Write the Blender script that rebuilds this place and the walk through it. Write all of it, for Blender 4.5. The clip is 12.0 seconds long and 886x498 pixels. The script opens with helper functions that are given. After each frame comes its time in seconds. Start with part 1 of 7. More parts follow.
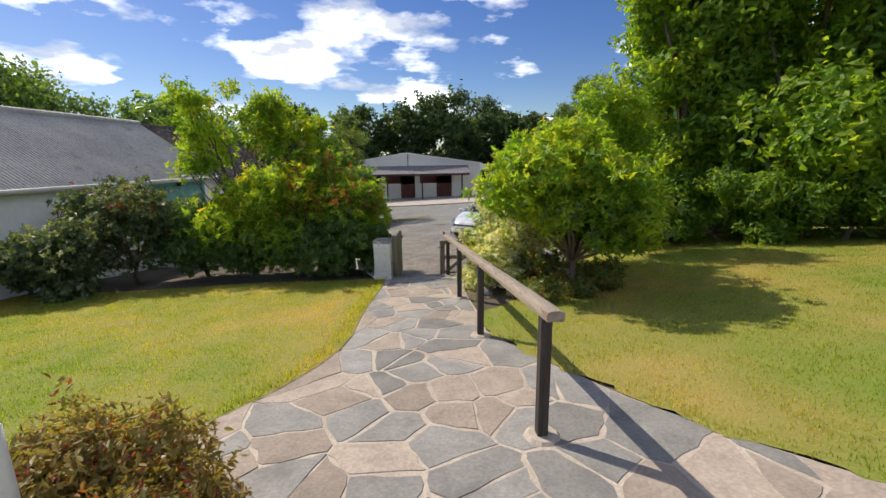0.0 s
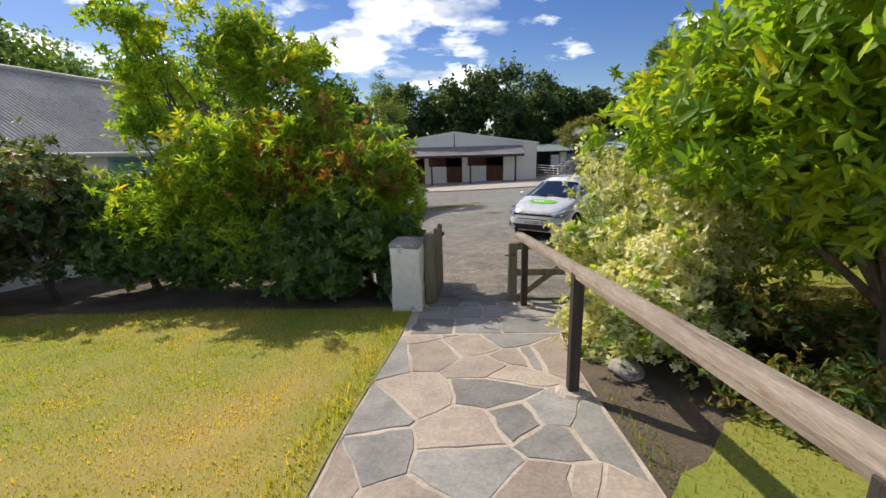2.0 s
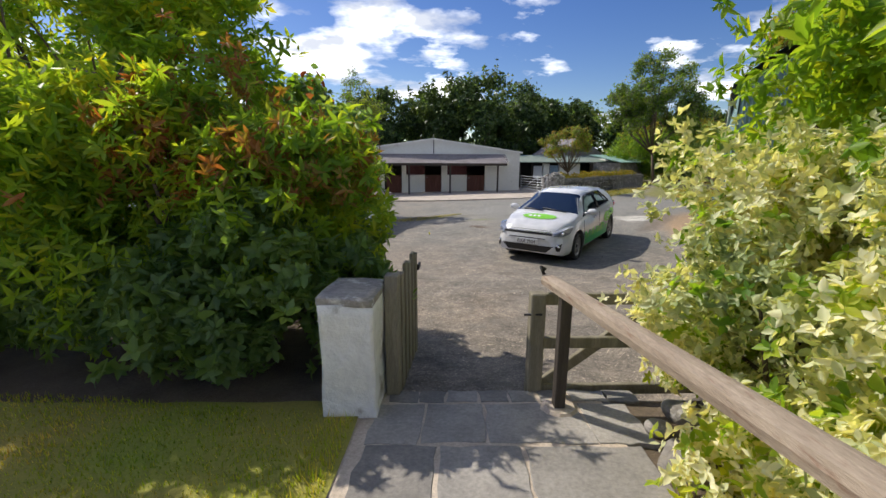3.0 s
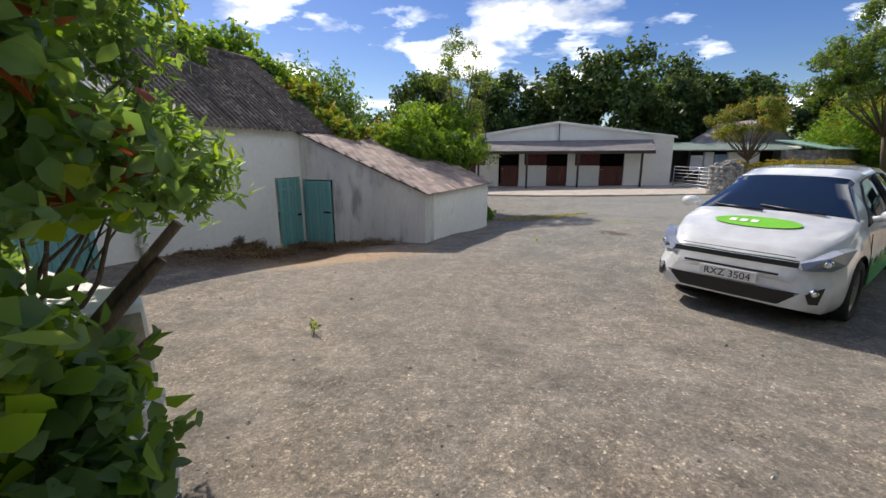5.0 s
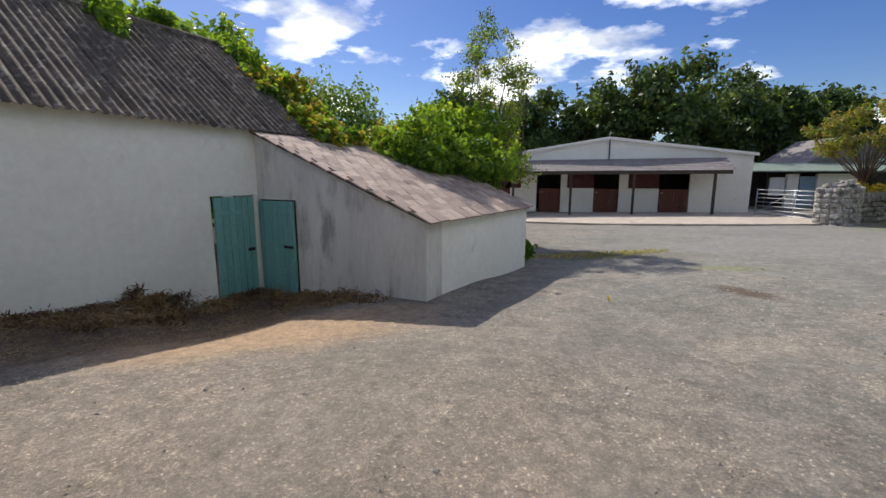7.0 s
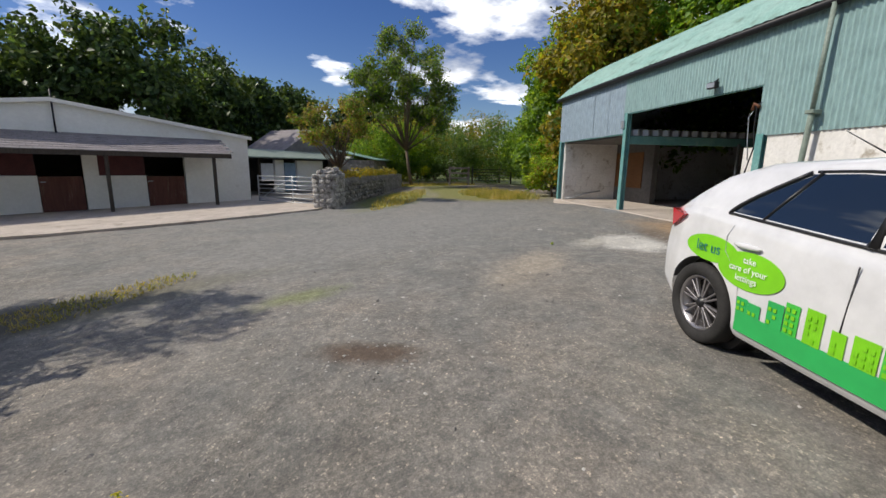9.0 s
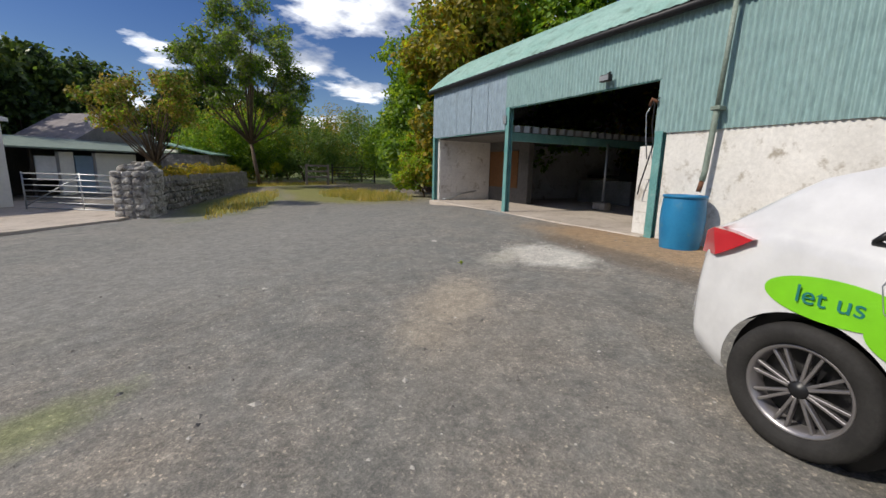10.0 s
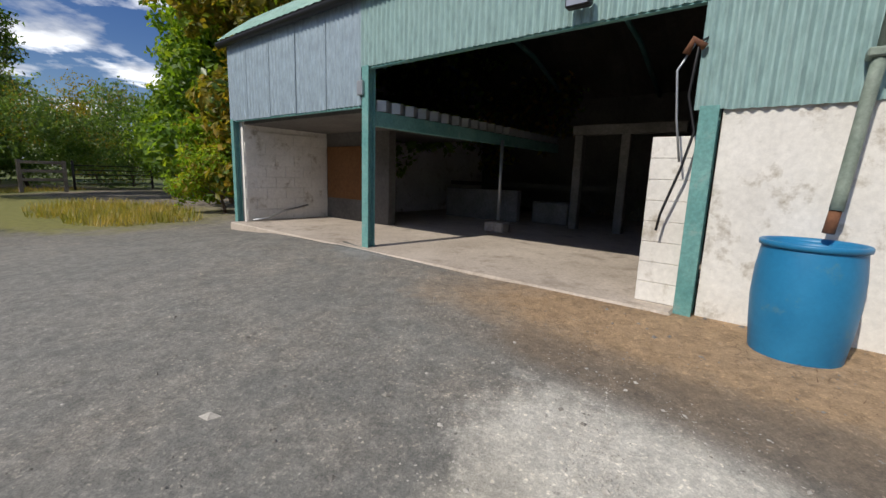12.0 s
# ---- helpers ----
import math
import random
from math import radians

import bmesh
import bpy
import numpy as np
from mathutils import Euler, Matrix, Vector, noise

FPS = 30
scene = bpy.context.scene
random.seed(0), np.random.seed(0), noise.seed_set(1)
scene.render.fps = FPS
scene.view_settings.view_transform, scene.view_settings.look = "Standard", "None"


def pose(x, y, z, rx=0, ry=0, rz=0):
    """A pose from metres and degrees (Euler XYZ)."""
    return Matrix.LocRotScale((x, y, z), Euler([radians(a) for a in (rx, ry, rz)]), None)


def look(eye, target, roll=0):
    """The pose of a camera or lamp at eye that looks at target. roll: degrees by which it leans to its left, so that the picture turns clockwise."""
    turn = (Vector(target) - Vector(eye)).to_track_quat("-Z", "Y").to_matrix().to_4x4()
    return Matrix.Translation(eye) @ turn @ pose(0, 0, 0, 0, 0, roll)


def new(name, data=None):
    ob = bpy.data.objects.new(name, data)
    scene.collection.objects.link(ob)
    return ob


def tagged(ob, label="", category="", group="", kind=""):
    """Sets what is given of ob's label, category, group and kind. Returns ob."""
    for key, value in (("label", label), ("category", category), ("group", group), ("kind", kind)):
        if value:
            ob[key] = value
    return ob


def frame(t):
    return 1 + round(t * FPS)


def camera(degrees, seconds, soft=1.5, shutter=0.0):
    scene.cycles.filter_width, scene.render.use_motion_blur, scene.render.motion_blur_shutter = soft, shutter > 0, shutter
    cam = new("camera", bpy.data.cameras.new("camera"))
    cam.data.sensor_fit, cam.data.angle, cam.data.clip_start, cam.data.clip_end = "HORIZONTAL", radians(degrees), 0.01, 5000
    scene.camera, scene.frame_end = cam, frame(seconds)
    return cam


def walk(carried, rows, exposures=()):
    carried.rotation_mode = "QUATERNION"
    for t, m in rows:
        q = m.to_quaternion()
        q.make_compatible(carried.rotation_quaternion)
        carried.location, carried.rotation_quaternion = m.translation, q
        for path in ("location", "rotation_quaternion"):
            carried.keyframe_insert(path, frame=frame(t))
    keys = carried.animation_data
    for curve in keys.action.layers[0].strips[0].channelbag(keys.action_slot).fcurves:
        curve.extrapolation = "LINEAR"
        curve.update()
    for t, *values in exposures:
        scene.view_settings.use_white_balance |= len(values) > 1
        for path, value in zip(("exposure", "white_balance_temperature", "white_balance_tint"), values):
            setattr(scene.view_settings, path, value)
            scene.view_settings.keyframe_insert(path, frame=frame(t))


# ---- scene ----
cam = camera(93.2, 12.0)
PATH = [
    (0, (-0.159, 0.069, 3.284), (-0.117, 2.024, 2.865), -0.9),
    (0.5, (-0.088, 0.821, 3.128), (-0.208, 2.757, 2.641), -0.8),
    (1, (-0.114, 1.686, 2.982), (-0.321, 3.612, 2.482), -0.7),
    (1.5, (-0.194, 2.605, 2.814), (-0.428, 4.537, 2.349), -0.3),
    (2, (-0.361, 3.599, 2.77), (-0.537, 5.534, 2.297), -1.6),
    (2.5, (-0.477, 4.551, 2.67), (-0.587, 6.498, 2.223), -1.4),
    (3, (-0.524, 5.572, 2.572), (-0.589, 7.524, 2.142), 0.3),
    (3.2, (-0.534, 5.953, 2.55), (-0.572, 7.907, 2.122), 1.3),
    (4.8, (-0.359, 9.33, 2.065), (-0.748, 11.237, 1.604), -0.3),
    (5, (-0.419, 9.685, 2.003), (-1.053, 11.529, 1.56), -0.2),
    (5.5, (-0.608, 10.524, 1.893), (-1.831, 12.053, 1.487), 0.5),
    (6, (-0.807, 11.303, 1.835), (-2.373, 12.483, 1.442), 0.8),
    (6.5, (-0.999, 12.158, 1.758), (-2.307, 13.624, 1.386), 0.7),
    (7, (-1.284, 13.062, 1.73), (-2.073, 14.87, 1.403), -0.0),
    (7.5, (-1.572, 14.04, 1.653), (-1.831, 16.0, 1.349), -0.2),
    (9.3, (-1.141, 17.2, 1.746), (0.285, 18.548, 1.36), 1.1),
    (9.5, (-0.921, 17.546, 1.715), (0.599, 18.786, 1.331), 1.2),
    (10, (-0.165, 18.314, 1.701), (1.508, 19.344, 1.327), 1.4),
    (10.5, (0.821, 18.99, 1.708), (2.555, 19.912, 1.332), 1.5),
    (11, (1.786, 19.648, 1.709), (3.581, 20.44, 1.323), 1.4),
    (11.5, (2.819, 20.203, 1.733), (4.709, 20.734, 1.352), 1.6),
    (12, (3.911, 20.654, 1.77), (5.86, 20.938, 1.424), 2.0),
]
walk(cam, [(t, look(eye, target, roll)) for t, eye, target, roll in PATH],
     exposures=[(0.0, 0.62), (3.2, 0.66), (5.0, 0.70), (7.7, 0.58), (9.3, 0.34), (12.0, 0.24)])

# ---- world, sun, exposure ----
SUN_DIR = Vector((-0.562, 0.455, 0.69)).normalized()
sun_data = bpy.data.lights.new("sun", "SUN")
sun_data.energy, sun_data.angle, sun_data.color = 3.0, radians(0.55), (1.0, 0.93, 0.82)
sun = new("sun", sun_data)
sun.matrix_world = look(SUN_DIR * 60, (0, 0, 0))
world = bpy.data.worlds.new("sky")
scene.world = world
world.use_nodes = True


def sky():
    nt = world.node_tree
    nt.nodes.clear()
    out = nt.nodes.new("ShaderNodeOutputWorld")
    bg = nt.nodes.new("ShaderNodeBackground")
    bg.inputs["Strength"].default_value = 0.15
    tex = nt.nodes.new("ShaderNodeTexSky")
    tex.sky_type = "NISHITA"
    tex.sun_disc = False
    tex.sun_elevation = math.asin(SUN_DIR.z)
    tex.sun_rotation = math.atan2(SUN_DIR.x, SUN_DIR.y)
    tex.air_density, tex.dust_density, tex.ozone_density = 1.0, 0.3, 2.5
    co = nt.nodes.new("ShaderNodeTexCoord")
    # clouds: noise over a flat layer high above, by direction
    sep = nt.nodes.new("ShaderNodeSeparateXYZ")
    nt.links.new(co.outputs["Generated"], sep.inputs[0])
    up = nt.nodes.new("ShaderNodeMath")
    up.operation = "ADD"
    up.inputs[1].default_value = 0.16
    nt.links.new(sep.outputs["Z"], up.inputs[0])
    div = []
    for axis in ("X", "Y"):
        d = nt.nodes.new("ShaderNodeMath")
        d.operation = "DIVIDE"
        nt.links.new(sep.outputs[axis], d.inputs[0])
        nt.links.new(up.outputs[0], d.inputs[1])
        div.append(d)
    comb = nt.nodes.new("ShaderNodeCombineXYZ")
    nt.links.new(div[0].outputs[0], comb.inputs[0])
    nt.links.new(div[1].outputs[0], comb.inputs[1])
    n1 = nt.nodes.new("ShaderNodeTexNoise")
    n1.inputs["Scale"].default_value, n1.inputs["Detail"].default_value, n1.inputs["Roughness"].default_value = 1.25, 10, 0.55
    mp = nt.nodes.new("ShaderNodeMapping")
    mp.inputs["Location"].default_value = (0.35, 2.9, 0)
    nt.links.new(comb.outputs[0], mp.inputs[0])
    nt.links.new(mp.outputs[0], n1.inputs["Vector"])
    ramp = nt.nodes.new("ShaderNodeValToRGB")
    ramp.color_ramp.elements[0].position, ramp.color_ramp.elements[1].position = 0.508, 0.60
    nt.links.new(n1.outputs["Fac"], ramp.inputs[0])
    n2 = nt.nodes.new("ShaderNodeTexNoise")
    n2.inputs["Scale"].default_value, n2.inputs["Detail"].default_value = 2.4, 5
    nt.links.new(mp.outputs[0], n2.inputs["Vector"])
    shade = nt.nodes.new("ShaderNodeValToRGB")
    shade.color_ramp.elements[0].color, shade.color_ramp.elements[1].color = (3.4, 3.6, 4.1, 1), (13.0, 12.9, 12.7, 1)
    shade.color_ramp.elements[0].position, shade.color_ramp.elements[1].position = 0.42, 0.68
    nt.links.new(n2.outputs["Fac"], shade.inputs[0])
    hue = nt.nodes.new("ShaderNodeHueSaturation")
    hue.inputs["Saturation"].default_value, hue.inputs["Value"].default_value = 1.3, 0.44
    hue.inputs["Hue"].default_value = 0.518
    nt.links.new(tex.outputs[0], hue.inputs["Color"])
    mix = nt.nodes.new("ShaderNodeMixRGB")
    nt.links.new(ramp.outputs["Color"], mix.inputs["Fac"])
    nt.links.new(hue.outputs[0], mix.inputs["Color1"])
    nt.links.new(shade.outputs["Color"], mix.inputs["Color2"])
    nt.links.new(mix.outputs[0], bg.inputs["Color"])
    nt.links.new(bg.outputs[0], out.inputs[0])


sky()

# ---- materials ----
def nodes_of(name):
    m = bpy.data.materials.new(name)
    m.use_nodes = True
    nt = m.node_tree
    return m, nt, nt.nodes["Principled BSDF"]


def ramp_node(nt, source, stops):
    r = nt.nodes.new("ShaderNodeValToRGB")
    cr = r.color_ramp
    while len(cr.elements) < len(stops):
        cr.elements.new(0.5)
    for e, (pos, col) in zip(cr.elements, stops):
        e.position, e.color = pos, (*col, 1)
    nt.links.new(source, r.inputs[0])
    return r


def noise_node(nt, scale, detail=6, rough=0.6, stretch=None):
    co = nt.nodes.new("ShaderNodeNewGeometry") if stretch is None else nt.nodes.new("ShaderNodeTexCoord")
    n = nt.nodes.new("ShaderNodeTexNoise")
    n.inputs["Scale"].default_value, n.inputs["Detail"].default_value, n.inputs["Roughness"].default_value = scale, detail, rough
    if stretch is None:
        nt.links.new(co.outputs["Position"], n.inputs["Vector"])
    else:
        mp = nt.nodes.new("ShaderNodeMapping")
        mp.inputs["Scale"].default_value = stretch
        nt.links.new(co.outputs["Object"], mp.inputs[0])
        nt.links.new(mp.outputs[0], n.inputs["Vector"])
    return n


def mixc(nt, fac, a, b, mode="MIX"):
    m = nt.nodes.new("ShaderNodeMixRGB")
    m.blend_type = mode
    for sock, v in ((m.inputs["Fac"], fac), (m.inputs["Color1"], a), (m.inputs["Color2"], b)):
        if isinstance(v, bpy.types.NodeSocket):
            nt.links.new(v, sock)
        elif isinstance(v, tuple):
            sock.default_value = (*v, 1)
        else:
            sock.default_value = v
    return m.outputs[0]


def grainy(name, c1, c2, big=1.2, fine=30, rough=0.85, bump=0.3, stain=None, stain_at=0.62, stain_scale=2.5, metal=0.0, dist=0.01, stretch=None, vary=0.0, spec=0.4, fleck=0.34):
    """Two colours over a large and a fine noise, with stains, relief and an optional tint by object."""
    m, nt, bsdf = nodes_of(name)
    a = noise_node(nt, big, 5, 0.6, stretch)
    b = noise_node(nt, fine, 4, 0.7, stretch)
    base = ramp_node(nt, a.outputs["Fac"], [(0.3, c1), (0.7, c2)]).outputs[0]
    spk = ramp_node(nt, b.outputs["Fac"], [(0.25, (1 - fleck * 1.12,) * 3), (0.75, (1 + fleck * 0.88,) * 3)]).outputs[0]
    col = mixc(nt, 0.75, base, spk, "MULTIPLY")
    if stain:
        s = noise_node(nt, stain_scale, 8, 0.7, stretch)
        f = ramp_node(nt, s.outputs["Fac"], [(stain_at - 0.06, (0, 0, 0)), (stain_at + 0.06, (1, 1, 1))]).outputs[0]
        col = mixc(nt, f, col, stain)
    if vary:
        oi = nt.nodes.new("ShaderNodeObjectInfo")
        v = ramp_node(nt, oi.outputs["Random"], [(0, (1 - vary,) * 3), (1, (1 + vary,) * 3)]).outputs[0]
        col = mixc(nt, 1.0, col, v, "MULTIPLY")
    nt.links.new(col, bsdf.inputs["Base Color"])
    bsdf.inputs["Roughness"].default_value, bsdf.inputs["Metallic"].default_value = rough, metal
    bsdf.inputs["Specular IOR Level"].default_value = spec
    if bump:
        bn = nt.nodes.new("ShaderNodeBump")
        bn.inputs["Strength"].default_value, bn.inputs["Distance"].default_value = bump, dist
        nt.links.new(b.outputs["Fac"], bn.inputs["Height"])
        nt.links.new(bn.outputs[0], bsdf.inputs["Normal"])
    return m


def plain(name, c, rough=0.5, metal=0.0, coat=0.0):
    m, nt, bsdf = nodes_of(name)
    n = noise_node(nt, 6, 5, 0.6)
    f = ramp_node(nt, n.outputs["Fac"], [(0.3, tuple(v * 0.9 for v in c)), (0.7, tuple(min(1, v * 1.06) for v in c))]).outputs[0]
    nt.links.new(f, bsdf.inputs["Base Color"])
    bsdf.inputs["Roughness"].default_value, bsdf.inputs["Metallic"].default_value = rough, metal
    bsdf.inputs["Coat Weight"].default_value = coat
    return m


def leafy(name, stops, trans=0.35, rough=0.5, patch=1.3):
    """Leaves: colour differs leaf by leaf and over larger patches; light comes through."""
    m, nt, bsdf = nodes_of(name)
    g = nt.nodes.new("ShaderNodeNewGeometry")
    n = noise_node(nt, patch, 3, 0.6)
    add = nt.nodes.new("ShaderNodeMath")
    add.operation = "MULTIPLY_ADD"
    add.inputs[1].default_value = 0.45
    nt.links.new(g.outputs["Random Per Island"], add.inputs[0])
    sub = nt.nodes.new("ShaderNodeMath")
    sub.operation = "MULTIPLY_ADD"
    sub.inputs[1].default_value, sub.inputs[2].default_value = 1.5, -0.48
    nt.links.new(n.outputs["Fac"], sub.inputs[0])
    nt.links.new(sub.outputs[0], add.inputs[2])
    col = ramp_node(nt, add.outputs[0], stops).outputs[0]
    nt.links.new(col, bsdf.inputs["Base Color"])
    bsdf.inputs["Roughness"].default_value = rough
    bsdf.inputs["Specular IOR Level"].default_value = 0.35
    tr = nt.nodes.new("ShaderNodeBsdfTranslucent")
    lift = mixc(nt, 1.0, col, (2.3, 2.1, 0.8), "MULTIPLY")
    nt.links.new(lift, tr.inputs["Color"])
    ms = nt.nodes.new("ShaderNodeMixShader")
    ms.inputs[0].default_value = trans
    nt.links.new(bsdf.outputs[0], ms.inputs[1])
    nt.links.new(tr.outputs[0], ms.inputs[2])
    nt.links.new(ms.outputs[0], nt.nodes["Material Output"].inputs[0])
    return m


def patch_reach(nt, centre, size, wobble, turn):
    """Distance from an oval's centre on the ground in units of its size, made uneven."""
    g = nt.nodes.new("ShaderNodeNewGeometry")
    mp = nt.nodes.new("ShaderNodeMapping")
    mp.vector_type = "TEXTURE"
    mp.inputs["Location"].default_value = (*centre, 0)
    mp.inputs["Rotation"].default_value = (0, 0, radians(turn))
    mp.inputs["Scale"].default_value = (*size, 1000)
    nt.links.new(g.outputs["Position"], mp.inputs[0])
    ln = nt.nodes.new("ShaderNodeVectorMath")
    ln.operation = "LENGTH"
    nt.links.new(mp.outputs[0], ln.inputs[0])
    n = noise_node(nt, 1.7, 8, 0.72)
    ma = nt.nodes.new("ShaderNodeMath")
    ma.operation = "MULTIPLY_ADD"
    ma.inputs[1].default_value = wobble * 2
    nt.links.new(n.outputs["Fac"], ma.inputs[0])
    nt.links.new(ln.outputs["Value"], ma.inputs[2])
    return ma.outputs[0]


def masked(nt, col, centre, size, colour, wobble=0.5, soft=0.3, turn=0.0, amount=1.0):
    reach = patch_reach(nt, centre, size, wobble, turn)
    mr = nt.nodes.new("ShaderNodeMapRange")
    mr.inputs["From Min"].default_value, mr.inputs["From Max"].default_value = 1 + wobble - soft, 1 + wobble + soft
    mr.inputs["To Min"].default_value, mr.inputs["To Max"].default_value = amount, 0
    nt.links.new(reach, mr.inputs["Value"])
    return mixc(nt, mr.outputs[0], col, colour)


def yard_material():
    m, nt, bsdf = nodes_of("worn_asphalt")
    a = noise_node(nt, 0.45, 6, 0.65)
    b = noise_node(nt, 26, 5, 0.75)
    c = noise_node(nt, 2.2, 7, 0.7)
    vor = nt.nodes.new("ShaderNodeTexVoronoi")
    vor.inputs["Scale"].default_value = 70
    g = nt.nodes.new("ShaderNodeNewGeometry")
    nt.links.new(g.outputs["Position"], vor.inputs["Vector"])
    base = ramp_node(nt, a.outputs["Fac"], [(0.35, (0.178, 0.160, 0.138)), (0.5, (0.225, 0.197, 0.168)), (0.66, (0.275, 0.233, 0.192))]).outputs[0]
    mid = ramp_node(nt, c.outputs["Fac"], [(0.34, (0.52, 0.50, 0.48)), (0.66, (1.36, 1.32, 1.25))]).outputs[0]
    col = mixc(nt, 0.8, base, mid, "MULTIPLY")
    # loose grit lies in drifts; between them the surface is worn smooth
    drift = ramp_node(nt, noise_node(nt, 0.85, 9, 0.72).outputs["Fac"], [(0.38, (0.45, 0.45, 0.45)), (0.56, (1, 1, 1))]).outputs[0]
    spk = ramp_node(nt, b.outputs["Fac"], [(0.3, (0.42, 0.42, 0.42)), (0.68, (1.55, 1.52, 1.48))]).outputs[0]
    stones = ramp_node(nt, vor.outputs["Color"], [(0.0, (0.60, 0.60, 0.60)), (0.8, (1.08, 1.08, 1.08)), (0.93, (2.0, 1.95, 1.86))]).outputs[0]
    grit = noise_node(nt, 95, 3, 0.8)
    gritty = mixc(nt, 1.0, spk, stones, "MULTIPLY")
    gritty = mixc(nt, 0.8, gritty, ramp_node(nt, grit.outputs["Fac"], [(0.36, (0.40, 0.40, 0.40)), (0.64, (1.56, 1.56, 1.54))]).outputs[0], "MULTIPLY")
    col = mixc(nt, drift, col, mixc(nt, 0.55, col, gritty, "MULTIPLY"))
    scuff = ramp_node(nt, noise_node(nt, 1.9, 10, 0.8).outputs["Fac"], [(0.55, (0, 0, 0)), (0.70, (0.40, 0.40, 0.40))]).outputs[0]
    col = mixc(nt, scuff, col, (0.36, 0.335, 0.30))
    damp = ramp_node(nt, noise_node(nt, 1.3, 9, 0.75).outputs["Fac"], [(0.33, (0.65, 0.65, 0.65)), (0.46, (0, 0, 0))]).outputs[0]
    col = mixc(nt, damp, col, (0.115, 0.105, 0.092))
    for args in YARD_PATCHES:
        col = masked(nt, col, *args[:3], **args[3])
    col = mixc(nt, 0.34, col, gritty, "MULTIPLY")
    lumps = noise_node(nt, 8.5, 7, 0.7)
    col = mixc(nt, 0.7, col, ramp_node(nt, lumps.outputs["Fac"], [(0.34, (0.66, 0.66, 0.66)), (0.66, (1.30, 1.29, 1.27))]).outputs[0], "MULTIPLY")
    nt.links.new(col, bsdf.inputs["Base Color"])
    bsdf.inputs["Roughness"].default_value = 0.92
    bn = nt.nodes.new("ShaderNodeBump")
    bn.inputs["Strength"].default_value, bn.inputs["Distance"].default_value = 0.6, 0.02
    nt.links.new(b.outputs["Fac"], bn.inputs["Height"])
    nt.links.new(bn.outputs[0], bsdf.inputs["Normal"])
    return m


# bare earth, straw, chalk, moss and tyre-worn patches: centre, size, colour
YARD_PATCHES = [
    ((0, 100), (300, 52), (0.12, 0.15, 0.04), dict(wobble=0.02, soft=0.02)),
    ((-60, 20), (44, 200), (0.12, 0.15, 0.04), dict(wobble=0.02, soft=0.02)),
    ((80, 10), (56, 200), (0.12, 0.15, 0.04), dict(wobble=0.02, soft=0.02)),
    ((5.0, 26.5), (9.5, 11.0), (0.225, 0.238, 0.232), dict(wobble=0.7, soft=0.6, amount=0.6)),
    ((-6.3, 16.4), (1.25, 2.3), (0.12, 0.075, 0.045), dict(wobble=0.6, soft=0.3, turn=-20)),
    ((-4.55, 16.3), (0.6, 1.5), (0.46, 0.30, 0.17), dict(wobble=0.9, soft=0.4, turn=-38, amount=0.75)),
    ((-3.0, 14.6), (1.9, 2.4), (0.25, 0.205, 0.16), dict(wobble=0.9, soft=0.6, amount=0.35)),
    ((5.62, 20.15), (0.50, 0.72), (0.60, 0.58, 0.53), dict(wobble=1.1, soft=0.3, turn=-40, amount=0.85)),
    ((5.2, 20.6), (0.5, 0.25), (0.52, 0.49, 0.42), dict(wobble=1.6, soft=0.5, turn=10, amount=0.6)),
    ((7.0, 18.75), (0.95, 2.6), (0.36, 0.25, 0.15), dict(wobble=0.5, soft=0.3, turn=-31)),
    ((6.05, 19.3), (0.30, 2.0), (0.16, 0.12, 0.085), dict(wobble=0.9, soft=0.4, turn=-36, amount=0.7)),
    ((9.9, 22.6), (0.7, 0.45), (0.24, 0.26, 0.27), dict(wobble=1.2, soft=0.5, turn=60, amount=0.6)),
    ((3.2, 20.3), (0.8, 0.35), (0.44, 0.37, 0.28), dict(wobble=1.6, soft=0.5, turn=20, amount=0.55)),
    ((2.6, 19.6), (0.8, 0.5), (0.32, 0.27, 0.21), dict(wobble=1.4, soft=0.6, amount=0.22)),
    ((-0.8, 22.9), (1.2, 0.35), (0.13, 0.12, 0.05), dict(wobble=1.4, soft=0.5, amount=0.5)),
    ((0.22, 19.42), (0.40, 0.14), (0.10, 0.065, 0.042), dict(wobble=1.8, soft=0.5, turn=-48, amount=0.85)),
    ((0.3, 21.3), (0.4, 0.2), (0.20, 0.24, 0.05), dict(wobble=1.6, soft=0.6, amount=0.5)),
    ((-1.9, 23.2), (1.5, 0.5), (0.12, 0.10, 0.045), dict(wobble=0.7, soft=0.4, amount=0.9)),
    ((3.0, 24.5), (5.0, 1.6), (0.24, 0.235, 0.22), dict(wobble=0.9, soft=0.6, turn=15, amount=0.6)),
    ((13.2, 31.0), (2.6, 3.2), (0.21, 0.20, 0.06), dict(wobble=0.6, soft=0.25, turn=-30)),
    ((14.5, 35.0), (1.6, 6.0), (0.19, 0.19, 0.055), dict(wobble=0.6, soft=0.3, turn=-30)),
    ((9.3, 33.2), (1.3, 4.5), (0.17, 0.19, 0.05), dict(wobble=0.6, soft=0.25, turn=-45)),
    ((16.0, 41.5), (6, 1.4), (0.19, 0.21, 0.05), dict(wobble=0.6, soft=0.3)),
]
YARD = yard_material()
LAWN_SOIL = grainy("lawn_turf", (0.16, 0.23, 0.02), (0.36, 0.27, 0.075), big=0.5, fine=60, rough=0.95, bump=0.5)
SOIL = grainy("dark_soil", (0.10, 0.075, 0.05), (0.19, 0.145, 0.10), big=2, fine=40, rough=0.95, bump=0.8, dist=0.03)
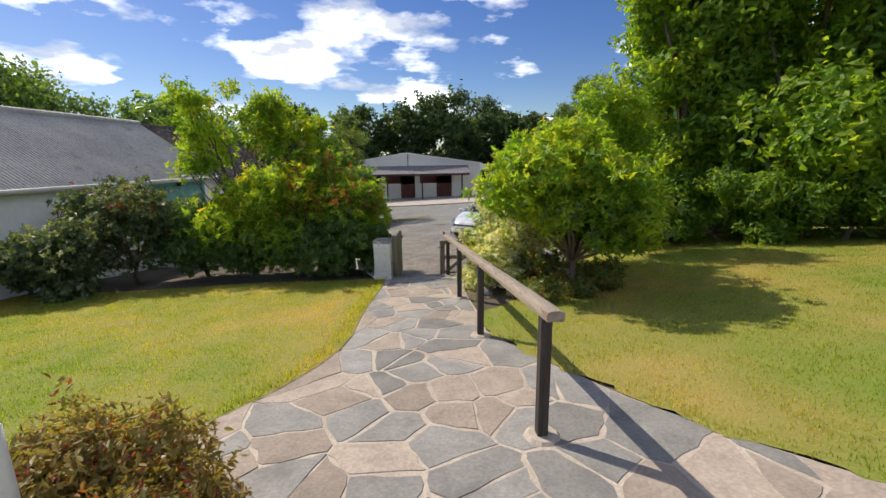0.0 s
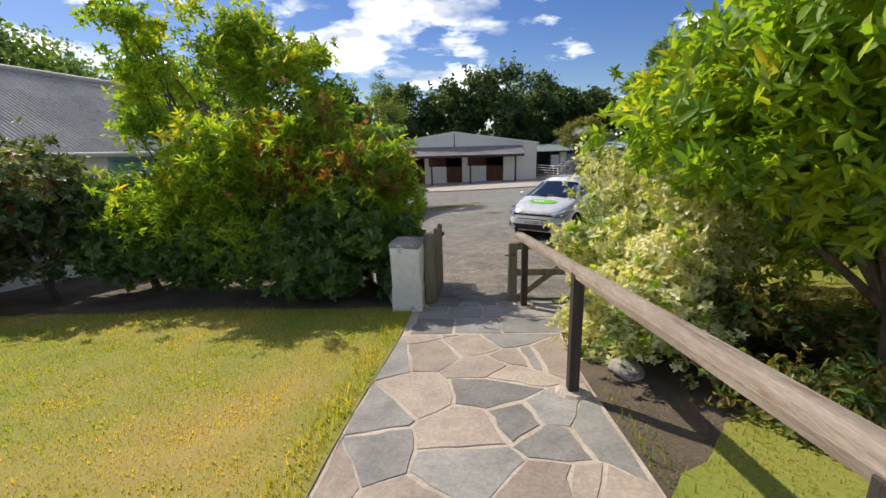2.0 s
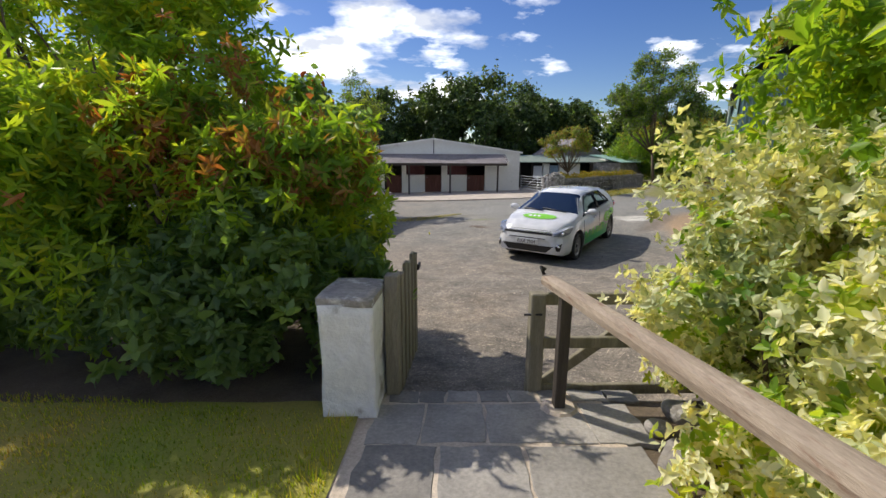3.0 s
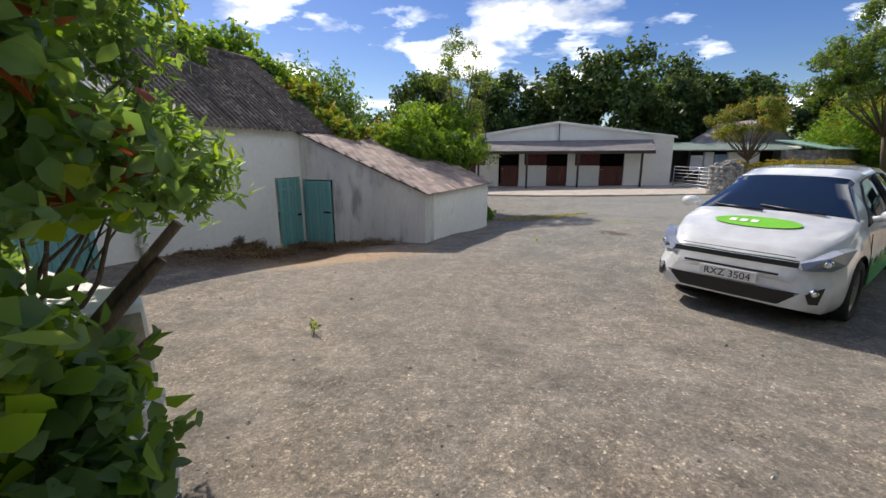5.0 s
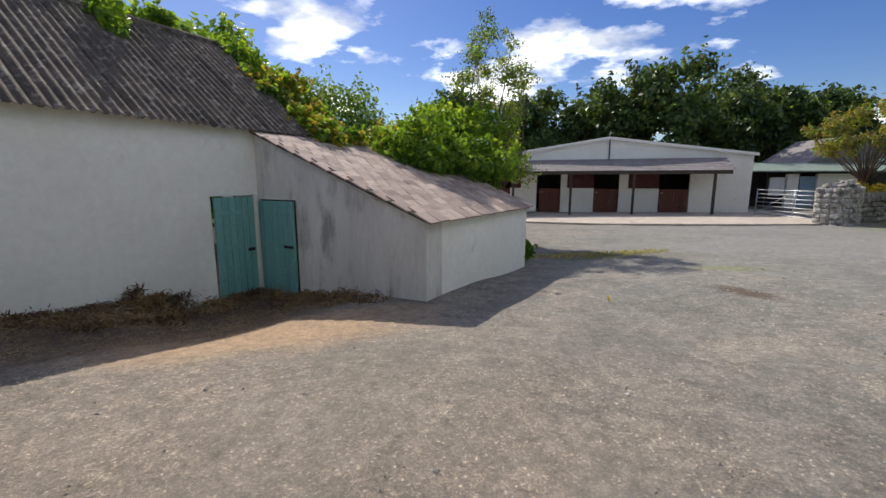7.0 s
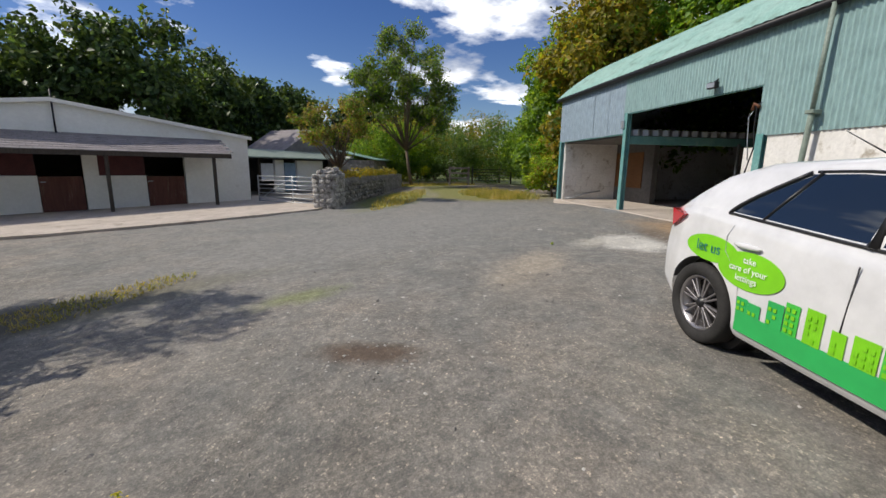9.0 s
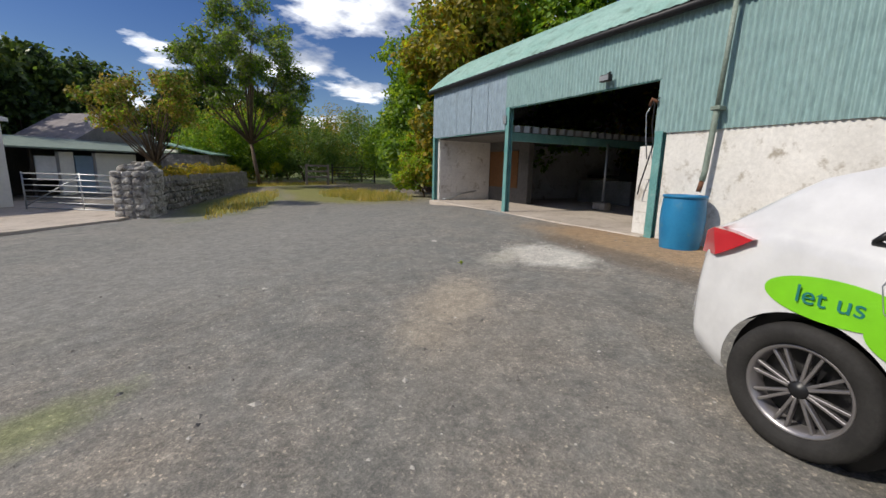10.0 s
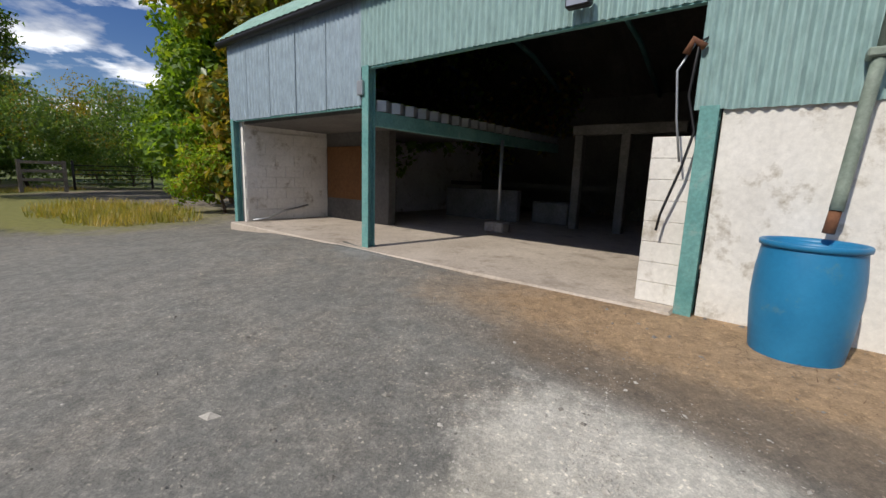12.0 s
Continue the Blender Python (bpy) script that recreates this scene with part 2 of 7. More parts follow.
BLADE = leafy("grass_blades", [(0.15, (0.13, 0.22, 0.012)), (0.45, (0.25, 0.31, 0.025)), (0.85, (0.50, 0.37, 0.11))], trans=0.5, patch=0.5)
DRYGRASS = leafy("dry_grass", [(0.2, (0.20, 0.22, 0.04)), (0.8, (0.45, 0.35, 0.13))], trans=0.35, patch=1.0)
MORTAR = grainy("pale_mortar", (0.42, 0.34, 0.26), (0.58, 0.49, 0.39), big=3, fine=50, bump=0.5)
FLAG_GREY = grainy("grey_flagstone", (0.22, 0.205, 0.185), (0.33, 0.305, 0.27), big=4, fine=45, rough=0.8, bump=0.4, stain=(0.19, 0.175, 0.16), vary=0.22)
FLAG_BUFF = grainy("buff_flagstone", (0.31, 0.25, 0.20), (0.45, 0.36, 0.28), big=5, fine=45, rough=0.85, bump=0.45, stain=(0.25, 0.2, 0.16), vary=0.22)
WHITE = grainy("whitewashed_render", (0.82, 0.80, 0.74), (0.90, 0.89, 0.84), big=0.9, fine=9, rough=0.9, bump=0.3, dist=0.012, stain=(0.62, 0.59, 0.52), stain_at=0.68, stain_scale=1.3, fleck=0.08)
DIRTY = grainy("weathered_grey_render", (0.60, 0.58, 0.53), (0.80, 0.77, 0.71), big=1.1, fine=16, rough=0.95, bump=0.4, dist=0.015, fleck=0.14, stain=(0.38, 0.36, 0.33), stain_at=0.57, stain_scale=2.0, stretch=(1, 1, 0.3))
BLOCK = grainy("whitewashed_block", (0.62, 0.60, 0.56), (0.82, 0.80, 0.76), big=0.9, fleck=0.16, fine=20, rough=0.9, bump=0.2, stain=(0.40, 0.36, 0.30), stain_at=0.605, stain_scale=3.2)
RUBBLE = grainy("whitewashed_rubble", (0.72, 0.71, 0.66), (0.86, 0.85, 0.81), big=2.5, fleck=0.14, fine=12, rough=0.95, bump=0.8, dist=0.03, stain=(0.36, 0.33, 0.26), stain_at=0.62)
BEIGE = grainy("shaded_beige_mossy_render", (0.30, 0.27, 0.19), (0.46, 0.42, 0.31), big=3, fine=22, rough=0.95, bump=0.6, dist=0.02, stain=(0.20, 0.20, 0.11), stain_at=0.6, stain_scale=4)
# pale surfaces greyed to carry the shade deep inside the steel barn
INNER = grainy("shade_greyed_inner_wall", (0.16, 0.155, 0.145), (0.28, 0.27, 0.255), big=1.5, fine=16, rough=0.95)
LIMED = grainy("limewashed_field_stone", (0.30, 0.28, 0.25), (0.60, 0.57, 0.53), big=6, fine=18, rough=0.95, bump=0.9, dist=0.03, stain=(0.17, 0.15, 0.13), stain_at=0.56, stain_scale=5, vary=0.3)
STONE = grainy("rough_field_stone", (0.17, 0.155, 0.135), (0.36, 0.33, 0.30), big=3, fine=25, rough=0.95, bump=0.8, dist=0.02, stain=(0.6, 0.58, 0.53), stain_at=0.6, stain_scale=5, vary=0.3)
TEAL = grainy("faded_teal_paint", (0.15, 0.36, 0.34), (0.22, 0.45, 0.43), big=1.6, fine=30, rough=0.65, bump=0.2, stretch=(4, 4, 0.6), stain=(0.28, 0.36, 0.33), stain_at=0.67, vary=0.08)
CLAD = grainy("teal_corrugated_steel", (0.22, 0.35, 0.345), (0.31, 0.44, 0.43), big=0.8, fine=18, rough=0.6, bump=0.12, stain=(0.20, 0.30, 0.29), stain_at=0.68, stain_scale=1.2, stretch=(1, 1, 0.25))
CLAD_BLUE = grainy("blue_grey_steel", (0.27, 0.35, 0.41), (0.36, 0.44, 0.50), big=0.8, fine=18, rough=0.5, bump=0.1, metal=0.2, stretch=(1, 1, 0.25))
CLAD_ROOF = grainy("mint_roof_steel", (0.24, 0.42, 0.36), (0.34, 0.51, 0.45), big=1.5, fine=20, rough=0.6, bump=0.15, stain=(0.16, 0.25, 0.2), stain_at=0.6)
STEEL_TEAL = grainy("teal_painted_steel", (0.10, 0.27, 0.26), (0.17, 0.36, 0.34), big=3, fine=30, rough=0.55, bump=0.15, stain=(0.25, 0.36, 0.34), stain_at=0.64, stain_scale=6)
TIN = grainy("pale_corrugated_sheet", (0.38, 0.36, 0.32), (0.52, 0.49, 0.44), big=1.2, fine=14, rough=0.7, bump=0.2, stain=(0.28, 0.26, 0.22), stain_at=0.63, stain_scale=2)
MOSSY = grainy("mossy_dark_sheet", (0.06, 0.05, 0.042), (0.17, 0.135, 0.105), big=2.2, fine=12, rough=0.95, bump=0.7, dist=0.03, stain=(0.32, 0.29, 0.24), stain_at=0.60, stain_scale=6)
SLATE = grainy("brown_roof_tile", (0.36, 0.27, 0.225), (0.50, 0.39, 0.33), big=2, fine=30, rough=0.85, bump=0.4, stain=(0.22, 0.17, 0.14), vary=0.32)
CANOPY_TILE = grainy("grey_canopy_tile", (0.20, 0.18, 0.18), (0.30, 0.27, 0.27), big=2, fine=20, rough=0.8, bump=0.3)
CONCRETE = grainy("pale_concrete", (0.42, 0.36, 0.30), (0.56, 0.49, 0.42), big=1.2, fine=30, rough=0.9, bump=0.3, stain=(0.32, 0.27, 0.22), stain_at=0.6)
DOOR_BROWN = grainy("red_brown_stable_door", (0.10, 0.035, 0.025), (0.17, 0.065, 0.045), big=2, fine=30, rough=0.7, bump=0.2, stretch=(6, 6, 0.6), stain=(0.25, 0.16, 0.11), stain_at=0.64)
MAROON = grainy("maroon_board", (0.075, 0.02, 0.022), (0.12, 0.035, 0.035), big=2, fine=20, rough=0.7, bump=0.1)
DARKWOOD = grainy("dark_stained_post", (0.035, 0.028, 0.022), (0.075, 0.06, 0.048), big=3, fine=25, rough=0.75, bump=0.3, stretch=(10, 10, 1), stain=(0.13, 0.11, 0.09), stain_at=0.66)
GREYWOOD = grainy("weathered_grey_timber", (0.26, 0.20, 0.15), (0.42, 0.34, 0.26), big=2, fine=22, rough=0.8, bump=0.4, stretch=(8, 1, 8), stain=(0.20, 0.10, 0.06), stain_at=0.62, stain_scale=3)
GATEWOOD = grainy("green_grey_timber", (0.17, 0.15, 0.10), (0.29, 0.26, 0.19), big=2, fine=22, rough=0.85, bump=0.4, stretch=(8, 8, 1))
BARK = grainy("bark", (0.10, 0.07, 0.05), (0.21, 0.155, 0.11), big=3, fine=18, rough=0.95, bump=0.8, dist=0.02, stretch=(6, 6, 1.2))
GUTTER = plain("cream_gutter", (0.60, 0.58, 0.50), 0.5)
PIPE = grainy("grey_green_pipe", (0.17, 0.22, 0.18), (0.27, 0.32, 0.27), big=4, fine=30, rough=0.6, bump=0.1)
BARREL = grainy("blue_plastic", (0.012, 0.16, 0.34), (0.026, 0.22, 0.43), big=2.5, fine=30, rough=0.42, bump=0.03, fleck=0.08, stain=(0.08, 0.22, 0.30), stain_at=0.66, stain_scale=4)
GALV = plain("galvanised_steel", (0.42, 0.44, 0.46), 0.45, 0.7)
IRON = plain("black_iron", (0.02, 0.02, 0.022), 0.5, 0.4)
RUST = grainy("rusty_iron", (0.12, 0.05, 0.03), (0.22, 0.1, 0.05), big=8, fine=40, rough=0.9)
CARWHITE = plain("white_car_paint", (0.68, 0.68, 0.68), 0.22, 0.0, 0.8)
RUBBER = grainy("tyre_rubber", (0.018, 0.017, 0.016), (0.035, 0.033, 0.031), big=6, fine=60, rough=0.8, bump=0.2)
BLACKTRIM = plain("black_plastic", (0.012, 0.012, 0.013), 0.4)
ALLOY = plain("machined_alloy", (0.36, 0.34, 0.34), 0.35, 0.8)
LIME = plain("lime_green_vinyl", (0.20, 0.58, 0.015), 0.35)
GREEN = plain("green_vinyl", (0.03, 0.42, 0.10), 0.35)
GREEN2 = plain("deep_green_vinyl", (0.06, 0.50, 0.06), 0.35)
TEALINK = plain("dark_teal_lettering", (0.02, 0.20, 0.16), 0.4)
WHITEINK = plain("white_lettering", (0.85, 0.85, 0.85), 0.4)
BLACKINK = plain("black_lettering", (0.01, 0.01, 0.01), 0.4)
PLATE = plain("white_number_plate", (0.78, 0.78, 0.76), 0.4)
REDLENS = plain("red_lamp_lens", (0.55, 0.01, 0.02), 0.12, 0, 1.0)
CLEARLENS = plain("headlamp_lens", (0.38, 0.40, 0.43), 0.08, 0.3, 1.0)
CHROME = plain("chrome_trim", (0.7, 0.7, 0.72), 0.12, 1.0)
# dark fill; behind openings and under the barn roof it is painted shade
DARKIN = grainy("dark_fill_and_shade", (0.05, 0.045, 0.04), (0.10, 0.09, 0.08), big=1, fine=10, rough=0.95)
# barn inside walls and loft: their shade is put into this dark base
INWALL = grainy("shade_dark_inner_wall", (0.09, 0.085, 0.08), (0.17, 0.16, 0.15), big=0.8, fine=14, rough=0.95)
OCHRE = grainy("ochre_board", (0.15, 0.065, 0.022), (0.21, 0.10, 0.04), big=1, fine=14, rough=0.9)
STRAW = leafy("straw_and_debris", [(0.2, (0.10, 0.05, 0.03)), (0.8, (0.36, 0.25, 0.13))], trans=0.1)
WHITEPAINT = plain("white_plastic_board", (0.75, 0.77, 0.80), 0.5)


def glass():
    m, nt, bsdf = nodes_of("tinted_car_glass")
    bsdf.inputs["Base Color"].default_value = (0.010, 0.016, 0.022, 1)
    bsdf.inputs["Roughness"].default_value = 0.03
    bsdf.inputs["IOR"].default_value = 1.6
    bsdf.inputs["Coat Weight"].default_value = 1.0
    return m


GLASS = glass()
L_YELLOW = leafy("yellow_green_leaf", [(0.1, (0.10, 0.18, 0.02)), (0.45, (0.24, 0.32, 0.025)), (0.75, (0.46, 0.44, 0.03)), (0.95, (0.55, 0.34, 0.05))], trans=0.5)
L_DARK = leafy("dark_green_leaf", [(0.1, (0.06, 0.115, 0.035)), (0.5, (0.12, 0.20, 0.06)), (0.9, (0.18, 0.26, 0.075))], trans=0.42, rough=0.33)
L_MID = leafy("mid_green_leaf", [(0.1, (0.055, 0.115, 0.02)), (0.5, (0.125, 0.23, 0.028)), (0.9, (0.26, 0.34, 0.04))], trans=0.48)
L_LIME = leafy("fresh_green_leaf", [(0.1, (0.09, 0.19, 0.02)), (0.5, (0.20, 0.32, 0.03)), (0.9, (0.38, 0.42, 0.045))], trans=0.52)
L_VARIEG = leafy("cream_edged_leaf", [(0.05, (0.16, 0.22, 0.08)), (0.3, (0.38, 0.43, 0.21)), (0.62, (0.68, 0.67, 0.44)), (0.95, (0.80, 0.78, 0.62))], trans=0.3)
L_RED = leafy("red_bronze_leaf", [(0.15, (0.18, 0.17, 0.03)), (0.5, (0.30, 0.15, 0.04)), (0.9, (0.30, 0.08, 0.04))], trans=0.35)
L_OLIVE = leafy("olive_brown_foliage", [(0.15, (0.094, 0.102, 0.026)), (0.5, (0.217, 0.189, 0.051)), (0.9, (0.362, 0.246, 0.087))], trans=0.35)
L_GREYGREEN = leafy("grey_green_leaf", [(0.1, (0.043, 0.072, 0.032)), (0.5, (0.116, 0.160, 0.072)), (0.9, (0.290, 0.319, 0.189))], trans=0.32)
L_COPPER = leafy("copper_leaf", [(0.1, (0.116, 0.029, 0.022)), (0.6, (0.290, 0.072, 0.036)), (0.95, (0.319, 0.174, 0.043))], trans=0.40)
L_AUTUMN = leafy("autumn_olive_leaf", [(0.1, (0.087, 0.109, 0.022)), (0.5, (0.203, 0.189, 0.029)), (0.9, (0.392, 0.275, 0.051))], trans=0.45)
L_FAR = leafy("deep_green_leaf", [(0.1, (0.022, 0.045, 0.014)), (0.5, (0.055, 0.095, 0.026)), (0.9, (0.11, 0.15, 0.04))], trans=0.25, patch=0.4)
L_FRESH = leafy("pale_green_leaf", [(0.1, (0.07, 0.13, 0.055)), (0.5, (0.14, 0.24, 0.09)), (0.9, (0.26, 0.36, 0.13))], trans=0.42)


# ---- building helpers ----
def part(name, bm, material, parent=None, label=""):
    """One bmesh as one mesh object, under a thing or a part."""
    me = bpy.data.meshes.new(name)
    bm.normal_update()
    bm.to_mesh(me)
    bm.free()
    me.materials.append(material)
    ob = new(name, me)
    if parent is not None:
        ob.parent = parent
    return tagged(ob, label)


def raw(name, verts, faces, material, parent=None, label="", smooth=False):
    me = bpy.data.meshes.new(name)
    me.from_pydata([tuple(map(float, v)) for v in verts], [], [tuple(map(int, q)) for q in faces])
    me.materials.append(material)
    if smooth:
        me.polygons.foreach_set("use_smooth", [True] * len(me.polygons))
    me.update()
    ob = new(name, me)
    if parent is not None:
        ob.parent = parent
    return tagged(ob, label)


def thing(name, m, label, category, group="", kind=""):
    ob = new(name)
    ob.empty_display_size = 0.2
    ob.matrix_world = m
    return tagged(ob, label, category, group, kind)


def box(x0, y0, z0, x1, y1, z1, bevel=0.0, bm=None):
    own = bmesh.new()
    bmesh.ops.create_cube(own, size=1)
    for v in own.verts:
        v.co = Vector((x0 + (v.co.x + 0.5) * (x1 - x0), y0 + (v.co.y + 0.5) * (y1 - y0), z0 + (v.co.z + 0.5) * (z1 - z0)))
    if bevel:
        bmesh.ops.bevel(own, geom=own.edges[:], offset=bevel, segments=1, affect="EDGES")
    if bm is None:
        return own
    me = bpy.data.meshes.new("tmp")
    own.to_mesh(me)
    own.free()
    bm.from_mesh(me)
    bpy.data.meshes.remove(me)
    return bm


def tube(points, r, sides=10, r2=None, bm=None):
    """A round bar along a line of points."""
    bm = bm or bmesh.new()
    pts = [Vector(p) for p in points]
    rings = []
    for i, p in enumerate(pts):
        d = (pts[min(i + 1, len(pts) - 1)] - pts[max(i - 1, 0)]).normalized()
        side = d.cross(Vector((0, 0, 1)) if abs(d.z) < 0.9 else Vector((1, 0, 0))).normalized()
        other = d.cross(side)
        rr = r if r2 is None else r + (r2 - r) * i / (len(pts) - 1)
        rings.append([bm.verts.new(p + rr * (math.cos(a) * side + math.sin(a) * other)) for a in [k * 2 * math.pi / sides for k in range(sides)]])
    for a, b in zip(rings, rings[1:]):
        for k in range(sides):
            f = bm.faces.new((a[k], a[(k + 1) % sides], b[(k + 1) % sides], b[k]))
            f.smooth = True
    bm.faces.new(rings[0][::-1])
    bm.faces.new(rings[-1])
    bmesh.ops.recalc_face_normals(bm, faces=bm.faces[:])
    return bm


def lathe(profile, sides=28, bm=None):
    bm = bm or bmesh.new()
    rings = [[bm.verts.new((r * math.cos(a), r * math.sin(a), z)) for a in [k * 2 * math.pi / sides for k in range(sides)]] for r, z in profile]
    for a, b in zip(rings, rings[1:]):
        for k in range(sides):
            bm.faces.new((a[k], a[(k + 1) % sides], b[(k + 1) % sides], b[k])).smooth = True
    return bm


def prism(poly, z0, z1, bm=None):
    """An upright prism over a polygon in plan."""
    bm = bm or bmesh.new()
    lo = [bm.verts.new((x, y, z0)) for x, y in poly]
    hi = [bm.verts.new((x, y, z1)) for x, y in poly]
    n = len(poly)
    bm.faces.new(hi)
    bm.faces.new(lo[::-1])
    for i in range(n):
        bm.faces.new((lo[i], lo[(i + 1) % n], hi[(i + 1) % n], hi[i]))
    bmesh.ops.recalc_face_normals(bm, faces=bm.faces[:])
    return bm


def slab_xz(poly, y0, y1, bm=None):
    """A wall panel: a polygon in x and z, between two depths y."""
    bm = bm or bmesh.new()
    a = [bm.verts.new((x, y0, z)) for x, z in poly]
    b = [bm.verts.new((x, y1, z)) for x, z in poly]
    n = len(poly)
    bm.faces.new(a)
    bm.faces.new(b[::-1])
    for i in range(n):
        bm.faces.new((a[(i + 1) % n], a[i], b[i], b[(i + 1) % n]))
    bmesh.ops.recalc_face_normals(bm, faces=bm.faces[:])
    return bm


def corrugated(w, h, pitch=0.09, depth=0.018, per=6, ragged=0.0, rng=None):
    """A corrugated sheet, waves along x, height along z, with a thickness."""
    n = max(2, int(w / pitch * per))
    verts, faces = [], []
    for i in range(n + 1):
        x = w * i / n
        y = depth * math.sin(2 * math.pi * x / pitch)
        lo = rng.uniform(-ragged, ragged) if ragged else 0
        verts += [(x, y, lo), (x, y, h), (x, y + 0.006, lo), (x, y + 0.006, h)]
    for i in range(n):
        a, b = 4 * i, 4 * i + 4
        faces += [(a, b, b + 1, a + 1), (a + 2, a + 3, b + 3, b + 2), (a, a + 2, b + 2, b), (a + 1, b + 1, b + 3, a + 3)]
    return verts, faces


def frame_of(origin, along):
    """A matrix with x along a wall line in plan and y to its left."""
    return pose(*origin, 0, 0, math.degrees(math.atan2(along[1], along[0])))


# ---- ground ----
SPOTS = [(-0.5, 8.3, 0.86), (3, 8.5, 0.92), (-3, 9, 0.75), (-7, 10, 0.6), (-0.5, 9.5, 0.66), (-1.5, 10.8, 0.48), (2, 11, 0.5), (-3.2, 12.1, 0.34),
         (-3, 14, 0.285), (-1, 14.7, 0.26), (2.2, 14.8, 0.34), (2.3, 17.9, 0.42), (-1.4, 19, 0.08), (-3.7, 18, 0.1), (-6.8, 17.6, -0.2), (-7.5, 13.9, 0.28),
         (-3.5, 21.8, -0.11), (0.5, 19.8, 0.31), (4, 20.6, 0.48), (7.6, 19.1, 0.63), (9.8, 22.7, 0.64), (13.8, 27.3, 0.52), (5.1, 31.4, 0.22), (2.2, 35.2, -0.06), (-4, 34.8, -0.2)]


def yard_z(x, y):
    base = 0.25 + 0.028 * max(-8, min(x, 14)) - 0.011 * (max(8, min(y, 36)) - 18)
    w = s = 0.0
    for a, b, c in SPOTS:
        k = 1 / (0.4 + (x - a) ** 2 + (y - b) ** 2) ** 1.6
        s += k * (c - (0.25 + 0.028 * a - 0.011 * (b - 18)))
        w += k
    k = 1 / 400 ** 1.6 * 30
    return base + s / (w + k)


def garden_z(x, y):
    return 1.07 + 0.098 * (7.9 - max(-2, min(y, 12))) + 0.03 * max(-2.5, min(x, 2.5)) - 0.03 * max(0, min(-2.5 - x, 5)) + 0.07 * max(0, min(x - 2.5, 6))


def wall_line(x):
    """Where the garden ends and the yard begins."""
    if x < -2.8:
        return 11.0 + (-2.8 - x) * 0.12
    if x < -1.1:
        return 8.15 + (-1.1 - x) / 1.7 * 2.85
    return 8.12 if x < 1.0 else 8.12 + (x - 1.0) * 0.55


def land_z(x, y):
    """The one sheet of ground: the garden slopes down to the yard."""
    d = y - wall_line(x)
    if d <= -0.05:
        return garden_z(x, y)
    if d >= (0.05 if x < 1.2 else 3.0):
        return yard_z(x, y)
    span = 0.05 if x < 1.2 else 3.0
    t = (d + 0.05) / (span + 0.05)
    return garden_z(x, y) * (1 - t) + yard_z(x, y) * t


def ground_sheet():
    xs = [-600, -200, -80, -40, -25] + [-18 + 0.35 * i for i in range(126)] + [30, 40, 60, 100, 200, 600]
    ys = [-600, -200, -60, -20, -8, -4] + [-2 + 0.35 * i for i in range(30)] + [8.0, 8.2] + [8.5 + 0.35 * i for i in range(100)] + [46, 52, 60, 80, 120, 250, 700]
    verts = []
    for y in ys:
        for x in xs:
            cx, cy = max(-30, min(x, 40)), max(-6, min(y, 60))
            z = land_z(cx, cy)
            if 8.3 < y < 45 and -12 < x < 16:
                z += 0.02 * noise.noise(Vector((x * 0.9, y * 0.9, 3))) + 0.012 * noise.noise(Vector((x * 2.7, y * 2.7, 7)))
            u, v = (x - 7.775) * 0.51 + (y - 19.124) * 0.86, (x - 7.775) * -0.86 + (y - 19.124) * 0.51
            if 0.1 < u < 8.2 and -8.9 < v < -0.25:
                z = min(z, 0.4)  # dug out under the barn's floor slab
            verts.append((x, y, z - (0.03 if y < wall_line(cx) else 0)))
    w = len(xs)
    faces = [(j * w + i, j * w + i + 1, (j + 1) * w + i + 1, (j + 1) * w + i) for j in range(len(ys) - 1) for i in range(w - 1)]
    return tagged(raw("ground", verts, faces, YARD, smooth=True), "grey worn asphalt farmyard with gravel and stains", "ground", kind="structure")


ground_sheet()


def path_left(y):
    """Left edge of the flagstone path."""
    if y < 4.4:
        return -1.1 - 0.62 * (max(0, 4.4 - y) / 1.7) ** 2.0
    return -1.1 + 0.02 * math.sin(y * 2)


def path_right(y):
    if y < 4.3:
        return 0.36 + 0.52 * (4.3 - max(y, 1.4)) + 0.18 * max(0, 3.0 - y) ** 2
    return 0.36 + 0.04 * math.sin(y * 1.7)


def draped(name, x0, x1, y0, y1, step, lift, inside, material, label, category, bumpy=0.0):
    """A sheet laid over the garden, where inside(x, y) holds."""
    nx, ny = int((x1 - x0) / step), int((y1 - y0) / step)
    ids, verts, faces = {}, [], []

    def vid(i, j):
        if (i, j) not in ids:
            x, y = x0 + i * step, y0 + j * step
            ids[i, j] = len(verts)
            verts.append((x, y, land_z(x, y) + lift + bumpy * noise.noise(Vector((x * 3, y * 3, 1)))))
        return ids[i, j]
    for j in range(ny):
        for i in range(nx):
            if inside(x0 + (i + 0.5) * step, y0 + (j + 0.5) * step):
                faces.append((vid(i, j), vid(i + 1, j), vid(i + 1, j + 1), vid(i, j + 1)))
    return tagged(raw(name, verts, faces, material, smooth=True), label, category, kind="structure")


def lawn_left(x, y):
    return -8.1 < x < path_left(y) - 0.015 and y < 7.95 + 0.12 * math.sin(x * 1.3) - 0.12 * max(0, -6 - x)


def east_edge(y):
    """Western limit of the eastern lawn: the path, then the shrub bed, then the yard."""
    e = path_right(y) - 0.005
    if y > 4.9:
        t = min(1, (y - 4.9) / 2.2)
        e += 2.4 * t * t * (3 - 2 * t)
    return max(e, 1.3 + (y - 8.2) / 0.7) + 0.03 * math.sin(y * 5) + 0.04 * math.sin(y * 13 + 1) + 0.02 * math.sin(y * 31)


def lawn_right(x, y):
    return east_edge(y) < x < 14 and y < 13


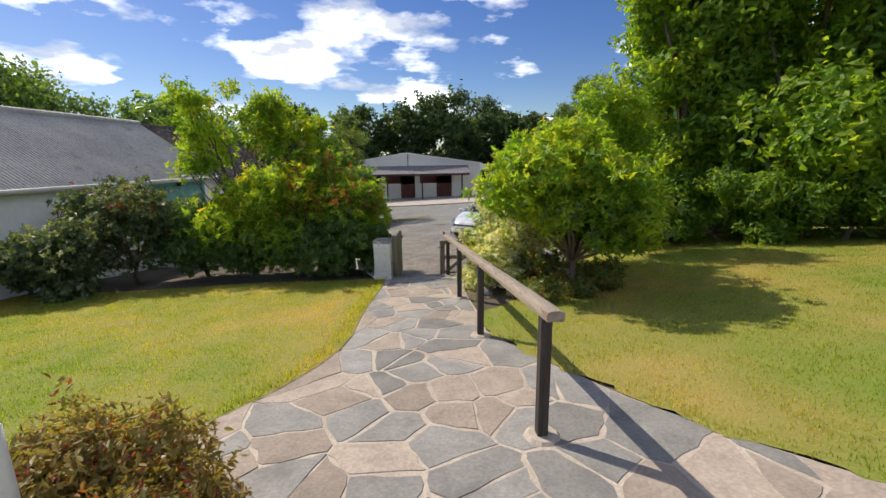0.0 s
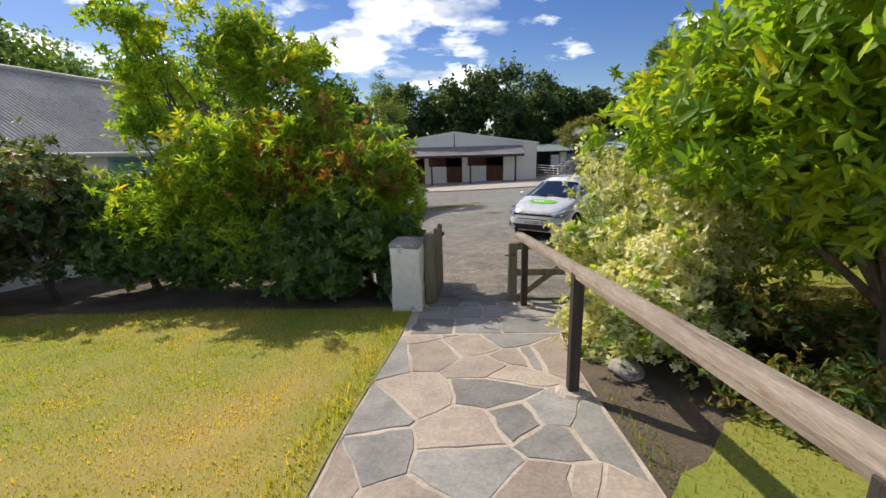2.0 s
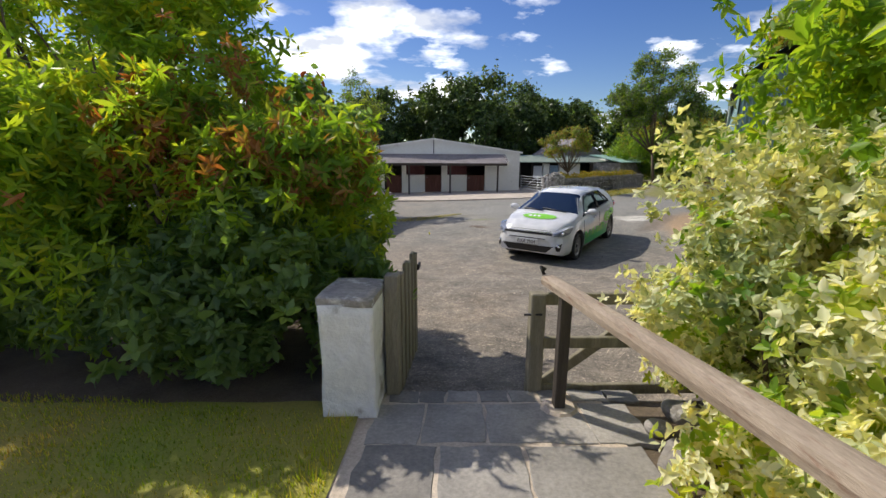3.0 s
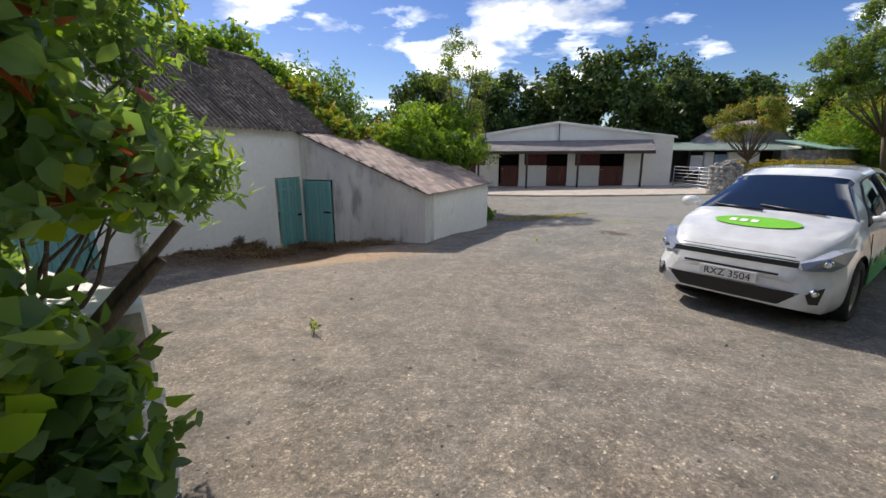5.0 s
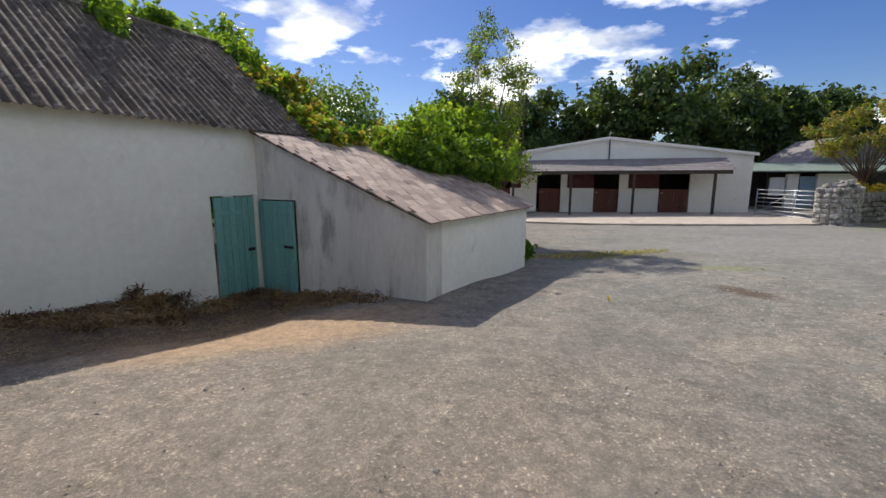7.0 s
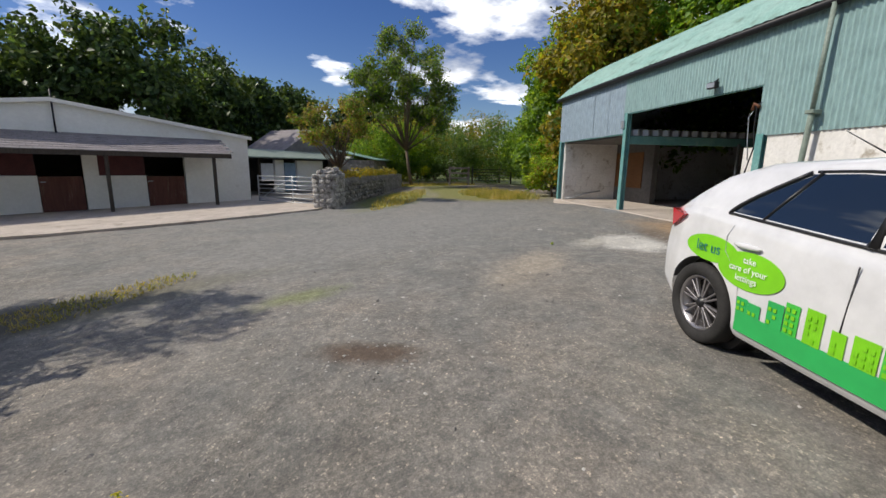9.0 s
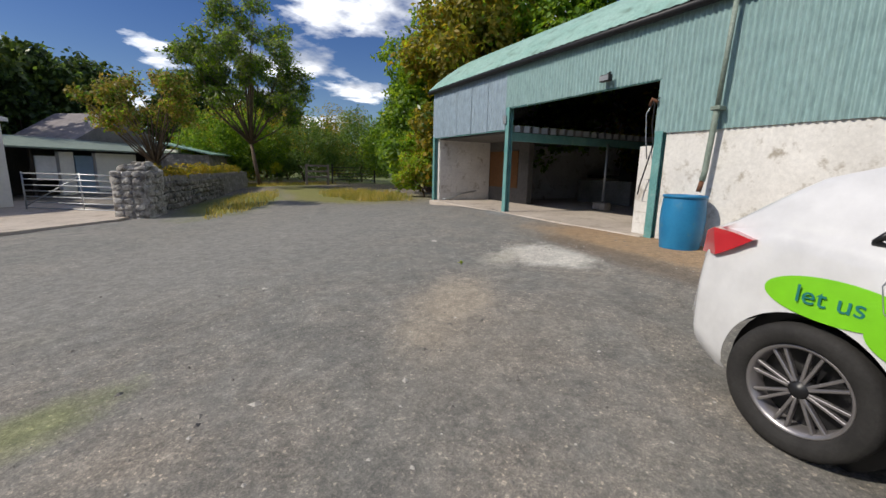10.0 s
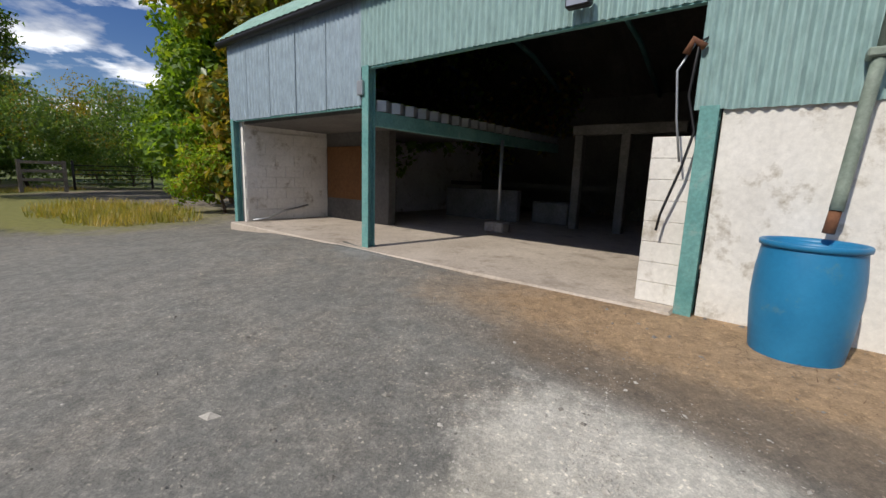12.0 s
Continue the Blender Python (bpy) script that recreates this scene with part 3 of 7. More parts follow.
def strip(name, y0, y1, step, left, right, cols, lift, material, label, category, bumpy=0.0):
    """A sheet between two edges in plan, laid over the garden."""
    n = int((y1 - y0) / step)
    verts, faces = [], []
    for j in range(n + 1):
        y = y0 + (y1 - y0) * j / n
        a, b = left(y), right(y)
        for i in range(cols + 1):
            x = a + (b - a) * i / cols
            yy = y
            verts.append((x, yy, garden_z(x, yy) + lift + bumpy * noise.noise(Vector((x * 3, yy * 3, 1)))))
    w = cols + 1
    faces = [(j * w + i, j * w + i + 1, (j + 1) * w + i + 1, (j + 1) * w + i) for j in range(n) for i in range(cols)]
    return tagged(raw(name, verts, faces, material, smooth=True), label, category, kind="structure")


strip("lawn_west", -2, 7.95, 0.08, lambda y: -8.1, lambda y: path_left(y) + 0.005, 80, 0.014, LAWN_SOIL, "sunlit green and straw-yellow mown lawn", "lawn", 0.012)
strip("lawn_east", -2, 13, 0.08, east_edge, lambda y: 14, 80, 0.014, LAWN_SOIL, "sunlit green and straw-yellow mown lawn", "lawn", 0.012)
draped("garden_bed", -9, 8, -2, 11.6, 0.1, -0.012, lambda x, y: y < wall_line(x) - 0.12 and not (path_left(y) + 0.1 < x < path_right(y) - 0.1), SOIL, "bare brown soil of the planting beds", "soil", 0.02)
strip("path_bed", -2, 8.1, 0.05, path_left, path_right, 12, 0.006, MORTAR, "pale mortar bed of a crazy-paved path", "path", 0.003)

# ---- white barn with lean-to ----
B_ORG = Vector((-7.58, 13.87, 0))
B_DIR = Vector((0.105, 0.994, 0))
BM = pose(-7.58, 13.87, 0, 0, 0, math.degrees(math.atan2(0.994, 0.105)))  # x along the wall, y into the barn


def white_barn():
    b = thing("white_barn", BM, "whitewashed farm barn with corrugated roofs and teal doors", "barn")
    z0 = -0.6
    # front wall: door opening from s=-2.2 to 0.02, small door opening at the inner corner
    poly = [(-12, z0), (-2.2, z0), (-2.2, 2.68), (0.02, 2.68), (0.02, z0), (3.74, z0), (3.74, 1.47), (4.5, 1.47), (4.5, z0), (8.4, z0), (8.4, 2.58), (0.75, 2.62), (0.75, 2.86), (-12, 2.86)]
    part("wall", slab_xz(poly, 0, 0.45), WHITE, b, "whitewashed rough render")
    part("end_wall", box(8.0, 0.45, z0, 8.4, 5, 2.6), WHITE, b)
    part("back_wall", box(-12, 5, z0, 8.4, 5.4, 2.6), WHITE, b)
    rng = random.Random(3)

    def sheet_roof(s0, s1, ze, zr, run, over, mat, name, pitch, depth, lab):
        rise, slope = zr - ze, math.hypot(zr - ze, run)
        tilt = math.degrees(math.atan2(rise, run))
        width = 1.0
        s = s0
        while s < s1 - 0.05:
            w = min(width, s1 - s)
            v, f = corrugated(w + 0.04, slope + over, pitch, depth, 6, 0.025, rng)
            ob = raw(name, v, f, mat, b, lab)
            ob.matrix_local = pose(s, -over * math.cos(radians(tilt)), ze - over * math.sin(radians(tilt)) + 0.05 + rng.uniform(-0.008, 0.008), -(90 - tilt), 0, 0) 
            s += width

    sheet_roof(-12, 0.78, 2.87, 4.55, 2.5, 0.16, TIN, "roof_sheet", 0.085, 0.012, "pale weathered corrugated roof sheet")
    sheet_roof(0.80, 5.75, 2.60, 4.52, 2.5, 0.2, MOSSY, "mossy_roof_sheet", 0.12, 0.018, "dark mossy corrugated roof sheet")
    for s0, s1, ze, zr in ((-12, 0.78, 2.82, 4.5), (0.80, 5.75, 2.55, 4.46)):
        part("back_roof", slab_xz([(2.5, zr), (5.5, ze - 0.4), (5.5, ze - 0.36), (2.5, zr + 0.04)], s0, s1), MOSSY, b).matrix_local = pose(0, 0, 0, 0, 0, 0) @ Matrix(((0, 1, 0, 0), (1, 0, 0, 0), (0, 0, 1, 0), (0, 0, 0, 1)))
    part("ridge_cap", tube([(0.8, 2.5, 4.54), (5.75, 2.5, 4.54)], 0.09, 8), MOSSY, b, "dark ridge capping")
    part("ridge_cap", tube([(-12, 2.5, 4.6), (0.78, 2.5, 4.6)], 0.1, 8), TIN, b)
    part("step_wall", slab_xz([(0, 2.55), (2.5, 4.60), (2.5, 4.3), (0, 2.3)], 0.66, 0.78), WHITE, b).matrix_local = Matrix(((0, 1, 0, 0), (1, 0, 0, 0), (0, 0, 1, 0), (0, 0, 0, 1)))
    # gutter and downpipe at the step
    part("gutter", tube([(-12, -0.13, 2.80), (0.70, -0.13, 2.80)], 0.055, 8), GUTTER, b, "cream painted gutter")
    part("downpipe", tube([(0.50, -0.14, 2.80), (0.56, -0.12, 2.66), (0.66, -0.09, 2.56), (0.68, -0.07, 2.3), (0.69, -0.07, 0.25), (0.70, -0.16, 0.18)], 0.05, 10), GUTTER, b, "cream painted downpipe")
    for z in (2.2, 1.35, 0.5):
        part("pipe_bracket", box(0.62, -0.13, z, 0.76, 0.0, z + 0.05), GUTTER, b)
    # doors
    d = part("barn_door", box(-2.17, 0.06, 0.18, -0.01, 0.10, 2.66), TEAL, b, "tall faded teal boarded barn door")
    n = 18
    for k in range(n):
        x = -2.17 + 2.16 * k / n
        part("plank", box(x + 0.003, 0.045, 0.2 + 0.02 * rng.random(), x + 2.16 / n - 0.003, 0.062, 1.69, 0.002), TEAL, d)
        part("plank", box(x + 0.003, 0.045, 1.72, x + 2.16 / n - 0.003, 0.062, 2.64, 0.002), TEAL, d)
    part("gap", box(-1.09, 0.03, 0.2, -1.075, 0.05, 1.69), IRON, d)
    for x0, x1, z in ((-0.38, -0.02, 0.36), (-0.38, -0.02, 1.58), (-2.15, -1.75, 1.58), (-0.42, -0.02, 2.50), (-1.3, -0.95, 1.62), (-1.0, -0.7, 1.9)):
        part("strap_hinge", box(x0, 0.03, z, x1, 0.046, z + 0.05, 0.004), TEAL, d)
    part("padlock", box(-1.02, 0.02, 0.95, -0.96, 0.05, 1.03, 0.008), IRON, d)
    part("frame", slab_xz([(-2.26, 0.15), (-2.26, 2.76), (0.08, 2.76), (0.08, 0.15), (0.0, 0.15), (0.0, 2.67), (-2.18, 2.67), (-2.18, 0.15)], -0.015, 0.06), TEAL, b)
    for x0, x1, lab in ((3.76, 4.44, "teal boarded small door"),):
        sd = part("small_door", box(x0, -0.06, -0.22, x1, -0.03, 1.45), TEAL, b, lab)
        for k in range(6):
            w = (x1 - x0) / 6
            part("plank", box(x0 + k * w + 0.003, -0.078, -0.21, x0 + (k + 1) * w - 0.003, -0.06, 1.44, 0.002), TEAL, sd)
        for z in (0.1, 0.62, 1.18):
            part("strap_hinge", box(x0 + 0.01, -0.09, z, x0 + 0.42, -0.078, z + 0.05, 0.003), TEAL, sd)
        part("latch", box(x1 - 0.16, -0.11, 0.55, x1 - 0.05, -0.078, 0.6, 0.004), IRON, sd)
    part("door_post", box(4.46, -0.05, -0.4, 4.56, 0.0, 1.5, 0.01), WHITE, b, "white painted door post")
    lamp = part("flood_lamp", box(-1.20, -0.16, 2.63, -0.95, -0.02, 2.74, 0.015), IRON, b, "grey outdoor lamp over the door")
    part("lens", box(-1.18, -0.165, 2.64, -0.97, -0.16, 2.72), CLEARLENS, lamp)
    return b


BARN = white_barn()


def lean_to():
    """Low tiled lean-to: its gable joins the barn at the inner corner."""
    a, c = Vector((-7.1, 18.43)), Vector((-3.68, 18.0))
    L = (c - a).length
    m = frame_of((a.x, a.y, 0), c - a)
    t = thing("lean_to", m, "low whitewashed lean-to with brown tiled roof", "shed")
    z0 = -0.6
    part("gable_wall", slab_xz([(0.08, z0), (0.08, 1.4), (0.95, 1.4), (0.95, z0), (L, z0), (L, 1.19), (0.0, 2.5), (0.0, 1.4), (0.0, z0)], 0, 0.4), DIRTY, t, "grey weathered render")
    part("end_wall", box(L - 0.4, 0.4, z0, L, 3.85, 1.17), WHITE, t, "white painted render")
    part("back_wall", slab_xz([(0, z0), (L - 0.4, z0), (L - 0.4, 1.2), (0, 2.5)], 3.45, 3.85), WHITE, t)
    sd = part("small_door", box(0.1, -0.05, -0.22, 0.93, -0.02, 1.38), TEAL, t, "teal boarded small door, slightly ajar")
    for k in range(7):
        w = 0.83 / 7
        part("plank", box(0.1 + k * w + 0.003, -0.068, -0.21, 0.1 + (k + 1) * w - 0.003, -0.05, 1.37, 0.002), TEAL, sd)
    for z in (0.15, 1.15):
        part("strap_hinge", box(0.5, -0.08, z, 0.92, -0.068, z + 0.045, 0.003), TEAL, sd)
    part("latch", box(0.72, -0.10, 0.62, 0.92, -0.068, 0.66, 0.004), IRON, sd)
    # roof deck and tiles
    rise = 2.5 - 1.19
    sl = math.hypot(L, rise)
    tilt = math.degrees(math.atan2(rise, L))
    deck = box(0, 0.03, 0, sl + 0.06, 4.05, 0.03)
    dk = part("roof", deck, DARKIN, t, "boarded roof deck")
    dk.matrix_local = pose(0, -0.1, 2.5, 0, tilt, 0)
    rng = random.Random(5)
    rows, cols = 19, 16
    tw, tl = 4.05 / cols, sl / rows
    bm = box(0, 0.003, 0, tl * 1.5, tw - 0.005, 0.024, 0.003)
    me = bpy.data.meshes.new("roof_tile")
    bm.to_mesh(me)
    bm.free()
    me.materials.append(SLATE)
    for r in range(rows):
        for q in range(cols):
            o = new("roof_tile", me)
            o.parent = dk
            y = q * tw + (tw / 2 if r % 2 else 0)
            if y + tw > 4.2:
                continue
            o.matrix_local = pose(sl + 0.10 - (r + 1) * tl - tl * 0.35, y, 0.034 + rng.uniform(0, 0.005), rng.uniform(-1.2, 1.2), 4.2 + rng.uniform(-1.2, 1.2), rng.uniform(-1, 1))
    part("verge", box(0, 0.07, -0.05, sl + 0.02, 0.12, 0.0), DIRTY, t).matrix_local = pose(0, -0.1, 2.5, 0, tilt, 0)
    part("step_block", box(1.9, -0.34, 0.0, 2.45, -0.02, 0.16, 0.03), CONCRETE, t, "grey concrete block at the wall foot").matrix_local = pose(0.4, 0, -0.06)
    return t


lean_to()

# ---- steel barn ----
G_ORG, G_DIR = (7.775, 19.124), (0.510, 0.860)
GM = frame_of((*G_ORG, 0), G_DIR)  # x along the front, away; y to the left, out of the barn


def steel_barn():
    b = thing("steel_barn", GM, "open-fronted barn of teal corrugated steel over white block walls", "barn")
    top, D = 4.2, 9.0
    # block wall right of the opening, with its joints
    w = part("block_wall", box(-3.6, -0.3, -0.2, -0.16, -0.06, 2.45), BLOCK, b, "stained whitewashed block wall")
    rng = random.Random(9)

    def sheets(x0, x1, z0, z1, mat, lab, pitch=0.085, depth=0.013, y=-0.04, ragged=0.0):
        x = x0
        while x < x1 - 0.02:
            ww = min(0.85, x1 - x)
            v, f = corrugated(ww + 0.03, z1 - z0, pitch, depth, 6)
            raw("cladding_sheet", v, f, mat, b, lab).matrix_local = pose(x, y + rng.uniform(0, 0.006), z0 + rng.uniform(-0.012, 0.006))
            x += ww

    sheets(-3.6, 0.02, 2.38, top, CLAD, "teal corrugated steel sheet")
    sheets(0.02, 4.3, 3.24, top, CLAD, "teal corrugated steel sheet")
    sheets(4.32, 8.45, 2.73, top - 0.02, CLAD_BLUE, "blue-grey corrugated steel sheet", 0.11, 0.015, -0.05)
    # curved roof
    verts, faces = [], []
    n, k = 120, 22
    R, zc = (D / 2 + 0.12) / math.sin(radians(44)), 0
    zc = top + 0.03 - R * math.cos(radians(44))
    for j in range(n + 1):
        x = -3.8 + 12.4 * j / n
        for i in range(k + 1):
            a = radians(-44 + 88 * i / k)
            rr = R + 0.014 * (j % 2)
            verts.append((x, -D / 2 - rr * math.sin(a), zc + rr * math.cos(a)))
    for j in range(n):
        for i in range(k):
            p = j * (k + 1) + i
            faces.append((p, p + 1, p + k + 2, p + k + 1))
    raw("roof", verts, faces, CLAD_ROOF, b, "mint green curved corrugated roof", True)
    # added layer below the roof; dirt and the barn's inside shade in its tone
    shade_verts = [(v[0], -D / 2 + (v[1] + D / 2) * 0.985, v[2] - 0.06) for v in verts]
    raw("roof_shade_layer", shade_verts, faces, DARKIN, b, "dirty dark underside layer with the inside shade in its colour")
    part("gutter", tube([(-3.7, 0.06, top - 0.02), (8.6, 0.06, top - 0.02)], 0.07, 8), IRON, b, "dark half-round gutter")
    # frame
    for x, y0, y1, wd, z1 in ((4.14, -0.16, -0.02, 0.14, 3.26), (8.30, -0.14, -0.02, 0.12, 2.75), (-0.14, -0.12, 0.02, 0.14, 2.40)):
        p = part("column", box(x, y0, 0.45, x + wd, y0 + 0.018, z1, 0.003), STEEL_TEAL, b, "teal painted steel column")
        part("flange", box(x + wd / 2 - 0.008, y0 + 0.018, 0.45, x + wd / 2 + 0.008, y1 - 0.018, z1), STEEL_TEAL, p)
        part("flange", box(x, y1 - 0.018, 0.45, x + wd, y1, z1, 0.003), STEEL_TEAL, p)
    part("lintel", box(0.0, -0.12, 3.22, 4.3, -0.05, 3.34), STEEL_TEAL, b)
    part("lintel", box(4.3, -0.12, 2.70, 8.4, -0.06, 2.80), STEEL_TEAL, b)
    part("junction_box", box(4.22, -0.02, 2.86, 4.34, 0.03, 3.06, 0.01), GALV, b, "small grey switch box")
    # low block pier inside the opening
    pier = part("block_pier", box(0.01, -0.75, 0.5, 0.35, -0.13, 2.16), BLOCK, b, "whitewashed block pier")
    for i in range(8):
        part("block", box(0.0, -0.76, 0.66 + 0.19 * i, 0.36, -0.12, 0.847 + 0.19 * i, 0.004), BLOCK, pier)
    part("cable", tube([(0.0, -0.05, 2.95), (0.06, 0.02, 2.9), (0.10, -0.02, 2.5), (0.02, 0.0, 2.2), (0.08, 0.02, 1.9), (0.2, 0.0, 1.5), (0.22, 0.0, 1.35)], 0.012, 6), IRON, b, "hanging black cable")
    part("cable", tube([(0.10, -0.02, 2.9), (0.2, 0.02, 2.7), (0.16, 0.02, 2.3), (0.1, 0.02, 1.95)], 0.01, 6), GALV, b)
    part("hook", tube([(0.02, 0, 2.86), (0.1, 0.04, 2.92), (0.15, 0.02, 2.82)], 0.03, 6), RUST, b)
    # interior
    part("floor_slab", box(0.0, -D, 0.3, 8.35, 0.12, 0.655, 0.02), CONCRETE, b, "pale worn concrete floor slab")
    part("left_wall", box(8.2, -D, 0.3, 8.42, -0.16, 4.2), BLOCK, b, "whitewashed block end wall")
    lw = part("left_wall_face", box(8.19, -2.2, 0.66, 8.2, -0.2, 2.2), BLOCK, b)
    for i in range(8):
        for j in range(4):
            off = 0.22 if i % 2 else 0
            y1 = -0.18 - j * 0.45 - off
            part("block", box(8.175, y1 - 0.444, 0.67 + i * 0.235, 8.195, y1, 0.90 + i * 0.235, 0.005), BLOCK, lw)
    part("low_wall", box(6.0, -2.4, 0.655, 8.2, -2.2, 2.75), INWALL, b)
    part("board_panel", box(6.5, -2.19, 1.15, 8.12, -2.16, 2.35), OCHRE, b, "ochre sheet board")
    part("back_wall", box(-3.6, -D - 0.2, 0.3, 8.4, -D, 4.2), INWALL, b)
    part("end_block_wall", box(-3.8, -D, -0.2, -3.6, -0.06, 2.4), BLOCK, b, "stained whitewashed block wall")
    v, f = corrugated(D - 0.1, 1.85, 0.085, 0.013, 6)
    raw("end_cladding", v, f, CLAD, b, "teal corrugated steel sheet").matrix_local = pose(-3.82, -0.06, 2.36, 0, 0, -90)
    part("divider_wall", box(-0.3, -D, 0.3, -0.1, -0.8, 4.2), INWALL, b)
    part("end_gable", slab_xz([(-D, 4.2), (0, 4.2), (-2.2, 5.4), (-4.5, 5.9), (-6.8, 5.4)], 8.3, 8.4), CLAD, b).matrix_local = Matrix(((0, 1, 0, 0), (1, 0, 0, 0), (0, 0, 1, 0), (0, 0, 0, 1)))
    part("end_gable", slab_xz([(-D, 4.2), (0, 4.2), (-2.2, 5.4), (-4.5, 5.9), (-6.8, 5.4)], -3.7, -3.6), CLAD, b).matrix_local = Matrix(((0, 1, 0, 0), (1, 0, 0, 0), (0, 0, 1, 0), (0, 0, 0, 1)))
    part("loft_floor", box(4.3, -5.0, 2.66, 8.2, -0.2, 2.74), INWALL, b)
    beam = part("loft_beam", box(4.16, -6.5, 2.45, 4.28, -0.15, 2.66), STEEL_TEAL, b, "teal steel beam")
    v, f = corrugated(6.3, 0.16, 0.3, 0.05, 6)
    raw("sheet_edge", v, f, GALV, beam, "corrugated sheet edge").matrix_local = pose(4.22, -0.2, 2.68, 0, 0, -90)
    prop = part("prop", tube([(3.9, -3.3, 0.9), (3.9, -3.3, 2.5)], 0.035, 8), GALV, b, "steel prop on a concrete foot")
    part("foot", box(3.7, -3.45, 0.655, 4.15, -3.15, 0.86, 0.03), CONCRETE, prop)
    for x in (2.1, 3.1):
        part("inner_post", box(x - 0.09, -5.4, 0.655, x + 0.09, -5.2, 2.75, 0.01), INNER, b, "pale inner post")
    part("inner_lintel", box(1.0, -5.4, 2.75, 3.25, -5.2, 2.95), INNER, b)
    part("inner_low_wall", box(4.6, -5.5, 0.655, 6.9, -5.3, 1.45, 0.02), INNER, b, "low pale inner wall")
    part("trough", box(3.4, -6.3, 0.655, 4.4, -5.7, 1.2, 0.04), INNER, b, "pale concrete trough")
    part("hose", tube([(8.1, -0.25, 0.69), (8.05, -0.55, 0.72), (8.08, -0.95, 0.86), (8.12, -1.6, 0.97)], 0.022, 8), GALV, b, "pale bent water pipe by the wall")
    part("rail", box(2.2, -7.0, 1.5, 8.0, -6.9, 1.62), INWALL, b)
    for k in range(4):
        part("rafter", tube([(k * 2.6 - 0.2, -0.2, 4.1), (k * 2.6 - 0.2, -2.5, 4.9), (k * 2.6 - 0.2, -4.5, 5.2), (k * 2.6 - 0.2, -6.5, 4.9), (k * 2.6 - 0.2, -8.8, 4.1)], 0.06, 6), STEEL_TEAL, b)
    # flood lamp and rainwater pipe
    lamp = part("flood_lamp", box(0.96, 0.04, 3.34, 1.20, 0.14, 3.46, 0.015), IRON, b, "black flood lamp above the opening")
    part("lens", box(0.98, 0.141, 3.355, 1.18, 0.146, 3.445), CLEARLENS, lamp)
    part("lamp_bracket", tube([(1.08, -0.02, 3.52), (1.08, 0.08, 3.45)], 0.02, 6), IRON, lamp)
    part("rain_pipe", tube([(-1.07, 0.10, 4.15), (-1.0, 0.09, 2.66)], 0.034, 10), PIPE, b, "grey-green rainwater pipe")
    part("rain_pipe", tube([(-1.0, 0.09, 2.66), (-0.98, 0.08, 2.4), (-0.94, 0.08, 1.75), (-0.93, 0.10, 1.62)], 0.042, 10), PIPE, b, "wide grey-green rainwater pipe")
    part("pipe_clip", box(-1.07, -0.02, 2.62, -0.93, 0.15, 2.68, 0.01), PIPE, b)
    part("pipe_shoe", tube([(-0.93, 0.09, 1.64), (-0.91, 0.12, 1.46)], 0.036, 8), RUST, b)
    return b


steel_barn()


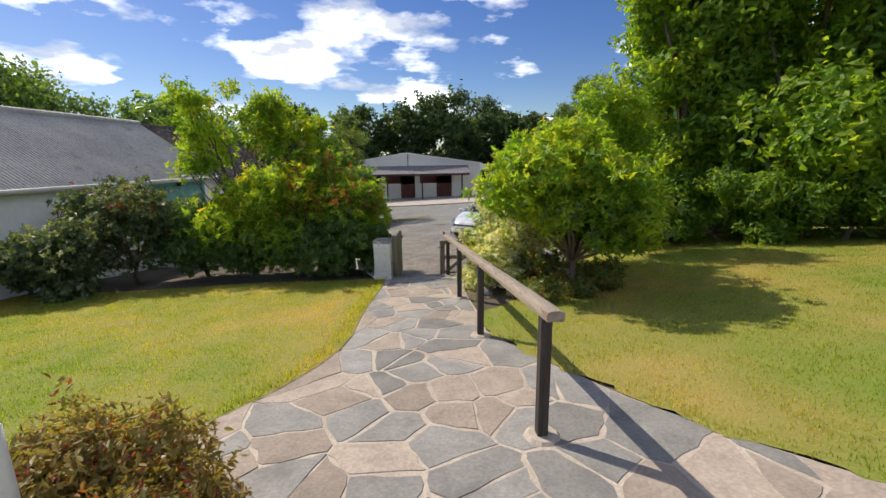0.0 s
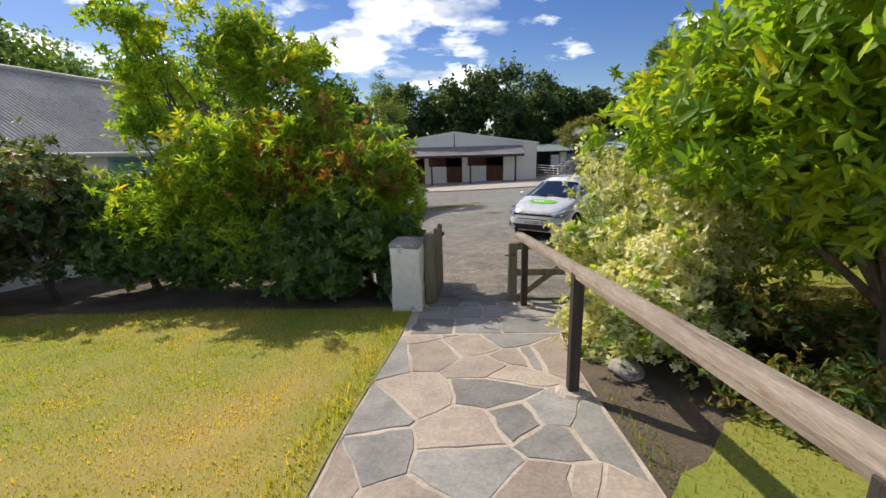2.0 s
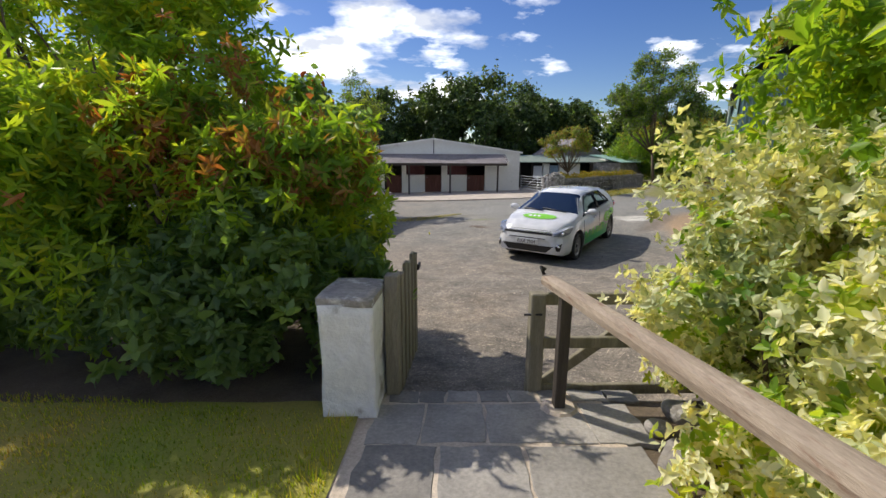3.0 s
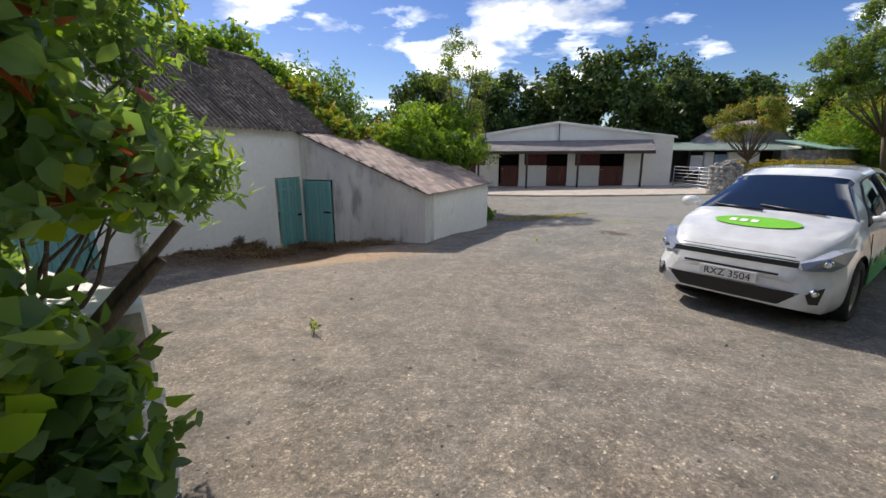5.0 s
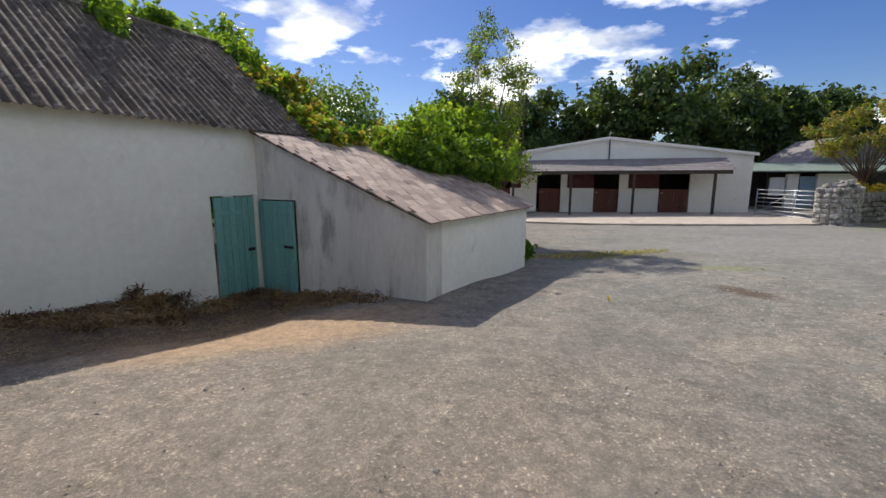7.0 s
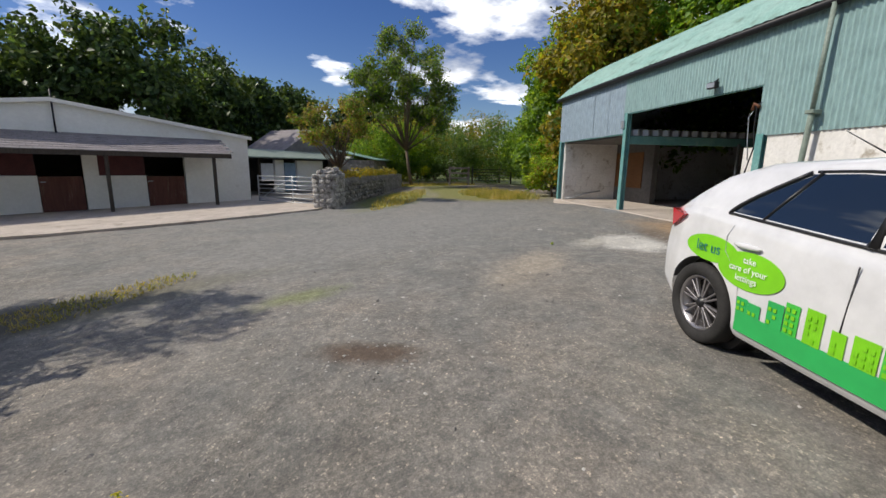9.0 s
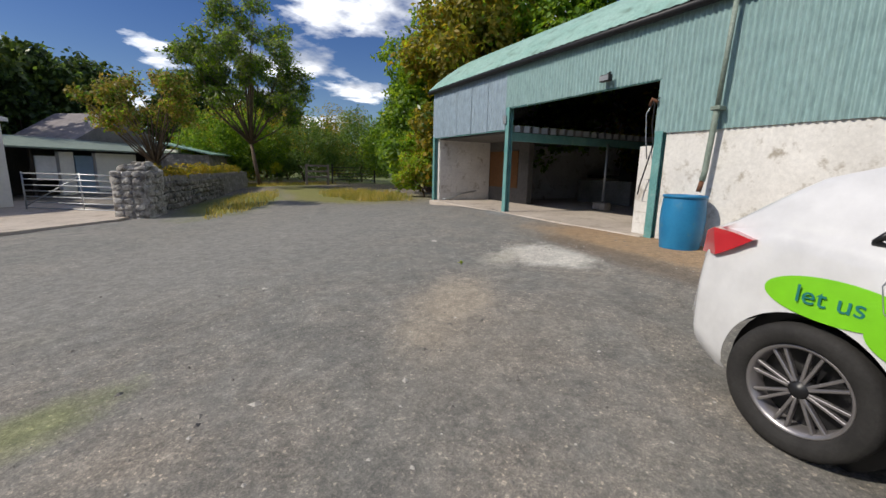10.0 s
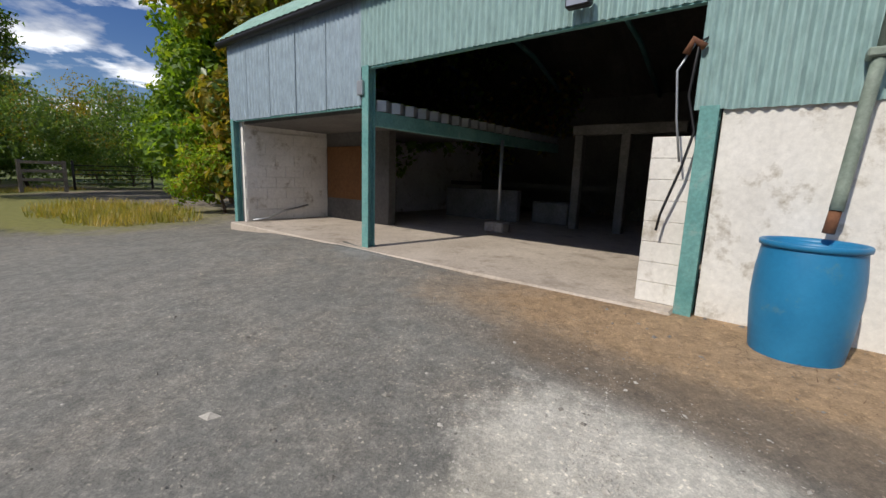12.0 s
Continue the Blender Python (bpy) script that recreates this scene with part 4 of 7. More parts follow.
# ---- stable ----
def stable():
    m = frame_of((-2.316, 36.6, 0), (0.997, 0.079))
    t = thing("stable_block", m, "long cream stable block with brown half doors under a canopy", "stable")
    z0 = -0.5
    W = 6.35
    # front wall as piers, low walls and a gable
    xs = [-W]
    for x0, x1 in ((-6.15, -4.4), (-3.55, -2.28), (-1.95, 0.62), (1.05, 3.82)):
        part("pier", box(xs[-1], 0, z0, x0, 0.25, 2.1), WHITE, t)
        xs.append(x1)
    part("pier", box(xs[-1], 0, z0, W, 0.25, 2.1), WHITE, t)
    for (x0, x1), (d0, d1) in zip(((-6.15, -4.4), (-3.55, -2.28), (-1.95, 0.62), (1.05, 3.82)), ((-6.1, -5.0), (-3.42, -2.3), (-0.6, 0.6), (2.48, 3.8))):
        if d0 - x0 > 0.2:
            part("low_wall", box(x0, 0.02, z0, d0, 0.24, 1.28), WHITE, t)
            part("upper_board", box(x0, 0.06, 1.3, d0 - 0.02, 0.10, 2.08), MAROON, t, "maroon boarded panel")
        elif x1 - d1 > 0.2:
            part("low_wall", box(d1, 0.02, z0, x1, 0.24, 1.28), WHITE, t)
            part("upper_board", box(d1 + 0.02, 0.06, 1.3, x1, 0.10, 2.08), MAROON, t, "maroon boarded panel")
        door = part("half_door", box(d0 + 0.02, 0.05, -0.02, d1 - 0.02, 0.09, 1.25), DOOR_BROWN, t, "red-brown boarded half door")
        n = 8
        for k in range(n):
            w = (d1 - d0 - 0.04) / n
            part("plank", box(d0 + 0.02 + k * w + 0.004, 0.035, 0, d0 + 0.02 + (k + 1) * w - 0.004, 0.052, 1.24), DOOR_BROWN, door)
        part("bolt", box(d0 + 0.05, 0.02, 1.05, d0 + 0.2, 0.036, 1.08), GALV, door)
        part("lintel_board", box(x0, -0.01, 2.02, x1, 0.02, 2.12), MAROON, t)
    part("gable", slab_xz([(-W, 2.1), (W, 2.1), (W, 2.90), (0, 3.80), (-W, 2.90)], 0.0, 0.25), WHITE, t, "pale grey rendered gable")
    part("side_wall", box(W - 0.25, 0.25, z0, W, 14, 2.9), WHITE, t)
    part("side_wall", box(-W, 0.25, z0, -W + 0.25, 14, 2.9), WHITE, t)
    part("back_wall", box(-W, 13.75, z0, W, 14, 2.9), WHITE, t)
    # unseen wall, toned dark to put shade behind the half doors
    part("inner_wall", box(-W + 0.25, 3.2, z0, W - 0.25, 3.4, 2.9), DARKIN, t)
    part("floor", box(-W, 0, -0.3, W, 3.4, -0.02), CONCRETE, t)
    for s in (-1, 1):
        part("roof", slab_xz([(0, 3.86), (s * (W + 0.15), 2.93), (s * (W + 0.15), 2.86), (0, 3.78)], -0.12, 14.1), TIN, t, "grey sheeted low roof")
    part("barge_board", slab_xz([(0, 3.88), (W + 0.15, 2.95), (W + 0.15, 2.82), (0, 3.75), (-W - 0.15, 2.82), (-W - 0.15, 2.95)], -0.15, -0.11), WHITE, t)
    part("vent_pipe", tube([(0.05, -0.1, 2.7), (0.05, -0.1, 4.15)], 0.03, 6), IRON, t, "thin dark flue pipe")
    # canopy
    x0, x1 = -W - 0.5, 5.1
    c = part("canopy", slab_xz([(-1.72, 2.12), (0, 2.72), (0, 2.66), (-1.72, 2.05)], x0, x1), DARKWOOD, t, "tiled canopy along the front")
    c.matrix_local = Matrix(((0, 1, 0, 0), (1, 0, 0, 0), (0, 0, 1, 0), (0, 0, 0, 1)))
    part("fascia", box(x0, -1.76, 1.98, x1, -1.71, 2.15), DARKWOOD, t)
    verts, faces = [], []
    rng = random.Random(4)
    for r in range(8):
        for q in range(40):
            xx = x0 + (x1 - x0) / 40 * (q + (0.5 if r % 2 else 0))
            ya, za = -1.78 + r * 0.22, 2.13 + r * 0.22 * 0.349
            i = len(verts)
            dz = rng.uniform(0, 0.008)
            wv = (x1 - x0) / 40 - 0.008
            verts += [(xx, ya, za + dz), (xx + wv, ya, za + dz), (xx + wv, ya + 0.24, za + 0.088), (xx, ya + 0.24, za + 0.088), (xx, ya, za + dz + 0.025), (xx + wv, ya, za + dz + 0.025), (xx + wv, ya + 0.24, za + 0.1), (xx, ya + 0.24, za + 0.1)]
            faces += [(i, i + 1, i + 5, i + 4), (i + 4, i + 5, i + 6, i + 7), (i, i + 4, i + 7, i + 3), (i + 1, i + 2, i + 6, i + 5)]
    raw("roof_tiles", verts, faces, CANOPY_TILE, t, "grey roof tiles")
    for x in (-4.6, -1.75, 1.1, 4.42):
        part("canopy_post", box(x, -1.7, -0.3, x + 0.11, -1.59, 2.05, 0.01), DARKWOOD, t, "dark timber post")
    part("skirting", box(4.0, -0.02, -0.3, W, 0.0, 0.12), DARKIN, t)
    return t


stable()


def apron():
    poly = [(-9, 33.6), (-6.2, 31.6), (-2.5, 30.6), (1.0, 30.4), (4.4, 30.7), (5.2, 31.4), (5.2, 40), (-9, 40)]
    bm = bmesh.new()
    top = [bm.verts.new((x, y, land_z(x, y) + 0.07)) for x, y in poly]
    low = [bm.verts.new((x, y, land_z(x, y) - 0.2)) for x, y in poly]
    bm.faces.new(top)
    for i in range(len(poly)):
        j = (i + 1) % len(poly)
        bm.faces.new((low[i], low[j], top[j], top[i]))
    ob = part("stable_apron", bm, CONCRETE)
    tagged(ob, "pale pinkish concrete apron before the stable", "pavement", kind="structure")


apron()


# ---- car ----
def car():
    m = pose(2.14, 16.25, 0.375, 0, 1.9, -123.9)  # x forward, y to its left
    c = thing("hatchback_car", m, "white five-door hatchback with lime green lettings decals", "car")
    AX, RW = (1.2, -1.38), 0.315

    def top(x):
        pts = [(-2.03, 0.62), (-2.0, 0.98), (-1.86, 1.06), (-1.55, 1.30), (-1.25, 1.405), (-0.6, 1.45), (0.0, 1.44), (0.35, 1.385), (0.75, 1.18), (1.08, 1.0), (1.3, 0.955), (1.6, 0.89), (1.85, 0.80), (1.98, 0.68), (2.03, 0.55)]
        return float(np.interp(x, [p[0] for p in pts], [p[1] for p in pts]))

    def half(x):
        pts = [(-2.03, 0.66), (-1.95, 0.76), (-1.7, 0.83), (-1.2, 0.855), (0, 0.86), (1.2, 0.855), (1.6, 0.83), (1.85, 0.765), (1.97, 0.68), (2.03, 0.56)]
        return float(np.interp(x, [p[0] for p in pts], [p[1] for p in pts]))

    def belt(x):
        return min(top(x) - 0.035, float(np.interp(x, [-2, -1.6, -0.5, 1.0, 1.3, 2.03], [0.96, 1.03, 0.965, 0.90, 0.86, 0.5])))

    def bottom(x):
        return float(np.interp(x, [-2.03, -1.8, -1.0, 1.0, 1.8, 2.03], [0.34, 0.24, 0.20, 0.20, 0.20, 0.26]))

    def section(x):
        """Half section from the sill to the roof's middle."""
        w, zb, zt, z0 = half(x), belt(x), top(x), bottom(x)
        cab = max(0.0, min(1.0, (zt - zb - 0.05) / 0.35))
        wt = w - 0.04 - cab * 0.25
        lo = [(w - 0.05, z0), (w - 0.015, z0 + 0.05)]
        k = 20
        for i in range(k):
            f = i / (k - 1)
            z = z0 + 0.1 + (zb - 0.05 - z0 - 0.1) * f
            lo.append((w + 0.012 * math.sin(f * math.pi) - 0.03 * f ** 3, z))
        lo.append((w - 0.045, zb - 0.01))
        lo.append((w - 0.06, zb + 0.005))
        zr = max(zb + 0.012, zt - 0.045 - 0.02 * cab)
        for f in [(q + 1) / 10 for q in range(10)]:
            lo.append((w - 0.06 + (wt - w + 0.06) * (f ** 1.25), zb + 0.005 + (zr - zb - 0.005) * f))
        lo += [(wt - 0.05, zt - 0.022), (wt * 0.62, zt - 0.004), (wt * 0.3, zt), (0, zt + 0.002)]
        return lo

    n = 240
    xs = [-2.03 + 4.06 * i / n for i in range(n + 1)]
    grid = {}
    for i, x in enumerate(xs):
        s = section(x)
        M = len(s)
        pts = [(-y, z) for y, z in s] + [(y, z) for y, z in s[-2::-1]]
        for j, (y, z) in enumerate(pts):
            px = x
            if z < belt(x) + 0.01:
                for ax in AX:  # round the wheel arches
                    r = math.hypot(px - ax, z - RW)
                    if 0.345 < r < 0.385:
                        px, z = ax + (px - ax) * 0.365 / r, RW + (z - RW) * 0.365 / r
            grid[i, j] = Vector((px, y, z))
    J = 2 * M - 1
    jb, jr = 23, 33  # belt and roof edge in the half section
    sets = {"body": [], "windscreen": [], "rear_window": [], "side_l": [], "side_r": [], "rear_l": [], "rear_r": []}
    for i in range(n):
        xm = (xs[i] + xs[i + 1]) / 2
        for j in range(J - 1):
            q = [grid[i, j], grid[i + 1, j], grid[i + 1, j + 1], grid[i, j + 1]]
            mid = sum(q, Vector()) / 4
            if mid.z < belt(xm) and any(math.hypot(mid.x - ax, mid.z - RW) < 0.366 for ax in AX):
                continue
            key = "body"
            side = j if j < M - 1 else J - 2 - j
            if jb <= side < jr:
                zf = (side - jb + 0.5) / 10
                if -0.27 < xm < 0.86 - 0.62 * zf and 0.08 < zf < 0.93:
                    key = "side_r" if j < M - 1 else "side_l"
                elif -1.27 + 0.42 * zf ** 1.5 < xm < -0.34 and 0.08 < zf < 0.93:
                    key = "rear_r" if j < M - 1 else "rear_l"
            elif side >= jr:
                if 0.37 < xm < 1.04:
                    key = "windscreen"
                elif -1.82 < xm < -1.36 and side >= jr + 1:
                    key = "rear_window"
            sets[key].append(q)

    sets["body"] += [[grid[0, j] for j in range(J)], [grid[n, j] for j in range(J - 1, -1, -1)]]

    def skin(name, quads, mat, lab="", lift=0.0, smooth=True):
        ids, verts, faces = {}, [], []
        for q in quads:
            f = []
            for v in q:
                k = (round(v.x, 5), round(v.y, 5), round(v.z, 5))
                if k not in ids:
                    ids[k] = len(verts)
                    verts.append(v + Vector((0, 0, 0)))
                if ids[k] not in f:
                    f.append(ids[k])
            if len(f) > 2:
                faces.append(f)
        return raw(name, verts, faces, mat, c, lab, smooth)

    skin("body", sets["body"], CARWHITE, "glossy white bodywork")
    for k, nm in (("windscreen", "windscreen"), ("rear_window", "rear_window"), ("side_l", "side_window"), ("side_r", "side_window"), ("rear_l", "side_window"), ("rear_r", "side_window")):
        skin(nm, sets[k], GLASS, "dark tinted glass")
    part("underbody", box(-1.7, -0.62, 0.2, 1.6, 0.62, 0.5), BLACKTRIM, c)
    for ax in AX:
        for s in (-1, 1):
            bm = bmesh.new()
            bmesh.ops.create_cone(bm, cap_ends=True, segments=32, radius1=0.372, radius2=0.372, depth=0.22)
            part("arch_liner", bm, BLACKTRIM, c).matrix_local = pose(ax, s * 0.60, RW, 90)
            wheel(c, ax, s * 0.755, RW, s)
    # window trim, pillars, mouldings and seams
    def cabin(x, zf, s, off=0.004):
        sec = section(x)
        i = jb + zf * (jr - jb)
        q = min(int(i), jr - 1)
        (ya, za), (yb, zb2) = sec[q], sec[q + 1]
        f = i - q
        return (x, s * (ya + (yb - ya) * f + off), za + (zb2 - za) * f)
    for s in (-1, 1):
        steps = [k / 8 for k in range(9)]
        part("window_trim", tube([cabin(0.86 - 0.62 * (0.06 + 0.87 * f), 0.06 + 0.87 * f, s) for f in steps], 0.014, 6), BLACKTRIM, c)
        part("window_trim", tube([cabin(-1.27 + 0.42 * (0.06 + 0.87 * f) ** 1.5, 0.06 + 0.87 * f, s) for f in steps], 0.014, 6), BLACKTRIM, c)
        part("window_trim", tube([cabin(-1.27 + 2.1 * f, 0.06, s) for f in steps], 0.010, 6), BLACKTRIM, c)
        part("window_trim", tube([cabin(-0.86 + 1.15 * f, 0.94, s) for f in steps], 0.010, 6), BLACKTRIM, c)
        part("door_pillar", tube([cabin(-0.305, 0.05, s), cabin(-0.305, 0.5, s), cabin(-0.305, 0.95, s)], 0.034, 6), BLACKTRIM, c)
        part("quarter_bar", tube([cabin(-0.98, 0.05, s), cabin(-0.90, 0.5, s), cabin(-0.82, 0.95, s)], 0.010, 6), BLACKTRIM, c)
    for s in (-1, 1):
        part("door_mirror", tube([(0.72, s * 0.80, 0.98), (0.70, s * 0.90, 1.0)], 0.03, 8), CARWHITE, c)
        mr = bmesh.new()
        bmesh.ops.create_icosphere(mr, subdivisions=3, radius=1)
        for v in mr.verts:
            v.co = Vector((v.co.x * 0.075, v.co.y * 0.12, v.co.z * 0.075))
        for f in mr.faces:
            f.smooth = True
        part("mirror_shell", mr, CARWHITE, c).matrix_local = pose(0.70, s * 0.97, 1.02)
        for x in (-0.30, 0.86):
            w = half(x)
            part("door_seam", tube([(x, s * (w + 0.001), 0.30), (x + 0.0, s * (w + 0.013), 0.55), (x, s * (w - 0.012), belt(x) - 0.06)], 0.004, 5), BLACKTRIM, c)
        w = half(-1.0)
        part("door_seam", tube([(-0.98, s * (w + 0.004), 0.36), (-1.0, s * (w + 0.013), 0.62), (-1.16, s * (w + 0.006), 0.78), (-1.19, s * (w - 0.012), 0.88), (-1.16, s * (w - 0.03), 0.96)], 0.0022, 5), GALV, c)
        for x in (-0.98, 0.12):
            h = bmesh.new()
            bmesh.ops.create_icosphere(h, subdivisions=3, radius=1)
            for v in h.verts:
                v.co = Vector((v.co.x * 0.11, v.co.y * 0.022, v.co.z * 0.022))
            for f in h.faces:
                f.smooth = True
            part("door_handle", h, CARWHITE, c, "body-coloured door handle").matrix_local = pose(x, s * (half(x) + 0.008), 0.83 + 0.02 * (x < -0.5))
        # lamps
        tl = bmesh.new()
        poly = [(-2.02, 0.83), (-1.985, 0.96), (-1.92, 0.99), (-1.80, 0.985), (-1.68, 0.965), (-1.78, 0.90), (-1.88, 0.845)]
        a = [tl.verts.new((x, s * (half(x) + 0.012), z)) for x, z in poly]
        b = [tl.verts.new((x, s * (half(x) - 0.06), z)) for x, z in poly]
        tl.faces.new(a)
        for i in range(len(poly)):
            tl.faces.new((a[i], a[(i + 1) % len(poly)], b[(i + 1) % len(poly)], b[i]))
        bmesh.ops.recalc_face_normals(tl, faces=tl.faces[:])
        part("tail_lamp", tl, REDLENS, c, "red tail lamp")
        hl = bmesh.new()
        poly = [(1.52, 0.825, 0.80), (1.68, 0.80, 0.675), (1.86, 0.735, 0.635), (1.985, 0.56, 0.635), (1.965, 0.53, 0.695), (1.86, 0.70, 0.755), (1.72, 0.77, 0.795)]
        a = [hl.verts.new((x + 0.012, s * (y + 0.022), z)) for x, y, z in poly]
        b = [hl.verts.new((x - 0.06, s * (y - 0.06), z)) for x, y, z in poly]
        hl.faces.new(a)
        for i in range(len(poly)):
            hl.faces.new((a[i], a[(i + 1) % len(poly)], b[(i + 1) % len(poly)], b[i]))
        bmesh.ops.recalc_face_normals(hl, faces=hl.faces[:])
        lamp = part("head_lamp", hl, CLEARLENS, c, "clear wrap-round head lamp")
        eye = bmesh.new()
        bmesh.ops.create_icosphere(eye, subdivisions=2, radius=0.05)
        part("projector", eye, CHROME, lamp).matrix_local = pose(1.845, s * 0.715, 0.695)
        fl = bmesh.new()
        poly = [(1.90, 0.725, 0.49), (1.96, 0.675, 0.47), (2.0, 0.61, 0.42), (1.985, 0.64, 0.33), (1.94, 0.70, 0.33)]
        a = [fl.verts.new((x + 0.02, s * (y + 0.02), z)) for x, y, z in poly]
        fl.faces.new(a)
        fg = part("fog_lamp_recess", fl, BLACKTRIM, c)
        ring = bmesh.new()
        bmesh.ops.create_icosphere(ring, subdivisions=2, radius=0.045)
        part("fog_lamp", ring, CHROME, fg).matrix_local = pose(1.955, s * 0.675, 0.43)

    def band(name, x, pts, mat, lab="", parent=None):
        bm = bmesh.new()
        vs = [bm.verts.new((xx, y, z)) for xx, y, z in pts]
        bm.faces.new(vs)
        return part(name, bm, mat, parent or c, lab)

    def nose(z, ys, off=0.012):
        out = []
        for y in ys:
            a = abs(y)
            x = float(np.interp(a, [0, 0.56, 0.68, 0.765, 0.83], [2.04, 2.03, 1.97, 1.85, 1.6]))
            out.append((x - max(0, z - 0.55) * 0.28 + off, y, z))
        return out
    ys = [-0.55, -0.36, -0.18, 0, 0.18, 0.36, 0.55]
    band("upper_grille", 2.03, nose(0.655, ys, 0.014) + nose(0.705, ys[::-1], 0.014), BLACKTRIM, "narrow black upper grille")
    band("grille_trim", 2.03, nose(0.71, ys, 0.016) + nose(0.722, ys[::-1], 0.016), CHROME)
    ys2 = [-0.55, -0.4, -0.2, 0, 0.2, 0.4, 0.55]
    lo, hi = nose(0.285, [y * 0.8 for y in ys2], 0.014), nose(0.425, [y * 1.08 for y in ys2[::-1]], 0.014)
    band("lower_grille", 2.03, lo + hi, BLACKTRIM, "wide black lower grille")
    part("plate_recess", box(2.042, -0.42, 0.565, 2.052, 0.42, 0.585, 0.003), BLACKTRIM, c)
    pl = part("number_plate", box(2.055, -0.26, 0.445, 2.07, 0.26, 0.557, 0.003), PLATE, c, "white number plate")
    text("plate_characters", "RXZ 3504", 0.10, BLACKINK, pl, pose(2.072, 0.0, 0.466, 90, 0, 90))
    band("bonnet_decal", 1.3, [(1.40 + 0.15 * math.cos(k * math.pi / 16), 0.40 * math.sin(k * math.pi / 16), top(1.40 + 0.15 * math.cos(k * math.pi / 16)) + 0.012) for k in range(32)], LIME, "lime green oval on the bonnet")
    for k, y in enumerate((-0.2, -0.1, 0.0)):
        band("decal_bar", 1.3, [(1.36, y - 0.05, top(1.36) + 0.017), (1.44, y - 0.05, top(1.44) + 0.017), (1.44, y + 0.02, top(1.44) + 0.017), (1.36, y + 0.02, top(1.36) + 0.017)], WHITEINK)
    part("bonnet_seam", tube([(1.93, -0.5, 0.735), (1.955, 0, 0.742), (1.93, 0.5, 0.735)], 0.004, 5), BLACKTRIM, c)
    part("wiper", tube([(1.06, 0.5, 1.03), (0.98, -0.1, 1.075)], 0.012, 6), BLACKTRIM, c)
    part("wiper", tube([(1.07, -0.05, 1.03), (1.0, -0.55, 1.05)], 0.012, 6), BLACKTRIM, c)
    part("aerial", tube([(-0.95, 0, 1.445), (-1.28, 0, 1.62)], 0.006, 6, 0.003), BLACKTRIM, c, "black roof aerial")
    part("rear_bumper_trim", box(-2.045, -0.5, 0.32, -2.02, 0.5, 0.45, 0.01), BLACKTRIM, c)

    # side decals: bubbles and a skyline, on each side
    for s in (-1, 1):
        def sidepoint(x, z, off):
            w = half(x)
            z0, zb = bottom(x), belt(x)
            f = max(0, min(1, (z - z0 - 0.1) / (zb - 0.15 - z0)))
            return (x, s * (w + 0.012 * math.sin(f * math.pi) - 0.03 * f ** 3 + off), z)

        def blob(name, cx, cz, a, b, mat, off, lab, parent=None):
            bm = bmesh.new()
            mid = bm.verts.new(sidepoint(cx, cz, off))
            inner, outer = [], []
            for k in range(36):
                t = k * math.pi / 18
                inner.append(bm.verts.new(sidepoint(cx + a * 0.5 * math.cos(t), cz + b * 0.5 * math.sin(t), off)))
                outer.append(bm.verts.new(sidepoint(cx + a * math.cos(t), cz + b * math.sin(t), off)))
            for k in range(36):
                bm.faces.new((mid, inner[k], inner[(k + 1) % 36]))
                bm.faces.new((inner[k], outer[k], outer[(k + 1) % 36], inner[(k + 1) % 36]))
            bmesh.ops.recalc_face_normals(bm, faces=bm.faces[:])
            return part(name, bm, mat, parent or c, lab)

        d1 = blob("side_decal", -1.32, 0.765, 0.27, 0.095, LIME, 0.006, "small lime green bubble decal")
        d2 = blob("side_decal", -0.93, 0.69, 0.27, 0.125, LIME, 0.008, "large lime green bubble decal")
        rz = 180 if s > 0 else 0
        face = lambda x, z, off: pose(*sidepoint(x, z, off), 90, 0, rz) 
        text("decal_words", "let us", 0.115, TEALINK, d1, face(-1.33, 0.735, 0.012))
        text("decal_words", "take", 0.062, WHITEINK, d2, face(-0.93, 0.74, 0.016))
        text("decal_words", "care of your", 0.062, WHITEINK, d2, face(-0.93, 0.68, 0.018))
        text("decal_words", "lettings", 0.062, WHITEINK, d2, face(-0.93, 0.617, 0.016))
        rng = random.Random(7)

        def strip(name, x0, x1, z0, z1, mat, off, parent=None, lab=""):
            bm = bmesh.new()
            k = max(2, int((x1 - x0) / 0.08))
            lo = [bm.verts.new(sidepoint(x0 + (x1 - x0) * i / k, z0, off)) for i in range(k + 1)]
            hi = [bm.verts.new(sidepoint(x0 + (x1 - x0) * i / k, z1, off)) for i in range(k + 1)]
            for i in range(k):
                bm.faces.new((lo[i], lo[i + 1], hi[i + 1], hi[i]))
            bmesh.ops.recalc_face_normals(bm, faces=bm.faces[:])
            return part(name, bm, mat, parent or c, lab)
        base = strip("skyline_decal", -0.98, 0.80, 0.27, 0.41, GREEN, 0.006, None, "green town skyline decal along the sill")
        x = -0.98
        while x < 0.72:
            w = rng.uniform(0.07, 0.14)
            h = rng.uniform(0.08, 0.21)
            mat = rng.choice((GREEN, GREEN2, LIME, GREEN2))
            strip("tower", x, x + w, 0.405, 0.41 + h, mat, 0.007 + rng.random() * 0.002, base)
            for a in range(int(w / 0.04)):
                for bq in range(int(h / 0.045)):
                    if rng.random() < 0.75:
                        strip("lit_window", x + 0.012 + a * 0.036, x + 0.034 + a * 0.036, 0.42 + bq * 0.042, 0.445 + bq * 0.042, LIME, 0.012, base)
            x += w + rng.uniform(0.0, 0.05)
    return c


